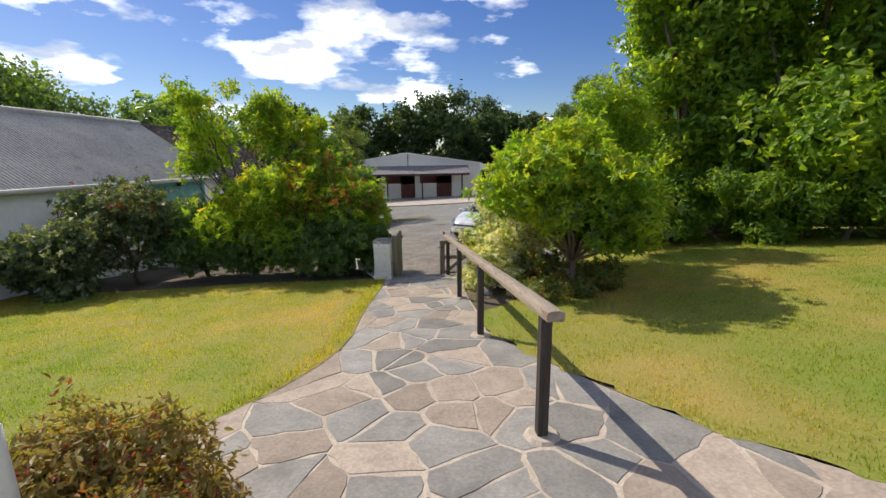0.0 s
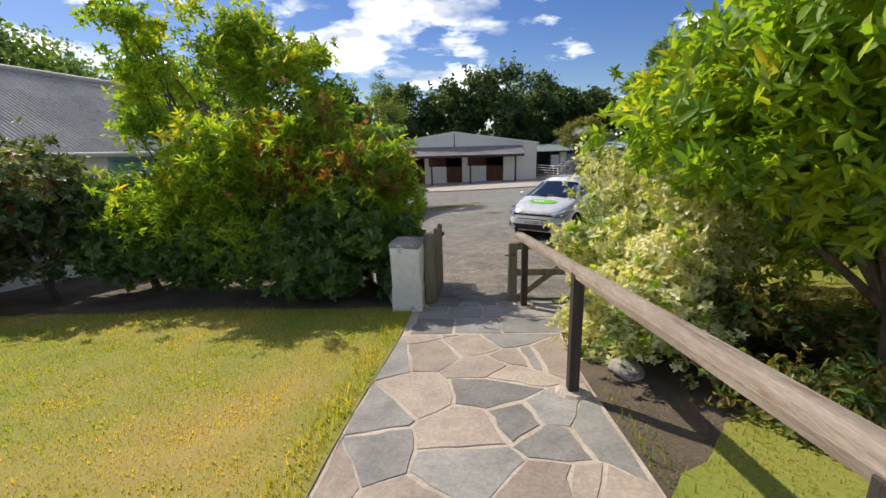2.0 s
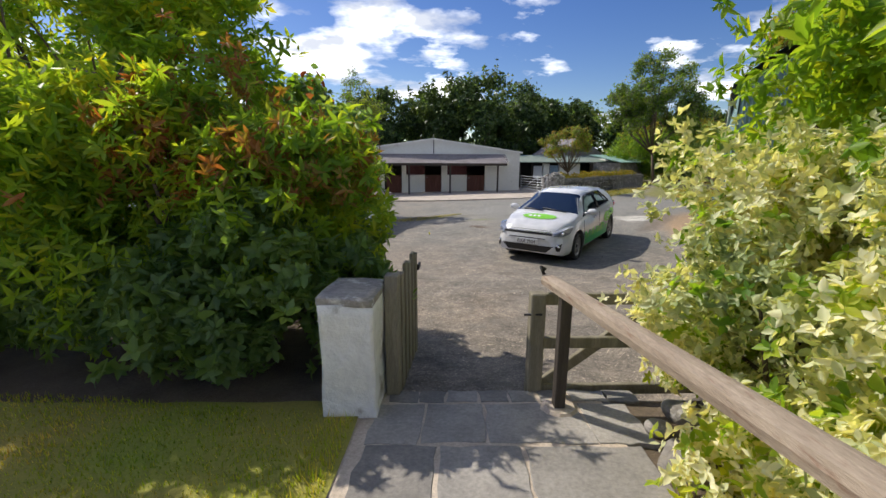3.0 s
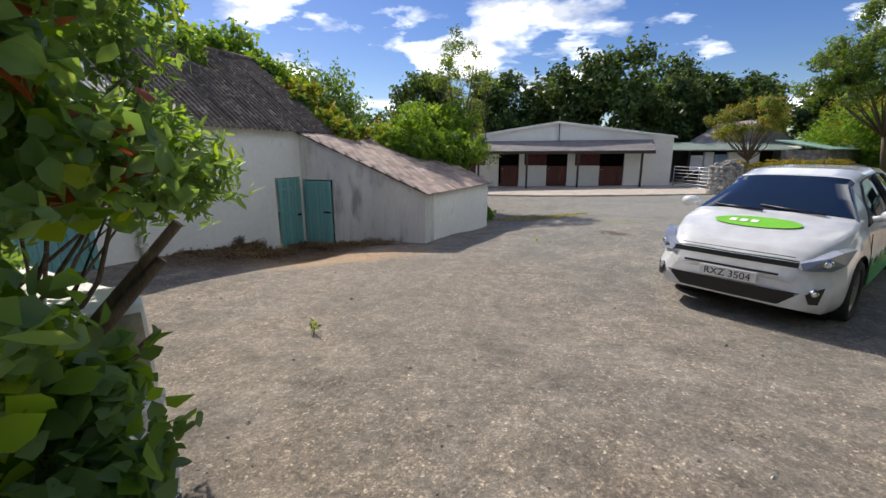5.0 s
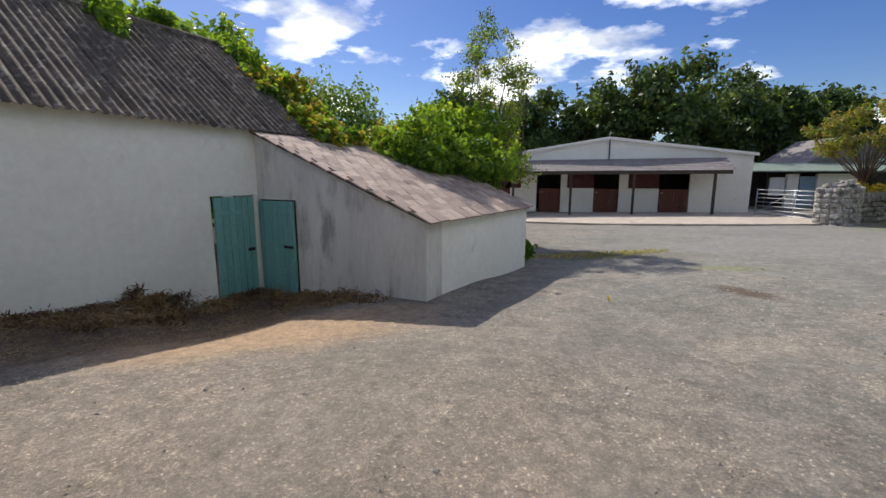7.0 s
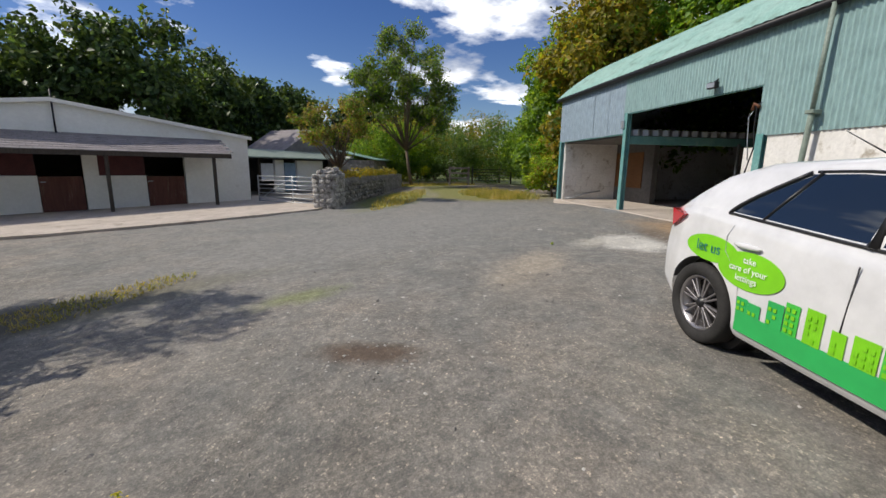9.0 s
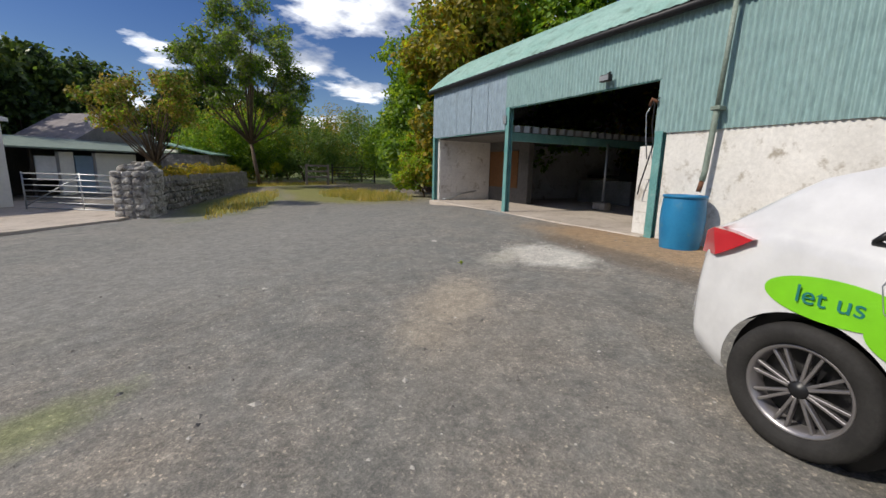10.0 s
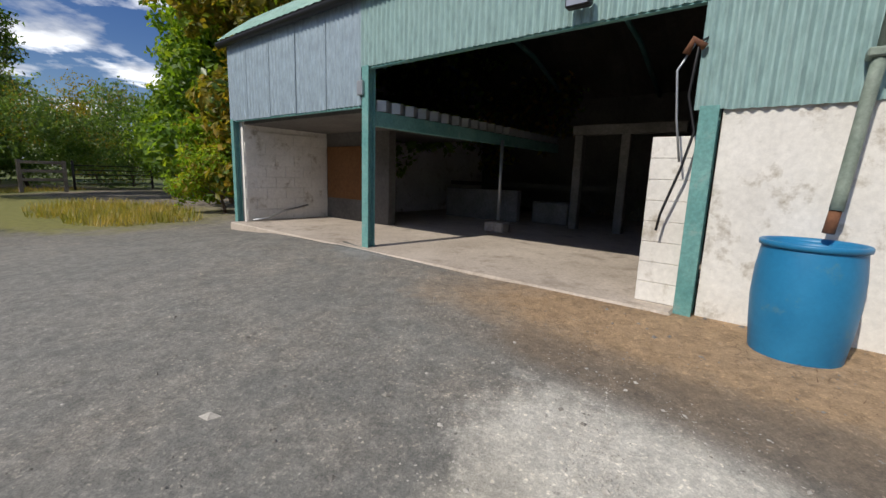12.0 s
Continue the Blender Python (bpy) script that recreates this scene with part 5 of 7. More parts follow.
def text(name, words, size, mat, parent, m):
    cu = bpy.data.curves.new(name, "FONT")
    cu.body, cu.size, cu.align_x, cu.extrude = words, size, "CENTER", 0.0008
    tmp = bpy.data.objects.new("tmp", cu)
    scene.collection.objects.link(tmp)
    me = bpy.data.meshes.new_from_object(tmp.evaluated_get(bpy.context.evaluated_depsgraph_get()))
    bpy.data.objects.remove(tmp)
    me.materials.clear()
    me.materials.append(mat)
    ob = new(name, me)
    ob.parent = parent
    ob.matrix_local = parent.matrix_local.inverted() @ m if parent.parent and parent.matrix_local != Matrix() else m
    return ob


def wheel(parent, x, y, z, s):
    w = part("wheel", lathe([(0.19, -0.09), (0.195, 0.06), (0.22, 0.07)], 32), ALLOY, parent, "alloy wheel with many spokes")
    w.matrix_local = pose(x, y, z, -90 * s, 0, 0)
    part("tyre", lathe([(0.205, -0.10), (0.28, -0.105), (0.308, -0.085), (0.315, -0.05), (0.315, 0.05), (0.308, 0.085), (0.285, 0.102), (0.23, 0.10), (0.212, 0.075)], 48), RUBBER, w, "black rubber tyre")
    part("hub", lathe([(0.0, 0.075), (0.028, 0.075), (0.035, 0.06), (0.06, 0.05), (0.06, 0.0)], 20), BLACKTRIM, w)
    bm = bmesh.new()
    bmesh.ops.create_cone(bm, cap_ends=True, segments=32, radius1=0.2, radius2=0.2, depth=0.01)
    part("brake_disc", bm, BLACKTRIM, w).matrix_local = pose(0, 0, -0.03)
    for k in range(16):
        a = k * 22.5 + (4 if k % 2 else -4)
        part("spoke", box(0.04, -0.0075, 0.035, 0.21, 0.0075, 0.062, 0.003), ALLOY, w).matrix_local = pose(0, 0, 0, 0, 0, a)
    part("rim_edge", lathe([(0.205, 0.06), (0.218, 0.078), (0.208, 0.082), (0.196, 0.066)], 36), ALLOY, w)
    return w


car()

# ---- blue barrel ----
def barrel():
    b = thing("plastic_barrel", pose(7.09, 18.56, 0.53, 0, 0, 20) @ Matrix.Diagonal((1.06, 1.06, 1.14, 1)), "blue plastic barrel with open rim standing on bare earth", "barrel")
    part("body", lathe([(0.0, 0.0), (0.235, 0.0), (0.245, 0.02), (0.252, 0.06), (0.275, 0.25), (0.288, 0.42), (0.284, 0.58), (0.268, 0.72), (0.262, 0.745), (0.25, 0.75), (0.25, 0.72), (0.23, 0.68), (0.0, 0.675)], 40), BARREL, b)
    part("rim", lathe([(0.268, 0.735), (0.282, 0.74), (0.284, 0.765), (0.276, 0.772), (0.255, 0.77), (0.25, 0.74)], 40), BARREL, b, "raised blue rim")
    part("foot_ring", lathe([(0.245, 0.0), (0.262, 0.004), (0.262, 0.03), (0.25, 0.04)], 40), BARREL, b)
    for k in range(2):
        part("bung", lathe([(0.0, 0.70), (0.035, 0.70), (0.035, 0.675)], 14), BARREL, b).matrix_local = pose(0.14 * (1 - 2 * k), 0.05, 0)
    return b


barrel()


# ---- plants ----
FINE = 0.115  # leaves up to this length get a rounded outline


def whorls(p, nor, per, size, rng):
    """Leaves in rosettes at the shoot ends: places, normals and directions of the single leaves."""
    m = len(p)
    d = nor / (np.linalg.norm(nor, axis=1, keepdims=True) + 1e-9)
    a = rng.normal(size=(m, 3))
    u = np.cross(d, a)
    u /= np.linalg.norm(u, axis=1, keepdims=True) + 1e-9
    w = np.cross(d, u)
    k = np.arange(per)[None, :] * 2.4 + rng.uniform(0, 6.28, (m, 1))
    out = np.cos(k)[:, :, None] * u[:, None] + np.sin(k)[:, :, None] * w[:, None]
    t = out + d[:, None] * rng.uniform(0.0, 0.9, (m, per, 1)) + rng.normal(scale=0.15, size=(m, per, 3))
    t /= np.linalg.norm(t, axis=2, keepdims=True)
    n = d[:, None] - t * np.sum(d[:, None] * t, axis=2, keepdims=True) + rng.normal(scale=0.12, size=(m, per, 3))
    c = p[:, None] + t * size * 0.5 - d[:, None] * size * rng.uniform(0, 0.5, (m, per, 1))
    return c.reshape(-1, 3), n.reshape(-1, 3), t.reshape(-1, 3)


def leaf_mesh(name, centres, normals, size, mat, parent, rng, width=0.5, label="", kind="", tang=None):
    """Many small folded leaves, four points each."""
    n = len(centres)
    r = rng.normal(size=(n, 3)) if tang is None else tang
    nor = normals / (np.linalg.norm(normals, axis=1, keepdims=True) + 1e-9)
    t = r - nor * np.sum(r * nor, axis=1, keepdims=True)
    t /= np.linalg.norm(t, axis=1, keepdims=True) + 1e-9
    s = np.cross(nor, t)
    L = size * rng.uniform(0.6, 1.3, (n, 1))
    W = L * width * 0.5
    fold = nor * W * rng.uniform(0.1, 0.7, (n, 1))
    droop = nor * L * rng.uniform(-0.05, 0.25, (n, 1))
    if size <= FINE:  # pointed oval of six points
        v = np.empty((n, 6, 3))
        v[:, 0] = centres - t * L * 0.5
        v[:, 1] = centres - t * L * 0.16 + s * W + fold
        v[:, 2] = centres + t * L * 0.2 + s * W * 0.8 + fold * 0.8 - droop * 0.3
        v[:, 3] = centres + t * L * 0.55 - droop
        v[:, 4] = centres + t * L * 0.2 - s * W * 0.8 + fold * 0.8 - droop * 0.3
        v[:, 5] = centres - t * L * 0.16 - s * W + fold
        tri = [[0, 1, 2], [0, 2, 3], [0, 3, 4], [0, 4, 5]]
    else:
        v = np.empty((n, 4, 3))
        v[:, 0] = centres - t * L * 0.5
        v[:, 1] = centres + s * W + fold
        v[:, 2] = centres + t * L * 0.5 - droop
        v[:, 3] = centres - s * W + fold
        tri = [[0, 1, 2], [0, 2, 3]]
    m, k = v.shape[1], len(tri)
    me = bpy.data.meshes.new(name)
    me.vertices.add(m * n)
    me.vertices.foreach_set("co", v.reshape(-1).astype(np.float32))
    base = np.arange(n)[:, None] * m
    idx = np.concatenate([base + np.array([f]) for f in tri], 1).reshape(-1)
    me.loops.add(3 * k * n)
    me.loops.foreach_set("vertex_index", idx.astype(np.int32))
    me.polygons.add(k * n)
    me.polygons.foreach_set("loop_start", (np.arange(k * n) * 3).astype(np.int32))
    me.polygons.foreach_set("loop_total", np.full(k * n, 3, np.int32))
    me.update(calc_edges=True)
    me.materials.append(mat)
    ob = new(name, me)
    if parent is not None:
        ob.parent = parent
    return tagged(ob, label, kind=kind)


def clump_cloud(clumps, n, rng, inner=0.55, up=0.35):
    c = np.array(clumps, float)
    area = (c[:, 3] * c[:, 4] + c[:, 3] * c[:, 5] + c[:, 4] * c[:, 5])
    pick = rng.choice(len(c), n, p=area / area.sum())
    d = rng.normal(size=(n, 3))
    d /= np.linalg.norm(d, axis=1, keepdims=True)
    rad = rng.uniform(inner, 1.08, (n, 1)) ** 0.6
    # uneven outline
    wob = 1 + 0.16 * np.sin(d[:, :1] * 7 + pick[:, None]) * np.sin(d[:, 1:2] * 6 + 2 * pick[:, None]) + 0.1 * np.sin(d[:, 2:3] * 9 + pick[:, None])
    p = c[pick, :3] + d * c[pick, 3:6] * rad * wob
    # shoots that stand out of the outline
    k = int(n * 0.2)
    dirs = rng.normal(size=(len(c), 7, 3))
    dirs[:, :, 2] += 0.35
    dirs /= np.linalg.norm(dirs, axis=2, keepdims=True)
    sd = dirs[pick[:k], rng.integers(0, 7, k)]
    reach = rng.uniform(0.8, 1.6, (k, 1))
    p[:k] = c[pick[:k], :3] + sd * c[pick[:k], 3:6] * reach + rng.normal(scale=1, size=(k, 3)) * c[pick[:k], 3:4] * 0.09
    nor = d + rng.normal(scale=0.55, size=(n, 3))
    nor[:, 2] += up
    return p, nor


def sub_clumps(centre, radii, k, size, rng, low=-0.75):
    """Clumps over an oval crown."""
    out = []
    while len(out) < k:
        d = rng.normal(size=3)
        d /= np.linalg.norm(d)
        if d[2] < low:
            continue
        f = rng.uniform(0.45, 0.92)
        r = size * rng.uniform(0.6, 1.25)
        out.append((centre[0] + d[0] * radii[0] * f, centre[1] + d[1] * radii[1] * f, centre[2] + d[2] * radii[2] * f, r, r, r * 0.8))
    return out


def trunk_bm(base, tops, r, rng, sides=9):
    bm = bmesh.new()
    base = Vector(base)
    mid = base.lerp(Vector((sum(t[0] for t in tops) / len(tops), sum(t[1] for t in tops) / len(tops), min(t[2] for t in tops))), 0.55)
    tube([base - Vector((0, 0, 0.15)), base.lerp(mid, 0.5) + Vector((rng.uniform(-1, 1) * r, rng.uniform(-1, 1) * r, 0)), mid], r, sides, r * 0.72, bm)
    for t in tops:
        t = Vector(t)
        k = mid.lerp(t, 0.5) + Vector(rng.uniform(-0.12, 0.12, 3)) * (t - mid).length
        tube([mid, k, t], r * 0.5, 6, r * 0.12, bm)
    return bm


def plant(name, base, crowns, mat, label, category, n, leaf, seed, trunk=0.06, stems=6, extra=(), width=0.5, bark=None, group="", inner=0.55, whorl=0):
    """A bush or tree: base point, crown ovals (centre, radii, clumps, clump size), leaves."""
    rng = np.random.default_rng(seed)
    t = thing(name, pose(*base), label, category, group)
    cl = []
    for ctr, rad, k, sz in crowns:
        cl += sub_clumps(ctr, rad, k, sz, rng)
    off = np.array(base)
    pick = rng.choice(len(cl), min(stems, len(cl)), replace=False)
    part("trunk", trunk_bm((0, 0, 0), [tuple(np.array(cl[i][:3]) - off) for i in pick], trunk, rng), bark or BARK, t, "brown branching stems")
    def leaves(mat1, count, test, lf, lab):
        p, nor = clump_cloud(cl, count // (whorl or 1), rng, inner)
        keep = test(p)
        if keep.sum() < 4:
            return
        p, nor, tang = p[keep], nor[keep], None
        if whorl:
            p, nor, tang = whorls(p, nor, whorl, lf, rng)
        leaf_mesh("crown", p - off, nor, lf, mat1, t, rng, width, lab, tang=tang)
    leaves(mat, n, lambda p: p[:, 2] > -99, leaf, "")
    for mat2, share, test, lf, lab in extra:
        leaves(mat2, int(n * share), test, lf, lab)
    return t


def gz(x, y):
    return land_z(x, y)


# bushes round the gate
plant("shrub", (-3.3, 9.0, gz(-3.3, 9.0)), [((-3.2, 9.2, 2.2), (1.5, 0.95, 1.15), 34, 0.5), ((-1.95, 9.1, 2.2), (0.75, 0.75, 1.05), 22, 0.42), ((-4.4, 9.0, 1.75), (0.9, 0.8, 0.65), 14, 0.42)], L_LIME,
      "large yellow-green shrub with red-bronze tips beside the gate", "shrub", 36000, 0.10, 11, 0.06, 9,
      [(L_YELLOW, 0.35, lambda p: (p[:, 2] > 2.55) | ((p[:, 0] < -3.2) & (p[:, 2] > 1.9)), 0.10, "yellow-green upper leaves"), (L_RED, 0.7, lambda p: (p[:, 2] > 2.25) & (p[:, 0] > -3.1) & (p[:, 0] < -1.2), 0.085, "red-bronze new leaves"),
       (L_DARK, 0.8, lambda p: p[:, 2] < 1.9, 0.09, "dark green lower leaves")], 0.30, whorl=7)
plant("shrub", (-2.0, 8.6, gz(-2.0, 8.6)), [((-2.0, 8.6, 1.65), (1.0, 0.6, 0.62), 30, 0.30), ((-3.6, 8.7, 1.5), (0.9, 0.5, 0.5), 18, 0.28)], L_DARK, "dark glossy evergreen shrub behind the white gate pier", "shrub", 30000, 0.085, 12, 0.04, 7, [], 0.5, whorl=6)
plant("tree", (-4.9, 10.2, gz(-4.9, 10.2)), [((-4.8, 10.2, 4.15), (1.6, 1.1, 0.95), 34, 0.30), ((-3.2, 10.0, 3.6), (1.1, 0.9, 0.7), 22, 0.28), ((-5.5, 10.2, 3.3), (0.8, 0.8, 0.6), 10, 0.28)], L_LIME, "slender light green tree rising above the shrubs", "tree", 13000, 0.10, 13, 0.05, 22, [(L_YELLOW, 0.3, lambda p: p[:, 2] > 3.8, 0.12, "")], 0.36, inner=0.2, whorl=5)
plant("shrub", (-6.5, 8.9, gz(-6.5, 8.9)), [((-6.5, 8.9, 1.95), (1.1, 0.75, 1.1), 24, 0.4)], L_GREYGREEN, "grey-green shrub by the barn wall", "shrub", 16000, 0.085, 14, 0.05, 7, [(L_COPPER, 0.08, lambda p: p[:, 2] > 1.9, 0.07, "")], whorl=6)
plant("shrub", (-7.2, 7.7, gz(-7.2, 7.7)), [((-7.2, 7.7, 1.55), (0.85, 0.7, 0.75), 20, 0.36)], L_GREYGREEN, "rounded grey-green evergreen shrub with pale flower tips", "shrub", 16000, 0.085, 15, 0.05, 6, [(L_VARIEG, 0.10, lambda p: p[:, 2] > 1.4, 0.06, "pale flower tips")], whorl=6)
plant("shrub", (-5.2, 9.3, gz(-5.2, 9.3)), [((-5.4, 9.3, 1.7), (0.8, 0.7, 0.9), 16, 0.4)], L_DARK, "dark evergreen shrub in the border", "shrub", 14000, 0.085, 16, 0.05, 6, whorl=6)
# leaning branches over the white wall, close to the walker
WALL_SHRUB = plant("shrub", (-1.7, 9.5, gz(-1.7, 9.5)), [((-2.1, 10.2, 2.35), (0.6, 0.55, 0.8), 28, 0.2), ((-1.75, 9.8, 1.65), (0.35, 0.5, 0.45), 12, 0.18), ((-2.25, 10.6, 3.0), (0.7, 0.65, 0.4), 14, 0.22), ((-1.6, 9.4, 1.3), (0.25, 0.45, 0.35), 12, 0.16), ((-1.62, 10.15, 1.4), (0.24, 0.3, 0.55), 16, 0.15)], L_FRESH, "green shrub leaning over the white wall", "shrub", 11000, 0.08, 17, 0.03, 9,
      [(L_LIME, 0.22, lambda p: p[:, 2] > 1.2, 0.08, "yellow-green leaves among the green ones"), (L_COPPER, 0.05, lambda p: p[:, 2] > 1.9, 0.09, "dead red-brown leaves")], 0.72, inner=0.1)
plant("shrub", (-2.75, 10.55, gz(-2.75, 10.55)), [((-2.65, 11.25, 2.0), (0.45, 0.45, 0.5), 14, 0.2), ((-2.95, 11.42, 1.75), (0.3, 0.25, 0.35), 10, 0.16), ((-3.3, 10.75, 1.6), (0.5, 0.3, 0.5), 16, 0.2), ((-2.9, 11.2, 2.7), (0.6, 0.5, 0.4), 10, 0.22)], L_FRESH, "tall green stems crowding behind the white wall", "shrub", 6500, 0.08, 18, 0.018, 10,
      [(L_LIME, 0.3, lambda p: p[:, 1] > 11.4, 0.08, "yellow-green leaves among the green ones")], 0.34, inner=0.1, whorl=4)


def wall_stems():
    """Bare brown stems that fan out of the shrub at the wall."""
    rng = random.Random(19)
    off = Vector((-1.7, 9.5, gz(-1.7, 9.5)))
    for k in range(8):
        foot = Vector((-2.45 + rng.uniform(-0.25, 0.25), 10.25 + rng.uniform(-0.3, 0.2), 0.75))
        tip = Vector((-2.05 + rng.uniform(-0.45, 0.3), 10.75 + rng.uniform(-0.3, 0.4), rng.uniform(1.5, 2.5)))
        bend = foot.lerp(tip, 0.5) + Vector((rng.uniform(-0.28, 0.02), rng.uniform(-0.2, 0.2), rng.uniform(-0.15, 0.15)))
        part("stem", tube([foot - off, bend - off, tip - off], rng.uniform(0.010, 0.020), 7, 0.006), BARK, WALL_SHRUB)
    for foot, tip in (((-2.5, 10.35, 0.85), (-2.12, 10.86, 1.25)), ((-2.55, 10.4, 0.95), (-1.95, 10.9, 1.74)), ((-2.45, 10.3, 0.9), (-2.0, 10.85, 1.6))):
        part("cut_stem", tube([Vector(foot) - off, Vector(foot).lerp(Vector(tip), 0.5) - off + Vector((0, 0, -0.05)), Vector(tip) - off], 0.028, 8, 0.02), BARK, WALL_SHRUB, "brown stem with a sawn end")


wall_stems()
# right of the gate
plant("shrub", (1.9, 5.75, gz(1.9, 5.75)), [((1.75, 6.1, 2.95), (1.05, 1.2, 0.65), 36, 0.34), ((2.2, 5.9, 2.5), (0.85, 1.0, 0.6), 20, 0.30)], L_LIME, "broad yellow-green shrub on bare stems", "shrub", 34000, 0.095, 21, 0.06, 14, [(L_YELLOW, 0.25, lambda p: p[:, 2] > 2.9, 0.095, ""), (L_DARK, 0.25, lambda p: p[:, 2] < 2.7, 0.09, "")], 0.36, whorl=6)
plant("shrub", (1.2, 7.3, gz(1.2, 7.3)), [((1.08, 7.4, 1.95), (0.72, 0.95, 0.85), 40, 0.28), ((0.82, 6.4, 1.7), (0.42, 0.5, 0.45), 16, 0.22), ((0.9, 7.0, 1.3), (0.5, 0.8, 0.3), 14, 0.22)], L_VARIEG, "cream-variegated shrub along the handrail", "shrub", 54000, 0.045, 22, 0.04, 9, [(L_LIME, 0.15, lambda p: p[:, 2] > 0, 0.05, "")], 0.55, whorl=5)
plant("shrub", (2.6, 8.2, gz(2.6, 8.2)), [((2.4, 8.1, 2.5), (1.0, 1.0, 1.5), 30, 0.45), ((2.1, 7.2, 3.0), (0.7, 0.8, 0.8), 14, 0.4)], L_LIME, "tall yellow-green shrub behind the handrail", "shrub", 24000, 0.09, 23, 0.06, 9, [(L_VARIEG, 0.25, lambda p: p[:, 2] < 2.6, 0.085, ""), (L_YELLOW, 0.25, lambda p: p[:, 2] > 3.0, 0.09, "")], 0.36, whorl=6)
plant("tree", (3.7, 9.6, gz(3.7, 9.6)), [((3.6, 9.6, 3.7), (0.9, 1.0, 1.2), 26, 0.4)], L_LIME, "light green feathery tree over the boundary", "tree", 12000, 0.12, 24, 0.09, 9, [], 0.38)
plant("low_shrub", (1.6, 6.2, gz(1.6, 6.2)), [((1.7, 6.1, gz(1.7, 6.1) + 0.22), (1.1, 0.8, 0.2), 22, 0.2), ((1.4, 7.3, gz(1.4, 7.3) + 0.2), (0.8, 0.6, 0.2), 12, 0.2)], L_OLIVE, "low dark undergrowth below the yellow-green shrub", "shrub", 9000, 0.06, 32, 0.012, 10, [(L_DARK, 0.8, lambda p: p[:, 2] > 0, 0.06, "")], 0.4)
# low shrub by the steps at the start
plant("low_shrub", (-1.5, 1.62, gz(-1.5, 1.62)), [((-1.6, 1.6, 1.78), (0.62, 0.42, 0.28), 26, 0.22), ((-1.25, 1.45, 1.7), (0.35, 0.35, 0.22), 10, 0.18)], L_OLIVE, "low spreading olive-brown shrub beside the path", "shrub", 26000, 0.045, 31, 0.03, 10, [(L_COPPER, 0.12, lambda p: p[:, 2] > 0, 0.04, "rusty dead tips")], 0.35)
# large trees east of the lawn
for k, (x, y, h, r) in enumerate(((7.1, 12.4, 8.6, 2.0), (9.8, 11.2, 10.2, 2.6), (12.8, 9.8, 10.8, 3.0), (15.4, 6.8, 10.5, 3.0), (17.0, 2.6, 10, 3.0))):
    g = gz(x, y)
    plant("broadleaf_tree", (x, y, g), [((x, y, g + h * 0.62), (r, r, h * 0.36), 46, r * 0.36), ((x - r * 0.3, y - r * 0.35, g + h * 0.22), (r * 1.05, r * 0.9, h * 0.2), 28, r * 0.3)], L_LIME,
          "tall dense broadleaf tree at the lawn edge", "tree", 28000, 0.21, 40 + k, 0.22, 9, [(L_MID, 0.5, lambda p: p[:, 2] > 2.0, 0.2, "")], 0.5, group="trees at the lawn edge")
for k, (x, y) in enumerate(((4.9, 10.6), (5.8, 10.3), (6.6, 9.6), (7.5, 9.2), (8.4, 8.5), (9.4, 8.2), (10.2, 7.6), (11.2, 6.9), (11.8, 6.0), (12.6, 4.0), (13.4, 1.6))):
    plant("laurel_bush", (x, y, gz(x, y)), [((x, y, gz(x, y) + 0.8), (1.2, 0.9, 0.9), 18, 0.42)], L_MID, "green laurel bush under the trees", "shrub", 7000, 0.13, 51 + k, 0.05, 6, [], 0.45, group="bushes under the trees")
# ivy and bushes on the white barn and behind the lean-to
def ivy():
    rng = np.random.default_rng(61)
    t = thing("ivy", pose(-7.6, 19.6, 1.0), "ivy with orange autumn leaves over the barn roof end", "climbing plant")
    off = np.array((-7.6, 19.6, 1.0))
    cl = []
    for k in range(70):
        u = rng.uniform(0, 1)
        cl.append((-9.9 + 3.2 * u + rng.uniform(-0.25, 0.25), 19.95 + rng.uniform(-0.2, 0.8), 4.6 - 2.25 * u + rng.uniform(-0.3, 0.2), 0.30, 0.28, 0.24))
    for k in range(10):
        cl.append((-10.1 + rng.uniform(-0.15, 0.3), 16.2 + rng.uniform(0, 3), 4.7 + rng.uniform(-0.1, 0.15), 0.25, 0.25, 0.2))
    cl += [(-9.3, 17.6, 4.45, 0.3, 0.25, 0.3), (-9.1, 17.65, 4.2, 0.25, 0.2, 0.3)]
    p, nor = clump_cloud(cl, 15000, rng)
    leaf_mesh("leaves", p - off, nor, 0.12, L_MID, t, rng, 0.7)
    p, nor = clump_cloud([c for c in cl if c[0] > -8.6], 4500, rng)
    leaf_mesh("autumn_leaves", p - off, nor, 0.12, L_AUTUMN, t, rng, 0.7, "orange and yellow leaves")
    part("stems", tube([(0.5, 0.2, -1.0), (0.2, 0.0, 0.8), (-0.6, -0.1, 1.9), (-1.8, -0.1, 3.2)], 0.03, 6, 0.01), BARK, t)


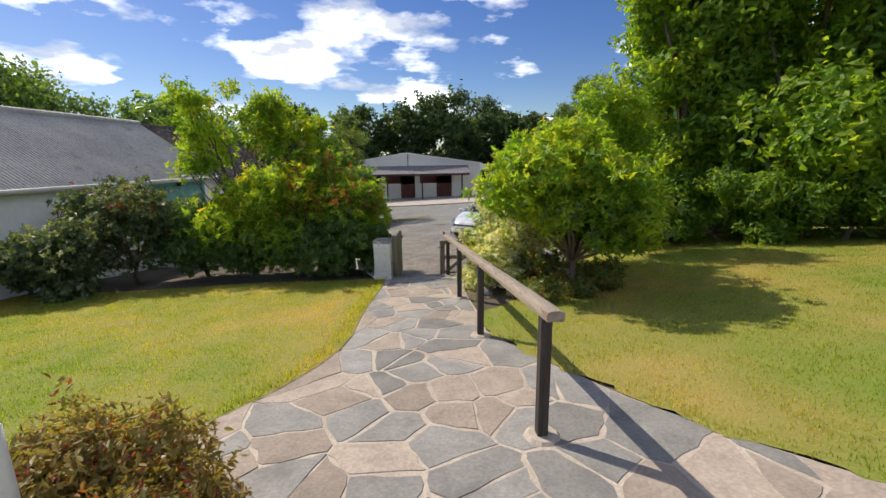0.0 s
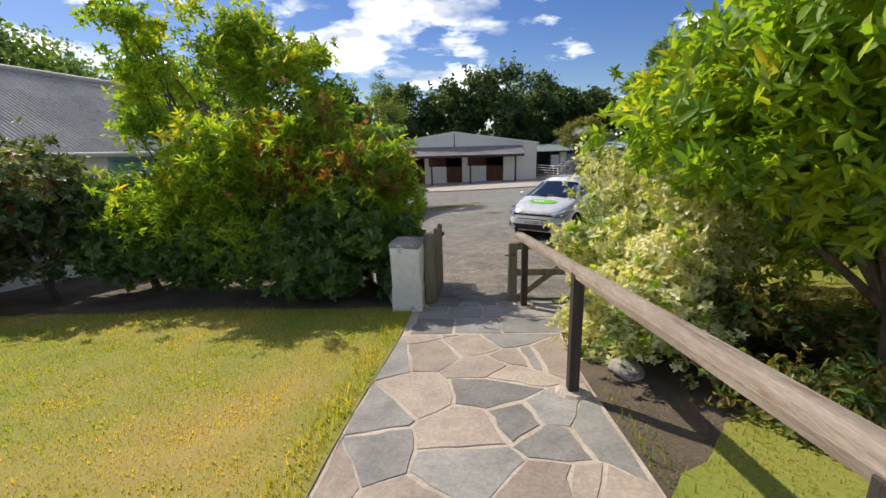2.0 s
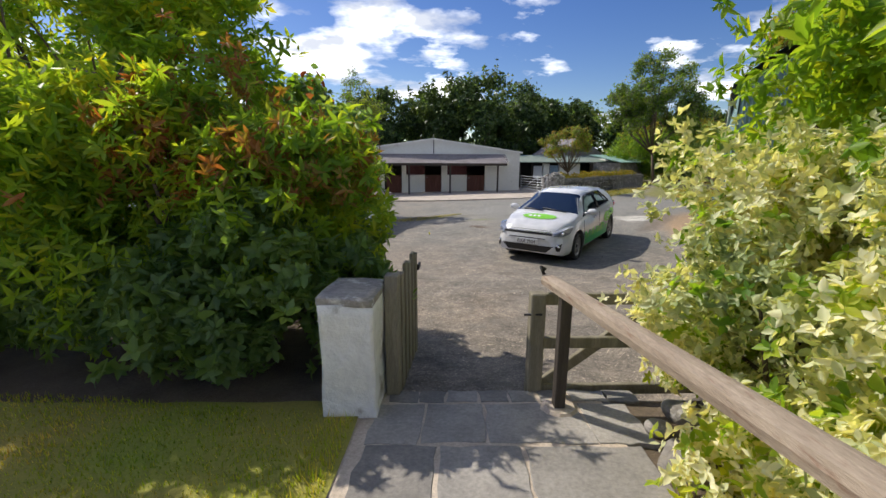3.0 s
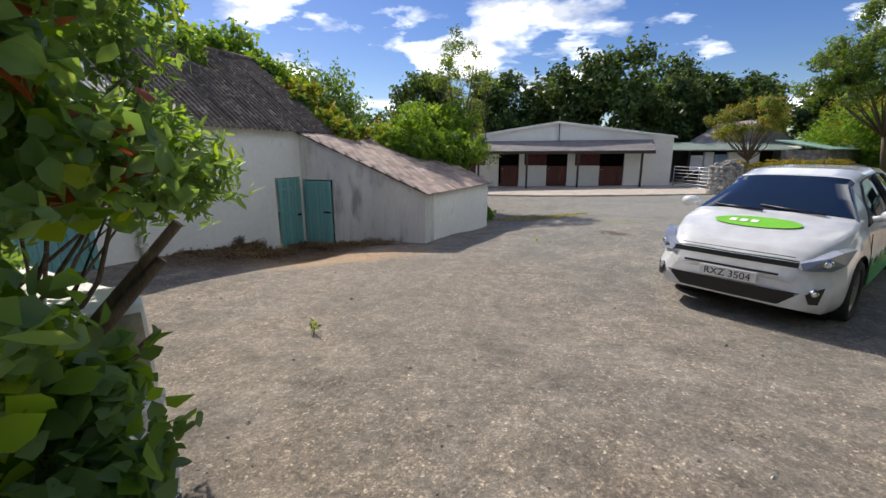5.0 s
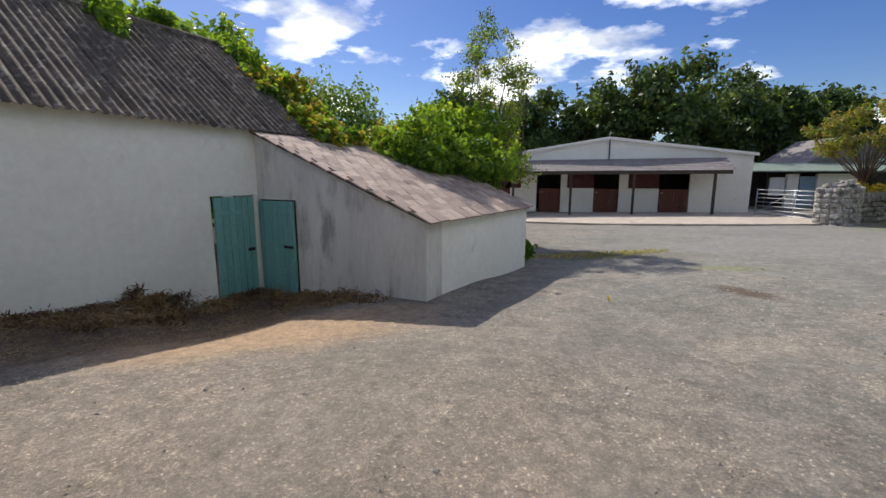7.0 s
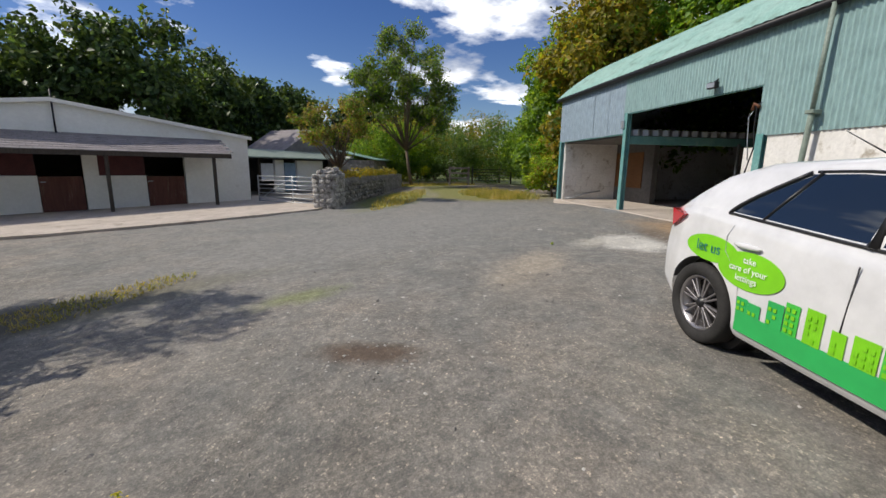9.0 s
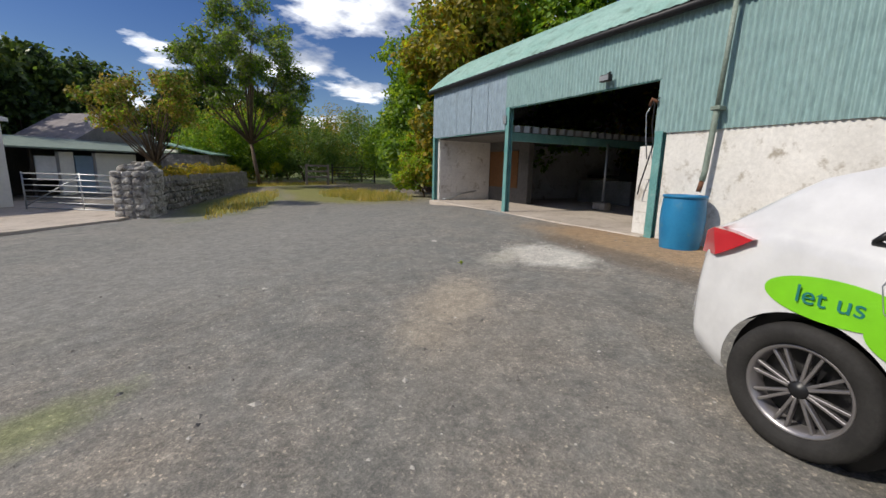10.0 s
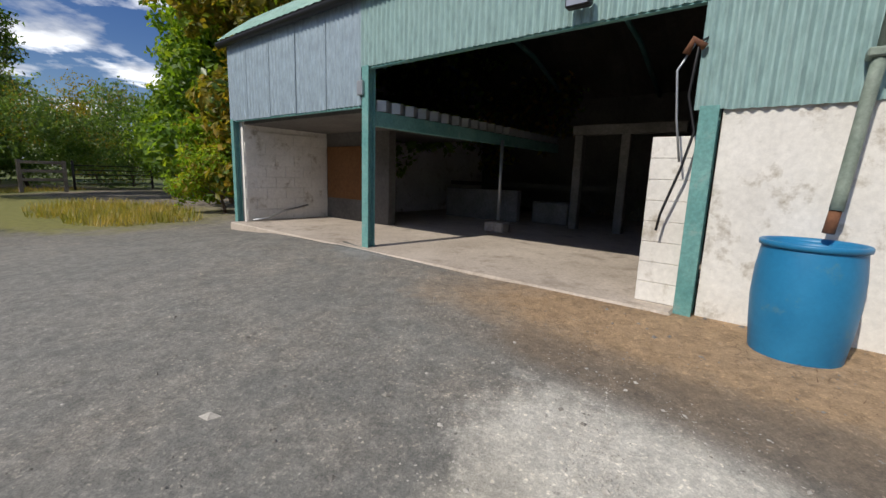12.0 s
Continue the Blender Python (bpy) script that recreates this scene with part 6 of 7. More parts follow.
ivy()
plant("shrub", (-5.6, 20.6, gz(-5.6, 20.6)), [((-5.7, 21.5, 2.3), (1.0, 1.0, 0.9), 22, 0.4), ((-4.5, 22.2, 1.8), (0.8, 0.9, 0.8), 14, 0.38)], L_MID, "yellow-green shrub growing over the lean-to roof", "shrub", 16000, 0.12, 62, 0.05, 7, [(L_AUTUMN, 0.25, lambda p: p[:, 0] < -6, 0.12, "")])
plant("birch_tree", (-5.0, 25.1, gz(-5.0, 25.1)), [((-5.0, 25.1, 4.4), (1.05, 1.05, 2.2), 46, 0.3), ((-4.7, 24.9, 2.3), (1.0, 1.0, 1.2), 18, 0.34)], L_GREYGREEN, "slender birch tree with fine drooping leaves", "tree", 8000, 0.085, 63, 0.07, 20, [(L_LIME, 0.5, lambda p: p[:, 2] < 9, 0.085, "")], 0.4, inner=0.15)
plant("shrub", (-5.7, 24.2, gz(-5.7, 24.2)), [((-5.9, 24.4, 2.6), (1.3, 1.2, 1.3), 24, 0.48)], L_MID, "bright green shrub behind the lean-to", "shrub", 14000, 0.13, 64, 0.06, 7)
plant("weed_clump", (-3.35, 22.0, gz(-3.35, 22.0)), [((-3.35, 22.0, 0.25), (0.3, 0.3, 0.3), 7, 0.15)], L_MID, "weed clump at the lean-to corner", "weed", 900, 0.1, 65, 0.012, 5)

# trees round the yard
FAR = [
    ("broadleaf_tree", -14.5, 24.0, 7.4, 2.2, L_MID), ("broadleaf_tree", -12.5, 20.0, 6.2, 1.8, L_DARK),
    ("broadleaf_tree", -9.0, 52.5, 10.0, 3.2, L_DARK), ("broadleaf_tree", -3.6, 53.0, 10.6, 3.4, L_DARK), ("broadleaf_tree", 1.2, 52.0, 11.6, 3.6, L_MID), ("broadleaf_tree", 5.4, 55.0, 8.8, 3.0, L_DARK), ("broadleaf_tree", 9.6, 57.0, 9.0, 3.2, L_MID),
    ("broadleaf_tree", -15.5, 49.0, 10.0, 3.5, L_DARK), ("broadleaf_tree", 7.0, 60.0, 11, 3.8, L_DARK), ("broadleaf_tree", 14, 60, 9, 3.5, L_DARK), ("broadleaf_tree", 20, 56, 8.0, 3.4, L_MID), ("broadleaf_tree", 26, 55, 8, 3.2, L_DARK),
    ("broadleaf_tree", -22, 12, 8.5, 3.0, L_MID), ("broadleaf_tree", -21, 20, 9, 3.2, L_DARK), ("copper_tree", -19, 17, 7.4, 1.6, L_COPPER), ("broadleaf_tree", -26, 30, 9.5, 3.5, L_DARK), ("broadleaf_tree", -20, 38, 9, 3.4, L_DARK),
]
for k, (nm, x, y, h, r, mat) in enumerate(FAR):
    g = land_z(max(-18, min(x, 24)), min(y, 44))
    mat = L_FAR if y > 40 else mat
    plant(nm, (x, y, g), [((x, y, g + h * 0.6), (r, r, h * 0.38), 40, r * 0.34), ((x, y, g + h * 0.2), (r * 1.1, r * 0.8, h * 0.2), 18, r * 0.34)], mat, "copper-leaved tree beyond the barn" if mat is L_COPPER else "broad dark tree beyond the yard", "tree", 9000, 0.44 if y > 40 else 0.24, 80 + k, 0.2, 8, [(L_DARK, 0.3, lambda p: p[:, 2] > 3, 0.34, "")], 0.62, group="trees round the yard", inner=0.3)
# behind the steel barn, the end of the track
BACK = [(15.5, 27.2, 8.8, 2.3, L_AUTUMN), (17.8, 30.2, 8.6, 2.4, L_MID), (17.5, 24.0, 10.5, 2.6, L_MID), (20.5, 20.0, 11.5, 3.0, L_AUTUMN), (18.5, 27.0, 11, 2.8, L_AUTUMN), (21.5, 33.5, 6.6, 2.3, L_MID)]
for k, (x, y, h, r, mat) in enumerate(BACK):
    plant("broadleaf_tree", (x, y, 0.55), [((x, y, 0.55 + h * 0.62), (r, r, h * 0.36), 44, r * 0.36), ((x - 0.4, y, 0.55 + h * 0.24), (r * 0.9, r * 0.9, h * 0.2), 22, r * 0.32)], mat, "tall olive-green tree behind the steel barn", "tree", 15000, 0.25, 120 + k, 0.2, 8, [(L_DARK, 0.45, lambda p: p[:, 2] < 5, 0.22, ""), (L_LIME, 0.2, lambda p: p[:, 2] > 4, 0.2, "")], 0.55, group="trees behind the steel barn")
plant("shrub", (14.6, 28.4, 0.5), [((14.6, 28.5, 1.9), (1.1, 1.3, 1.4), 26, 0.45)], L_LIME, "bright hedge shrub at the barn corner", "shrub", 15000, 0.11, 131, 0.05, 7, [(L_AUTUMN, 0.3, lambda p: p[:, 2] > 0, 0.11, "")])
plant("ash_tree", (15.6, 41.0, 0.7), [((15.3, 41.0, 7.4), (4.3, 2.8, 3.3), 74, 0.6), ((17.6, 41.0, 5.0), (2.0, 1.6, 1.3), 18, 0.42), ((12.6, 41.2, 5.6), (2.0, 1.5, 1.4), 16, 0.42)], L_GREYGREEN, "open-crowned ash tree with dark spreading limbs", "tree", 17000, 0.20, 132, 0.12, 24, [(L_MID, 0.8, lambda p: p[:, 2] > 0, 0.2, "")], 0.4, inner=0.25)
plant("small_tree", (6.8, 33.2, 0.4), [((6.4, 33.2, 3.5), (1.9, 1.2, 1.5), 40, 0.34)], L_OLIVE, "thin brownish tree leaning over the stone wall", "tree", 4800, 0.10, 133, 0.06, 26, [(L_MID, 0.5, lambda p: p[:, 2] > 0, 0.1, "")], 0.5, inner=0.15)
for k, (x, y, h, r, mat) in enumerate(((21.5, 44.0, 5.0, 2.4, L_DARK), (25.0, 41.5, 5.4, 2.6, L_DARK), (18.6, 45.5, 5.0, 2.4, L_MID), (24.0, 37.4, 5.4, 2.4, L_MID), (15.2, 45.0, 4.8, 2.2, L_MID), (28, 47, 6.5, 3.0, L_AUTUMN), (23.5, 48.5, 6.2, 3.0, L_AUTUMN), (19.0, 50, 6, 3.0, L_AUTUMN))):
    plant("hedge_bush", (x, y, 0.7), [((x, y, 0.7 + h * 0.42), (r, r, h * 0.55), 40, r * 0.36)], mat, "dense hedge bush closing the track", "shrub", 9500, 0.16, 140 + k, 0.08, 6, [(L_DARK, 0.6, lambda p: p[:, 2] < 2.6, 0.16, "")], 0.55, group="hedge at the end of the track")
plant("gorse_bush", (17.9, 42.4, 0.7), [((17.9, 42.4, 1.5), (0.45, 0.45, 0.35), 7, 0.22)], L_YELLOW, "small bush with yellow flowers", "shrub", 1200, 0.09, 150, 0.02, 5)



def far_woods():
    """A belt of woodland that closes the view all round, too far to tell trees apart."""
    rng = np.random.default_rng(160)
    cl = []
    for k in range(420):
        a = rng.uniform(-2.2, 2.5)
        r = rng.uniform(56, 74)
        h = rng.uniform(0.2, 6.5)
        cl.append((r * math.sin(a), 14 + r * math.cos(a), h, 2.6, 2.6, 1.9))
    p, nor = clump_cloud(cl, 52000, rng)
    tagged(leaf_mesh("far_woods", p, nor, 0.68, L_FAR, None, rng, 0.6), "belt of dark woodland round the farm", "woodland", kind="stuff")


far_woods()


def tufts(name, n, spots, mat, label, h, seed, lean=0.45, wide=0.0045):
    """Grass blades as thin bent triangles, over the places that spots gives."""
    rng = np.random.default_rng(seed)
    xy = spots(n, rng)
    n = len(xy)
    z = np.array([land_z(a, b) for a, b in xy]) + 0.008
    a = rng.uniform(0, 2 * math.pi, n)
    L = h * rng.uniform(0.5, 1.4, n)
    d = np.stack([np.cos(a), np.sin(a), np.zeros(n)], 1)
    s = np.stack([-np.sin(a), np.cos(a), np.zeros(n)], 1)
    p = np.stack([xy[:, 0], xy[:, 1], z], 1)
    tip = p + d * (L * lean * rng.uniform(0.2, 1.4, n))[:, None]
    tip[:, 2] += L
    v = np.stack([p - s * wide, p + s * wide, tip], 1).reshape(-1)
    me = bpy.data.meshes.new(name)
    me.vertices.add(3 * n)
    me.vertices.foreach_set("co", v.astype(np.float32))
    me.loops.add(3 * n)
    me.loops.foreach_set("vertex_index", np.arange(3 * n, dtype=np.int32))
    me.polygons.add(n)
    me.polygons.foreach_set("loop_start", (np.arange(n) * 3).astype(np.int32))
    me.polygons.foreach_set("loop_total", np.full(n, 3, np.int32))
    me.update(calc_edges=True)
    me.materials.append(mat)
    return tagged(new(name, me), label, "grass", kind="stuff")


def spots_in(x0, x1, y0, y1, test):
    def f(n, rng):
        xy = np.stack([rng.uniform(x0, x1, n), rng.uniform(y0, y1, n)], 1)
        return xy[[test(a, b) for a, b in xy]]
    return f


tufts("grass", 170000, spots_in(-8, -0.9, -1, 8.2, lawn_left), BLADE, "short mown grass, green to straw-yellow", 0.028, 201)
tufts("grass", 190000, spots_in(0.6, 9, -1, 11, lawn_right), BLADE, "short mown grass, green to straw-yellow", 0.028, 202)
tufts("grass_edge", 14000, spots_in(-2.3, -1.0, 1.5, 8, lambda x, y: path_left(y) - 0.2 < x < path_left(y) - 0.02), BLADE, "longer grass along the path edge", 0.06, 203)


def verge(cx, cy, a, b, turn):
    c, s = math.cos(radians(turn)), math.sin(radians(turn))

    def f(x, y):
        u, v = (x - cx) * c + (y - cy) * s, -(x - cx) * s + (y - cy) * c
        return (u / a) ** 2 + (v / b) ** 2 < 1 + 0.3 * math.sin(x * 3) * math.sin(y * 2.3)
    return f


tufts("grass_edge", 9000, spots_in(0.3, 3.2, 0.5, 6, lambda x, y: path_right(y) + 0.01 < x < path_right(y) + 0.14), BLADE, "longer grass along the path edge", 0.05, 204)
tufts("dry_grass", 14000, spots_in(10, 18, 27, 36, verge(13.6, 31.0, 1.5, 3.4, -30)), DRYGRASS, "long dry grass on the verge", 0.22, 205, 0.5, 0.012)
tufts("verge_grass", 14000, spots_in(5, 16, 28, 41, verge(9.6, 33.0, 0.8, 5.0, -43)), DRYGRASS, "rough grass below the stone wall", 0.16, 206, 0.5, 0.012)
tufts("verge_grass", 5000, spots_in(-4, 0.2, 22.2, 24.4, verge(-1.9, 23.2, 1.5, 0.42, 14)), DRYGRASS, "flattened weeds and cuttings on the asphalt", 0.05, 210, 1.2, 0.008)
tufts("verge_grass", 10000, spots_in(10, 24, 39, 45, verge(16.5, 41.6, 6, 1.0, 0)), DRYGRASS, "rough grass at the track end", 0.18, 207, 0.5, 0.014)
tufts("straw_litter", 26000, spots_in(-8, -3.3, 13.5, 18.3, lambda x, y: verge(-6.2, 16.5, 1.2, 2.3, -20)(x, y)), STRAW, "brown straw and leaf litter along the barn wall", 0.014, 208, 5.0, 0.006)
tufts("straw_litter", 9000, spots_in(4.5, 9.5, 15.5, 21.5, verge(7.0, 18.75, 0.85, 2.4, -31)), STRAW, "brown straw and dead grass by the steel barn wall", 0.008, 209, 9.0, 0.0022)


# ---- garden: paving, handrail, gate, white wall ----
def clip(poly, nx, ny, d):
    """Keeps the side of the line where nx*x + ny*y <= d."""
    out = []
    for i, (ax, ay) in enumerate(poly):
        bx, by = poly[(i + 1) % len(poly)]
        fa, fb = nx * ax + ny * ay - d, nx * bx + ny * by - d
        if fa <= 0:
            out.append((ax, ay))
        if fa * fb < 0:
            t = fa / (fa - fb)
            out.append((ax + (bx - ax) * t, ay + (by - ay) * t))
    return out


def paving():
    rng = random.Random(17)
    bed = bpy.data.objects["path_bed"]
    pts = []
    y = -1.6
    row = 0
    while y < 7.75:
        x = path_left(y) + 0.12 + (0.2 if row % 2 else 0)
        while x < path_right(y) - 0.05:
            pts.append((x + rng.uniform(-0.24, 0.24), y + rng.uniform(-0.24, 0.24)))
            x += rng.uniform(0.22, 0.56)
        y += rng.uniform(0.26, 0.40)
        row += 1
    for i, (px, py) in enumerate(pts):
        poly = [(px - 0.7, py - 0.7), (px + 0.7, py - 0.7), (px + 0.7, py + 0.7), (px - 0.7, py + 0.7)]
        gap = rng.uniform(0.004, 0.022)
        for j, (qx, qy) in enumerate(pts):
            if i != j and abs(qx - px) < 1.5 and abs(qy - py) < 1.5:
                dx, dy = qx - px, qy - py
                L = math.hypot(dx, dy)
                nx, ny = dx / L, dy / L
                poly = clip(poly, nx, ny, nx * (px + qx) / 2 + ny * (py + qy) / 2 - gap)
                if len(poly) < 3:
                    break
        for nx, ny, d in ((0, 1, 7.02),):
            poly = clip(poly, nx, ny, d)
        if len(poly) < 3:
            continue
        poly = [(min(max(x, path_left(y) + 0.02), path_right(y) - 0.02), y) for x, y in poly]
        stone(poly, rng, bed)
    # squared slabs and kerb stones at the gate
    for y0, y1, widths in ((7.06, 7.48, (0.40, 0.44, 0.62)), (7.50, 7.93, (0.30, 0.36, 0.58, 0.30))):
        x = -1.0
        for w in widths:
            stone([(x, y0 + rng.uniform(-0.01, 0.01)), (x + w - 0.02, y0 + rng.uniform(-0.01, 0.01)), (x + w - 0.02, y1), (x, y1)], rng, bed, FLAG_GREY)
            x += w
    x = -0.95
    while x < 0.6:
        w = rng.uniform(0.16, 0.24)
        stone([(x, 7.96), (x + w - 0.012, 7.95), (x + w - 0.012, 8.10), (x, 8.11)], rng, bed, FLAG_GREY)
        x += w


def stone(poly, rng, parent, mat=None):
    n = len(poly)
    cx, cy = sum(p[0] for p in poly) / n, sum(p[1] for p in poly) / n
    if max(math.hypot(x - cx, y - cy) for x, y in poly) < 0.06:
        return
    bm = bmesh.new()
    tilt = rng.uniform(-0.012, 0.012)
    # rough outline: extra points along each side
    ring = []
    for i in range(n):
        (ax, ay), (bx, by) = poly[i], poly[(i + 1) % n]
        L = math.hypot(bx - ax, by - ay)
        for f in ((0.0, 0.25, 0.5, 0.75) if L > 0.22 else (0.0, 0.5) if L > 0.1 else (0.0,)):
            j = 0.013 if f else 0.010
            ring.append((ax + (bx - ax) * f + rng.uniform(-j, j), ay + (by - ay) * f + rng.uniform(-j, j)))
    m = len(ring)
    zz = lambda x, y, d: garden_z(x, y) + d + tilt * (x - cx)
    low = [bm.verts.new((x, y, zz(x, y, -0.02))) for x, y in ring]
    mid = [bm.verts.new((x, y, zz(x, y, 0.0075))) for x, y in ring]
    top = [bm.verts.new((cx + (x - cx) * 0.985, cy + (y - cy) * 0.985, zz(x, y, 0.0105))) for x, y in ring]
    bm.faces.new(top)
    for a, b in ((low, mid), (mid, top)):
        for i in range(m):
            bm.faces.new((a[i], a[(i + 1) % m], b[(i + 1) % m], b[i]))
    bmesh.ops.recalc_face_normals(bm, faces=bm.faces[:])
    part("flagstone", bm, mat or (FLAG_GREY if rng.random() < 0.58 else FLAG_BUFF), parent)


def handrail():
    posts = [(0.46, 2.28), (0.312, 4.21), (0.2, 5.96), (0.1, 7.86)]
    tops = [2.44, 2.24, 2.055, 1.83]
    base = (posts[1][0], posts[1][1], garden_z(*posts[1]))
    h = thing("handrail", pose(*base), "weathered timber handrail on dark square metal posts beside the path", "handrail")
    off = Vector(base)
    for (x, y), z in zip(posts, tops):
        g = garden_z(x, y)
        bm = box(-0.032, -0.032, 0, 0.032, 0.032, z - g - 0.01, 0.004)
        part("post", bm, DARKWOOD, h, "dark square post").matrix_local = pose(x - off.x, y - off.y, g - off.z, 0, 0, 4)
        foot = bmesh.new()
        bmesh.ops.create_cone(foot, cap_ends=True, segments=9, radius1=0.12, radius2=0.09, depth=0.03)
        part("mortar_foot", foot, MORTAR, h, "pale mortar round the post foot").matrix_local = pose(x - off.x + 0.01, y - off.y, g - off.z + 0.02, 0, 0, x * 90)
    a = Vector((0.472, 2.12, 2.47)) - off
    e = Vector((0.075, 8.2, 1.80)) - off
    d = e - a
    n = 10
    bm = bmesh.new()
    rng = random.Random(8)
    rings = []
    side = Vector((d.y, -d.x, 0)).normalized()
    for i in range(n + 1):
        c = a + d * i / n
        prof = [(-0.046, -0.03), (0.046, -0.03), (0.05, 0.0), (0.044, 0.022), (0.016, 0.03), (-0.016, 0.03), (-0.044, 0.022), (-0.05, 0.0)]
        rings.append([bm.verts.new(c + side * (u + rng.uniform(-0.002, 0.002)) + Vector((0, 0, v + rng.uniform(-0.002, 0.002)))) for u, v in prof])
    for p, q in zip(rings, rings[1:]):
        for k in range(8):
            bm.faces.new((p[k], p[(k + 1) % 8], q[(k + 1) % 8], q[k]))
    bm.faces.new(rings[0])
    bm.faces.new(rings[-1][::-1])
    bmesh.ops.recalc_face_normals(bm, faces=bm.faces[:])
    part("rail", bm, GREYWOOD, h, "weathered grey-brown timber rail with worn red stain")
    part("end_hook", tube([e + Vector((-0.03, 0, 0.03)), e + Vector((-0.05, 0.02, 0.08)), e + Vector((-0.02, 0.03, 0.06))], 0.012, 6), IRON, h)


def rough_box(x0, y0, z0, x1, y1, z1, step, amp, seed):
    """A box with an uneven, hand-built surface."""
    bm = box(x0, y0, z0, x1, y1, z1)
    cuts = max(1, int(max(x1 - x0, y1 - y0, z1 - z0) / step))
    bmesh.ops.subdivide_edges(bm, edges=bm.edges[:], cuts=min(cuts, 14), use_grid_fill=True)
    for v in bm.verts:
        v.co += Vector((noise.noise(v.co * 4 + Vector((seed, 0, 0))), noise.noise(v.co * 4 + Vector((0, seed, 0))), noise.noise(v.co * 4 + Vector((0, 0, seed))))) * amp
    for f in bm.faces:
        f.smooth = True
    return bm


def white_wall():
    w = thing("garden_wall", pose(-1.13, 7.95, garden_z(-1.13, 7.95)), "lumpy whitewashed stone wall with a gate pier", "wall")
    zt = 1.84 - garden_z(-1.13, 7.95)
    part("gate_pier", rough_box(-0.16, -0.2, -0.5, 0.14, 0.22, zt - 0.07, 0.09, 0.02, 2), RUBBLE, w, "whitewashed gate pier")
    part("coping", rough_box(-0.165, -0.205, zt - 0.08, 0.145, 0.225, zt - 0.04, 0.1, 0.018, 5), STONE, w, "worn grey top")

    def run(a, b, z0, z1, th, seed, lab):
        a, b = Vector(a), Vector(b)
        L = (b - a).length
        bm = rough_box(0, -th / 2, z0, L, th / 2, z1, 0.25, 0.03, seed)
        o = part("wall_run", bm, RUBBLE, w, lab)
        o.matrix_local = w.matrix_world.inverted() @ frame_of((a.x, a.y, 0), b - a)
    run((-1.2, 8.1), (-2.26, 10.80), 0.2, 1.0, 0.30, 3, "low whitewashed rubble wall")
    # raised block at the corner, with a weep hole in its garden side
    blk = part("corner_block", rough_box(0, 0, 0.2, 0.42, 0.75, 1.36, 0.12, 0.012, 12), WHITE, w, "whitewashed corner block")
    blk.matrix_local = w.matrix_world.inverted() @ pose(-2.23, 10.906, 0, 0, 0, 150)
    # thin added slab: moss and this side's shade mixed into one beige tone
    part("shaded_face", rough_box(-0.02, 0.015, 0.25, 0.012, 0.74, 1.33, 0.12, 0.008, 14), BEIGE, blk, "beige mossy garden side with its shade in the colour")
    part("weep_hole", box(-0.034, 0.20, 1.10, -0.006, 0.24, 1.18, 0.003), DARKIN, blk)
    run((-2.65, 10.98), (-5.7, 11.42), 0.1, 1.28, 0.36, 4, "whitewashed rubble wall")
    run((-5.6, 11.4), (-7.9, 11.72), 0.1, 1.26, 0.36, 6, "whitewashed rubble wall")


def picket_gate():
    """The garden gate, swung open into the yard against the pier."""
    m = pose(-0.92, 8.16, 0.90, 0, 0, 87)
    g = thing("garden_gate", m, "old weathered timber garden gate standing open", "gate")
    for k in range(6):
        part("picket", box(0.02 + k * 0.155, -0.012, 0.0, 0.12 + k * 0.155, 0.012, 0.92 - 0.04 * (k % 2), 0.005), GATEWOOD, g)
    for z in (0.15, 0.66):
        part("cross_rail", box(0.0, 0.012, z, 0.95, 0.045, z + 0.08, 0.005), GATEWOOD, g)
    part("hanging_post", box(-0.11, -0.04, -0.25, -0.015, 0.05, 0.95, 0.008), GATEWOOD, g, "grey timber gate post")
    part("latch", box(0.88, -0.03, 0.72, 0.98, -0.012, 0.77, 0.004), IRON, g)


def field_gate():
    """A low dark timber gate frame on the other side of the opening, by the handrail's end."""
    m = pose(0.0, 8.14, 0.93, 0, 0, 4)
    g = thing("timber_gate", m, "dark weathered timber gate frame with a diagonal brace", "gate")
    part("shutting_post", box(-0.05, -0.045, -0.2, 0.045, 0.045, 0.80, 0.008), GATEWOOD, g, "dark timber post").matrix_local = pose(0, 0, 0)
    part("latch_bar", tube([(-0.09, -0.02, 0.66), (0.02, -0.05, 0.67)], 0.008, 6), IRON, g)
    for z in (0.08, 0.42, 0.72):
        part("cross_rail", box(0.045, -0.02, z, 1.15, 0.02, z + 0.075, 0.005), GATEWOOD, g)
    part("brace", box(0, -0.018, 0, 0.85, 0.018, 0.07, 0.005), GATEWOOD, g).matrix_local = pose(0.06, 0.03, 0.1, 0, -38, 0)
    part("hanging_post", box(1.15, -0.05, -0.2, 1.26, 0.05, 0.9, 0.008), GATEWOOD, g)


def start_post():
    """White rendered gate post at the start, at the edge of view."""
    x, y = -1.74, 1.2
    p = thing("white_post", pose(x, y, garden_z(x, y)), "white painted rendered post beside the steps", "post")
    part("shaft", rough_box(-0.14, -0.14, -0.2, 0.14, 0.14, 0.78, 0.1, 0.008, 9), WHITE, p)
    part("cap", lathe([(0.0, 0.94), (0.1, 0.92), (0.15, 0.86), (0.17, 0.80), (0.17, 0.76), (0.0, 0.76)], 20), WHITE, p)


paving()
handrail()
white_wall()
picket_gate()
field_gate()
start_post()

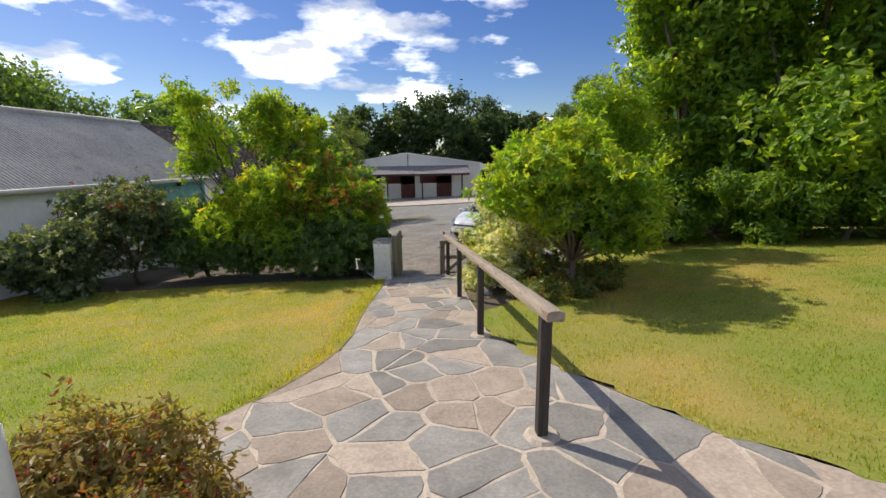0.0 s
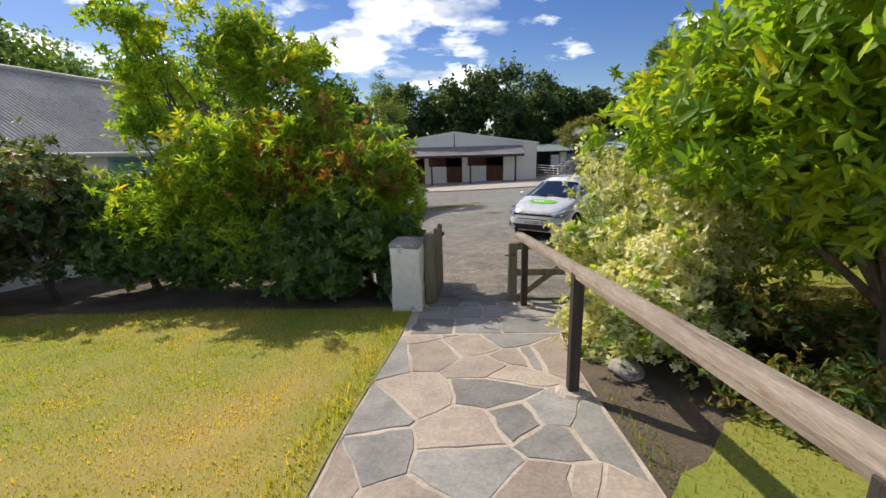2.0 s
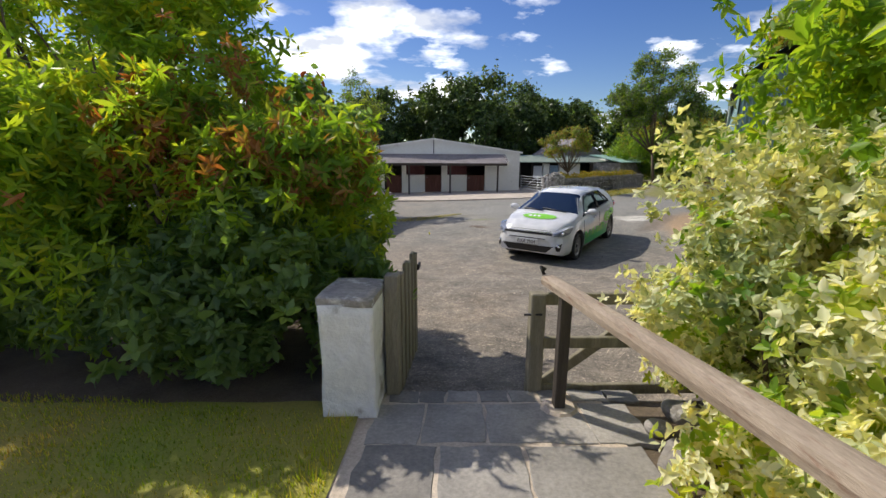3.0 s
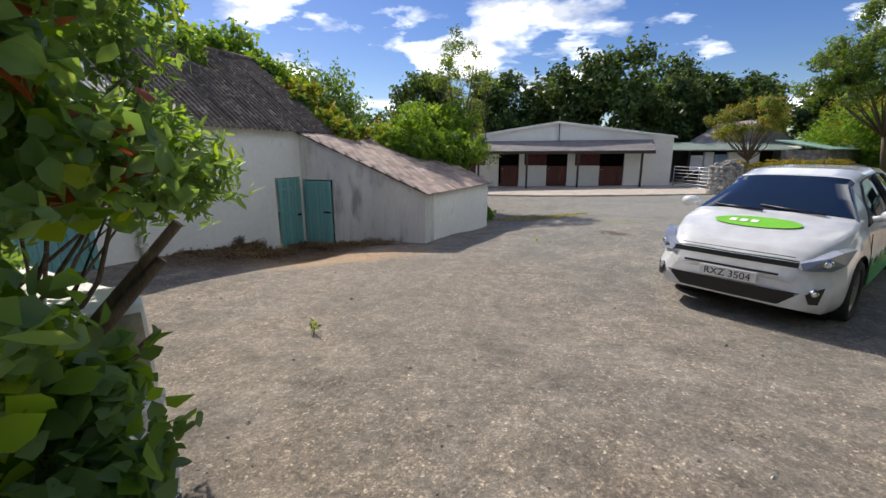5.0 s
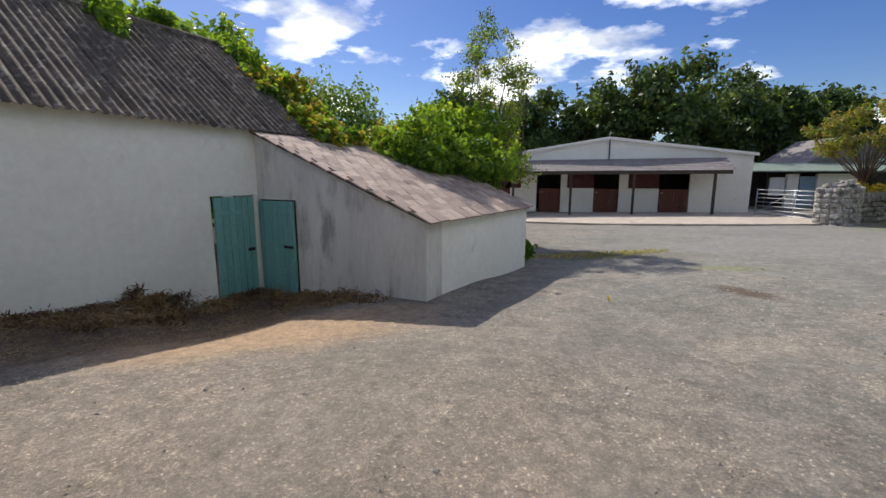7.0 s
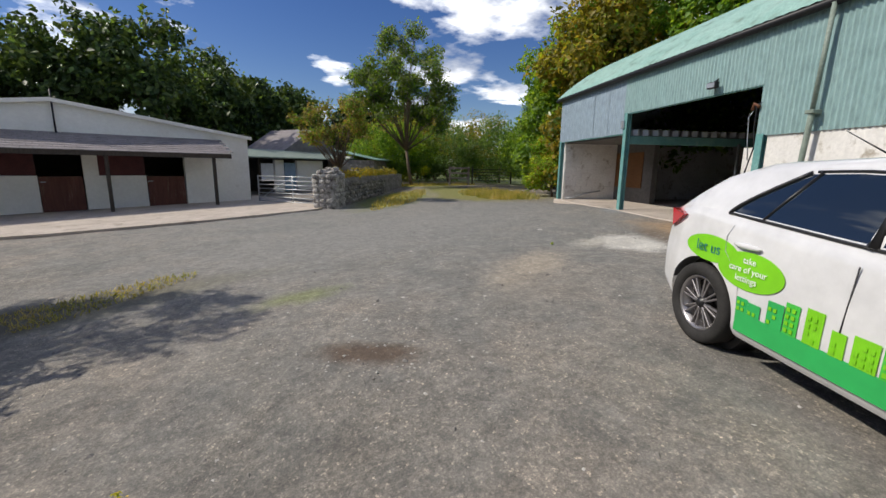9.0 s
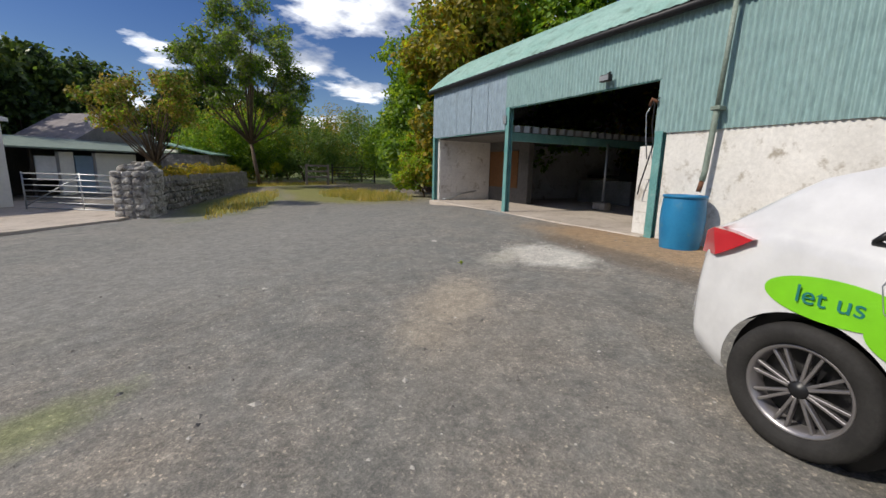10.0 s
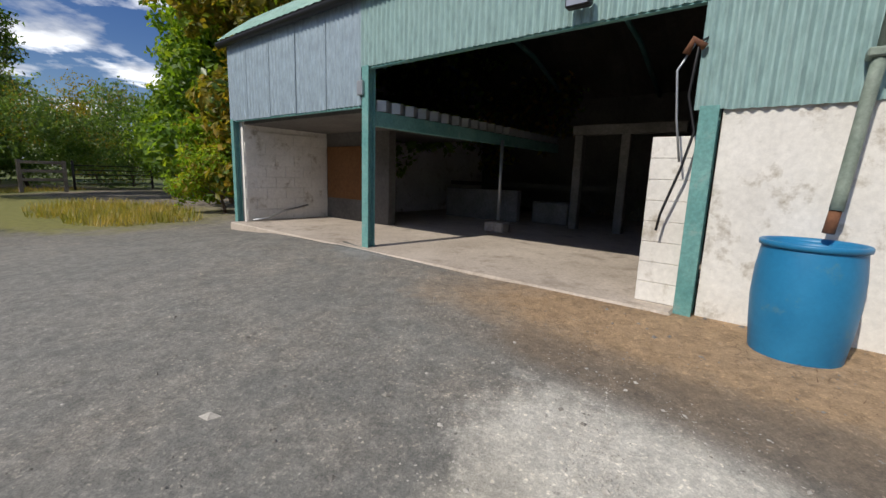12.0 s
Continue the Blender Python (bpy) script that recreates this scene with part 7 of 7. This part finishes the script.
# stones in the bed beside the path
for k, (x, y, r) in enumerate(((0.62, 6.25, 0.11), (0.75, 6.55, 0.09), (0.55, 7.3, 0.12), (0.8, 7.8, 0.1), (0.6, 7.65, 0.07))):
    bm = bmesh.new()
    bmesh.ops.create_icosphere(bm, subdivisions=3, radius=r)
    for v in bm.verts:
        v.co.z *= 0.6
        v.co += v.co.normalized() * r * 0.35 * noise.noise(v.co * 9 + Vector((k, 0, 0)))
    o = part("edging_stone", bm, STONE)
    o.matrix_world = pose(x, y, garden_z(x, y) + r * 0.25)
    tagged(o, "rounded grey stone in the border", "stone", "edging stones")


# ---- yard edge: stone wall, metal gate, sheds, fence ----
def stone_wall():
    a, b = Vector((5.15, 31.0)), Vector((14.6, 40.6))
    d = b - a
    m = frame_of((a.x, a.y, 0), d)
    w = thing("stone_wall", m, "rough field-stone wall with a whitewashed rounded end", "wall")
    rng = random.Random(21)
    L = d.length
    part("core", rough_box(0.1, 0.05, -0.3, L, 0.5, 1.30, 0.5, 0.05, 7), STONE, w, "rubble core")
    part("end_core", rough_box(-0.17, -0.17, -0.3, 1.0, 0.62, 1.45, 0.2, 0.07, 8), LIMED, w, "whitewashed wall end")
    shapes = []
    for k in range(6):
        bm = bmesh.new()
        bmesh.ops.create_icosphere(bm, subdivisions=2, radius=0.5)
        for v in bm.verts:
            v.co = Vector((max(-0.42, min(0.42, v.co.x * 1.25)), max(-0.4, min(0.4, v.co.y * 1.1)), max(-0.38, min(0.38, v.co.z * 1.15))))
            v.co += Vector((noise.noise(v.co * 3 + Vector((k, 0, 0))), noise.noise(v.co * 3 + Vector((0, k, 0))), noise.noise(v.co * 3 + Vector((0, 0, k))))) * 0.13
        me = bpy.data.meshes.new("wall_stone")
        bm.to_mesh(me)
        bm.free()
        shapes.append(me)
    white = [me.copy() for me in shapes]
    for me in shapes:
        me.materials.append(STONE)
    for me in white:
        me.materials.append(LIMED)
    for r in range(9):
        z = 0.02 + r * 0.17
        x = -0.1
        while x < (8.0 if r < 7 else 1.0):
            s = rng.uniform(0.2, 0.4)
            wh = x < 0.85
            o = new("wall_stone", rng.choice(white if wh else shapes))
            o.parent = w
            o.matrix_local = pose(x + s / 2, (-0.12 if wh else 0.04) + rng.uniform(-0.03, 0.02), z + rng.uniform(-0.02, 0.02), rng.uniform(-12, 12), rng.uniform(-12, 12), rng.uniform(-12, 12)) @ Matrix.Diagonal((s * 1.1, 0.22, 0.2, 1))
            x += s
        for k in range(3):
            o = new("wall_stone", rng.choice(white))
            o.parent = w
            o.matrix_local = pose(-0.12, 0.02 + k * 0.24, z, rng.uniform(-12, 12), rng.uniform(-12, 12), rng.uniform(-12, 12)) @ Matrix.Diagonal((0.26, 0.27, 0.2, 1))
    for k in range(9):
        o = new("wall_stone", rng.choice(white))
        o.parent = w
        o.matrix_local = pose(0.1 + (k % 3) * 0.3 + rng.uniform(-0.05, 0.05), 0.0 + (k // 3) * 0.2, 1.52 + 0.1 * (1 if k in (1, 4) else 0), rng.uniform(-20, 20), rng.uniform(-20, 20), k * 40) @ Matrix.Diagonal((0.34, 0.3, 0.2, 1))
    rg = np.random.default_rng(5)
    cl = [(x, 0.28, 1.42 + rg.uniform(-0.1, 0.1), 0.25, 0.25, 0.16) for x in np.arange(1.0, 12, 0.35)]
    p, nor = clump_cloud(cl, 3500, rg)
    leaf_mesh("creeper", p, nor, 0.09, L_AUTUMN, w, rg, 0.6, "olive-brown creeper on the wall top")


def bar_gate():
    a, b = Vector((3.95, 35.6)), Vector((5.6, 32.1))
    m = frame_of((a.x, a.y, 0.12), b - a)
    L = (b - a).length
    g = thing("field_gate", m, "galvanised seven-bar metal field gate", "gate")
    for k in range(7):
        part("bar", tube([(0, 0, 0.15 + 0.17 * k), (L, 0, 0.15 + 0.17 * k)], 0.02, 6), GALV, g)
    for x in (0, L * 0.5, L):
        part("stile", tube([(x, 0, 0.1), (x, 0, 1.22)], 0.025, 6), GALV, g)
    part("brace", tube([(0, 0.01, 0.2), (L * 0.5, 0.01, 1.15)], 0.018, 6), GALV, g)
    part("hanging_post", tube([(L + 0.12, 0, -0.2), (L + 0.12, 0, 1.35)], 0.05, 8), DARKWOOD, g)


def shed_row():
    """Low open sheds behind the gate."""
    m = frame_of((4.6, 41.2, 0.15), (0.93, 0.36))
    s = thing("open_shed", m, "low white open-fronted shed with a green tin roof", "shed")
    part("back_wall", box(0, 3.0, -0.3, 9, 3.2, 2.4), WHITE, s)
    part("side_wall", box(8.8, 0, -0.3, 9, 3, 2.3), WHITE, s)
    for x0, x1 in ((2.3, 2.9), (3.9, 6.0)):
        part("front_pier", box(x0, 0, -0.3, x1, 0.2, 1.9), WHITE, s, "white painted wall")
    for x in (0.1, 1.2):
        part("timber_post", box(x, 0, -0.3, x + 0.1, 0.1, 1.95), DARKWOOD, s)
    part("roof", slab_xz([(-0.5, 1.98), (3.4, 2.55), (3.4, 2.62), (-0.5, 2.05)], -0.5, 9.3), PIPE, s, "grey-green sheet roof").matrix_local = Matrix(((0, 1, 0, 0), (1, 0, 0, 0), (0, 0, 1, 0), (0, 0, 0, 1)))
    # sheet added to stand for the shade inside the shed
    part("dark_shade_sheet", box(0.3, 2.2, -0.2, 8.7, 2.25, 2.2), DARKIN, s)
    part("blue_door", box(3.0, 0.05, -0.1, 3.8, 0.1, 1.75), grainy("faded_blue_door", (0.22, 0.33, 0.45), (0.32, 0.43, 0.55)), s, "pale blue door")
    part("white_door", box(1.4, 0.05, 0.7, 2.2, 0.1, 1.7), WHITEPAINT, s)
    h = thing("stone_house", frame_of((8.4, 46.5, 0.3), (0.93, 0.36)), "old stone outbuilding with a steep slate roof", "building")
    part("wall", box(0, 0, -0.3, 6, 4, 2.2), STONE, h)
    part("roof", slab_xz([(-0.3, 2.1), (3.0, 4.1), (6.3, 2.1)], -0.3, 4.3), CANOPY_TILE, h, "grey slate roof")
    m = frame_of((13.0, 41.6, 0.4), (0.72, 0.69))
    k = thing("small_shed", m, "low stone shed with a mint tin roof", "shed")
    part("wall", box(0, 0, -0.3, 4.4, 2.4, 1.75), STONE, k)
    part("roof", slab_xz([(-0.3, 1.75), (2.7, 2.35), (2.7, 2.42), (-0.3, 1.82)], -0.3, 4.7), CLAD_ROOF, k, "mint green tin roof").matrix_local = Matrix(((0, 1, 0, 0), (1, 0, 0, 0), (0, 0, 1, 0), (0, 0, 0, 1)))


def track_fence():
    f = thing("wooden_fence", frame_of((18.0, 39.7, 0.72), (0.94, -0.3)), "weathered post and rail fence piece at the track end", "fence")
    for x in (0, 1.45):
        part("post", box(x - 0.06, -0.06, -0.2, x + 0.06, 0.06, 1.1, 0.01), GREYWOOD, f)
    for z in (0.25, 0.6, 0.95):
        part("rail", box(-0.05, -0.09, z, 1.5, -0.06, z + 0.12, 0.008), GREYWOOD, f)
    d = thing("dark_gate", frame_of((19.7, 39.2, 0.7), (0.95, -0.3)), "dark field gate in the hedge gap", "gate")
    for k in range(5):
        part("bar", tube([(0, 0, 0.15 + 0.2 * k), (3.2, 0, 0.15 + 0.2 * k)], 0.025, 6), DARKWOOD, d)
    for x in (0, 3.2):
        part("stile", tube([(x, 0, -0.1), (x, 0, 1.15)], 0.05, 6), DARKWOOD, d)


stone_wall()
bar_gate()
shed_row()
track_fence()


# ---- loose things on the ground ----
def heap():
    rng = np.random.default_rng(71)
    t = thing("straw_heap", pose(-7.08, 16.0, 0.0), "small heap of brown straw and twigs against the barn wall", "heap")
    bm = bmesh.new()
    bmesh.ops.create_icosphere(bm, subdivisions=4, radius=0.4)
    for v in bm.verts:
        v.co.z = max(-0.05, v.co.z * 0.4) + 0.05 * noise.noise(v.co * 6)
        v.co.y *= 1.6
    part("mound", bm, SOIL, t)
    p, nor = clump_cloud([(0, 0, 0.03, 0.5, 0.85, 0.16)], 6500, rng)
    leaf_mesh("brushwood", p, nor, 0.14, STRAW, t, rng, 0.1, "brown straw and twigs")


def weed(x, y, h, seed):
    rng = np.random.default_rng(seed)
    t = thing("weed", pose(x, y, land_z(x, y)), "small green weed growing through the asphalt", "weed", "weeds in the yard")
    part("stem", tube([(0, 0, -0.02), (0.01, 0, h * 0.5), (0, 0.01, h)], 0.006, 5, 0.003), L_MID, t)
    p, nor = clump_cloud([(0, 0, h * 0.6, h * 0.45, h * 0.45, h * 0.5)], 34, rng, 0.2)
    leaf_mesh("leaves", p, nor, h * 0.45, L_YELLOW, t, rng, 0.3)


def wall_litter():
    """Raked-up straw, twigs and dead leaves banked against the foot of the walls."""
    rng = np.random.default_rng(72)
    cl = []
    for k in range(90):
        f = rng.uniform(0, 1)
        x, y = (-7.42 + 0.38 * f, 15.0 + 3.3 * f) if k < 55 else (-7.0 + 2.6 * f, 18.25 - 0.33 * f)
        x, y = x + abs(rng.normal(0, 0.28)) * (k < 55), y - abs(rng.normal(0, 0.2)) * (k >= 55)
        cl.append((x, y, land_z(x, y) + 0.03, 0.22, 0.2, rng.uniform(0.03, 0.09)))
    p, nor = clump_cloud(cl, 15000, rng, 0.1)
    tagged(leaf_mesh("leaf_litter", p, nor, 0.07, STRAW, None, rng, 0.2), "brown straw and dead leaves banked against the walls", "litter", kind="stuff")


heap()
wall_litter()
for k, (x, y, h) in enumerate(((-2.79, 12.79, 0.11), (-1.42, 19.05, 0.07), (-6.4, 18.0, 0.1), (4.5, 20.9, 0.05))):
    weed(x, y, h, 300 + k)


def pebbles(n, seed, spots, lo, hi, mat, name, label):
    """Loose chips over the yard, one joined scatter."""
    rng = random.Random(seed)
    verts, faces = [], []
    base = [(1, 0, 0), (-1, 0, 0), (0, 1, 0), (0, -1, 0), (0, 0, 0.8), (0, 0, -0.6)]
    tri = [(0, 2, 4), (2, 1, 4), (1, 3, 4), (3, 0, 4), (2, 0, 5), (1, 2, 5), (3, 1, 5), (0, 3, 5)]
    for _ in range(n):
        x, y = spots(rng)
        s = rng.uniform(lo, hi) * (1 + 2 * (rng.random() < 0.04))
        a = rng.uniform(0, 6.28)
        z = land_z(x, y) + 0.012 * noise.noise(Vector((x * 2.7, y * 2.7, 7))) + 0.02 * noise.noise(Vector((x * 0.9, y * 0.9, 3)))
        i = len(verts)
        for bx, by, bz in base:
            k = rng.uniform(0.6, 1.3)
            u, v = bx * s * k, by * s * k * 0.75
            verts.append((x + u * math.cos(a) - v * math.sin(a), y + u * math.sin(a) + v * math.cos(a), z + bz * s * 0.55 * k))
        faces += [(p + i, q + i, r + i) for p, q, r in tri]
    return tagged(raw(name, verts, faces, mat), label, "gravel", kind="stuff")


CHIP = grainy("stone_chips", (0.13, 0.12, 0.11), (0.30, 0.28, 0.25), big=9, fine=60, rough=0.95, bump=0.2)
CHALK = grainy("white_chips", (0.34, 0.32, 0.29), (0.56, 0.53, 0.48), big=9, fine=60, rough=0.95, bump=0.2)
pebbles(19000, 401, lambda r: (r.uniform(-7, 8), r.uniform(9.5, 24)), 0.003, 0.011, CHIP, "gravel", "loose grey stone chips on the asphalt")
pebbles(3200, 402, lambda r: (r.gauss(5.65, 0.42), r.gauss(20.15, 0.36)), 0.002, 0.008, CHALK, "chalk_rubble", "crushed white chalk scattered on the ground")
pebbles(420, 403, lambda r: (r.uniform(-3, 6), r.uniform(11, 23)), 0.006, 0.02, CHALK, "white_pebbles", "pale pebbles scattered over the yard")
pebbles(90, 404, lambda r: (r.gauss(0.2, 0.6), r.gauss(19.5, 0.5)), 0.005, 0.022, CHALK, "white_pebbles", "pale pebbles round a dirt hollow")
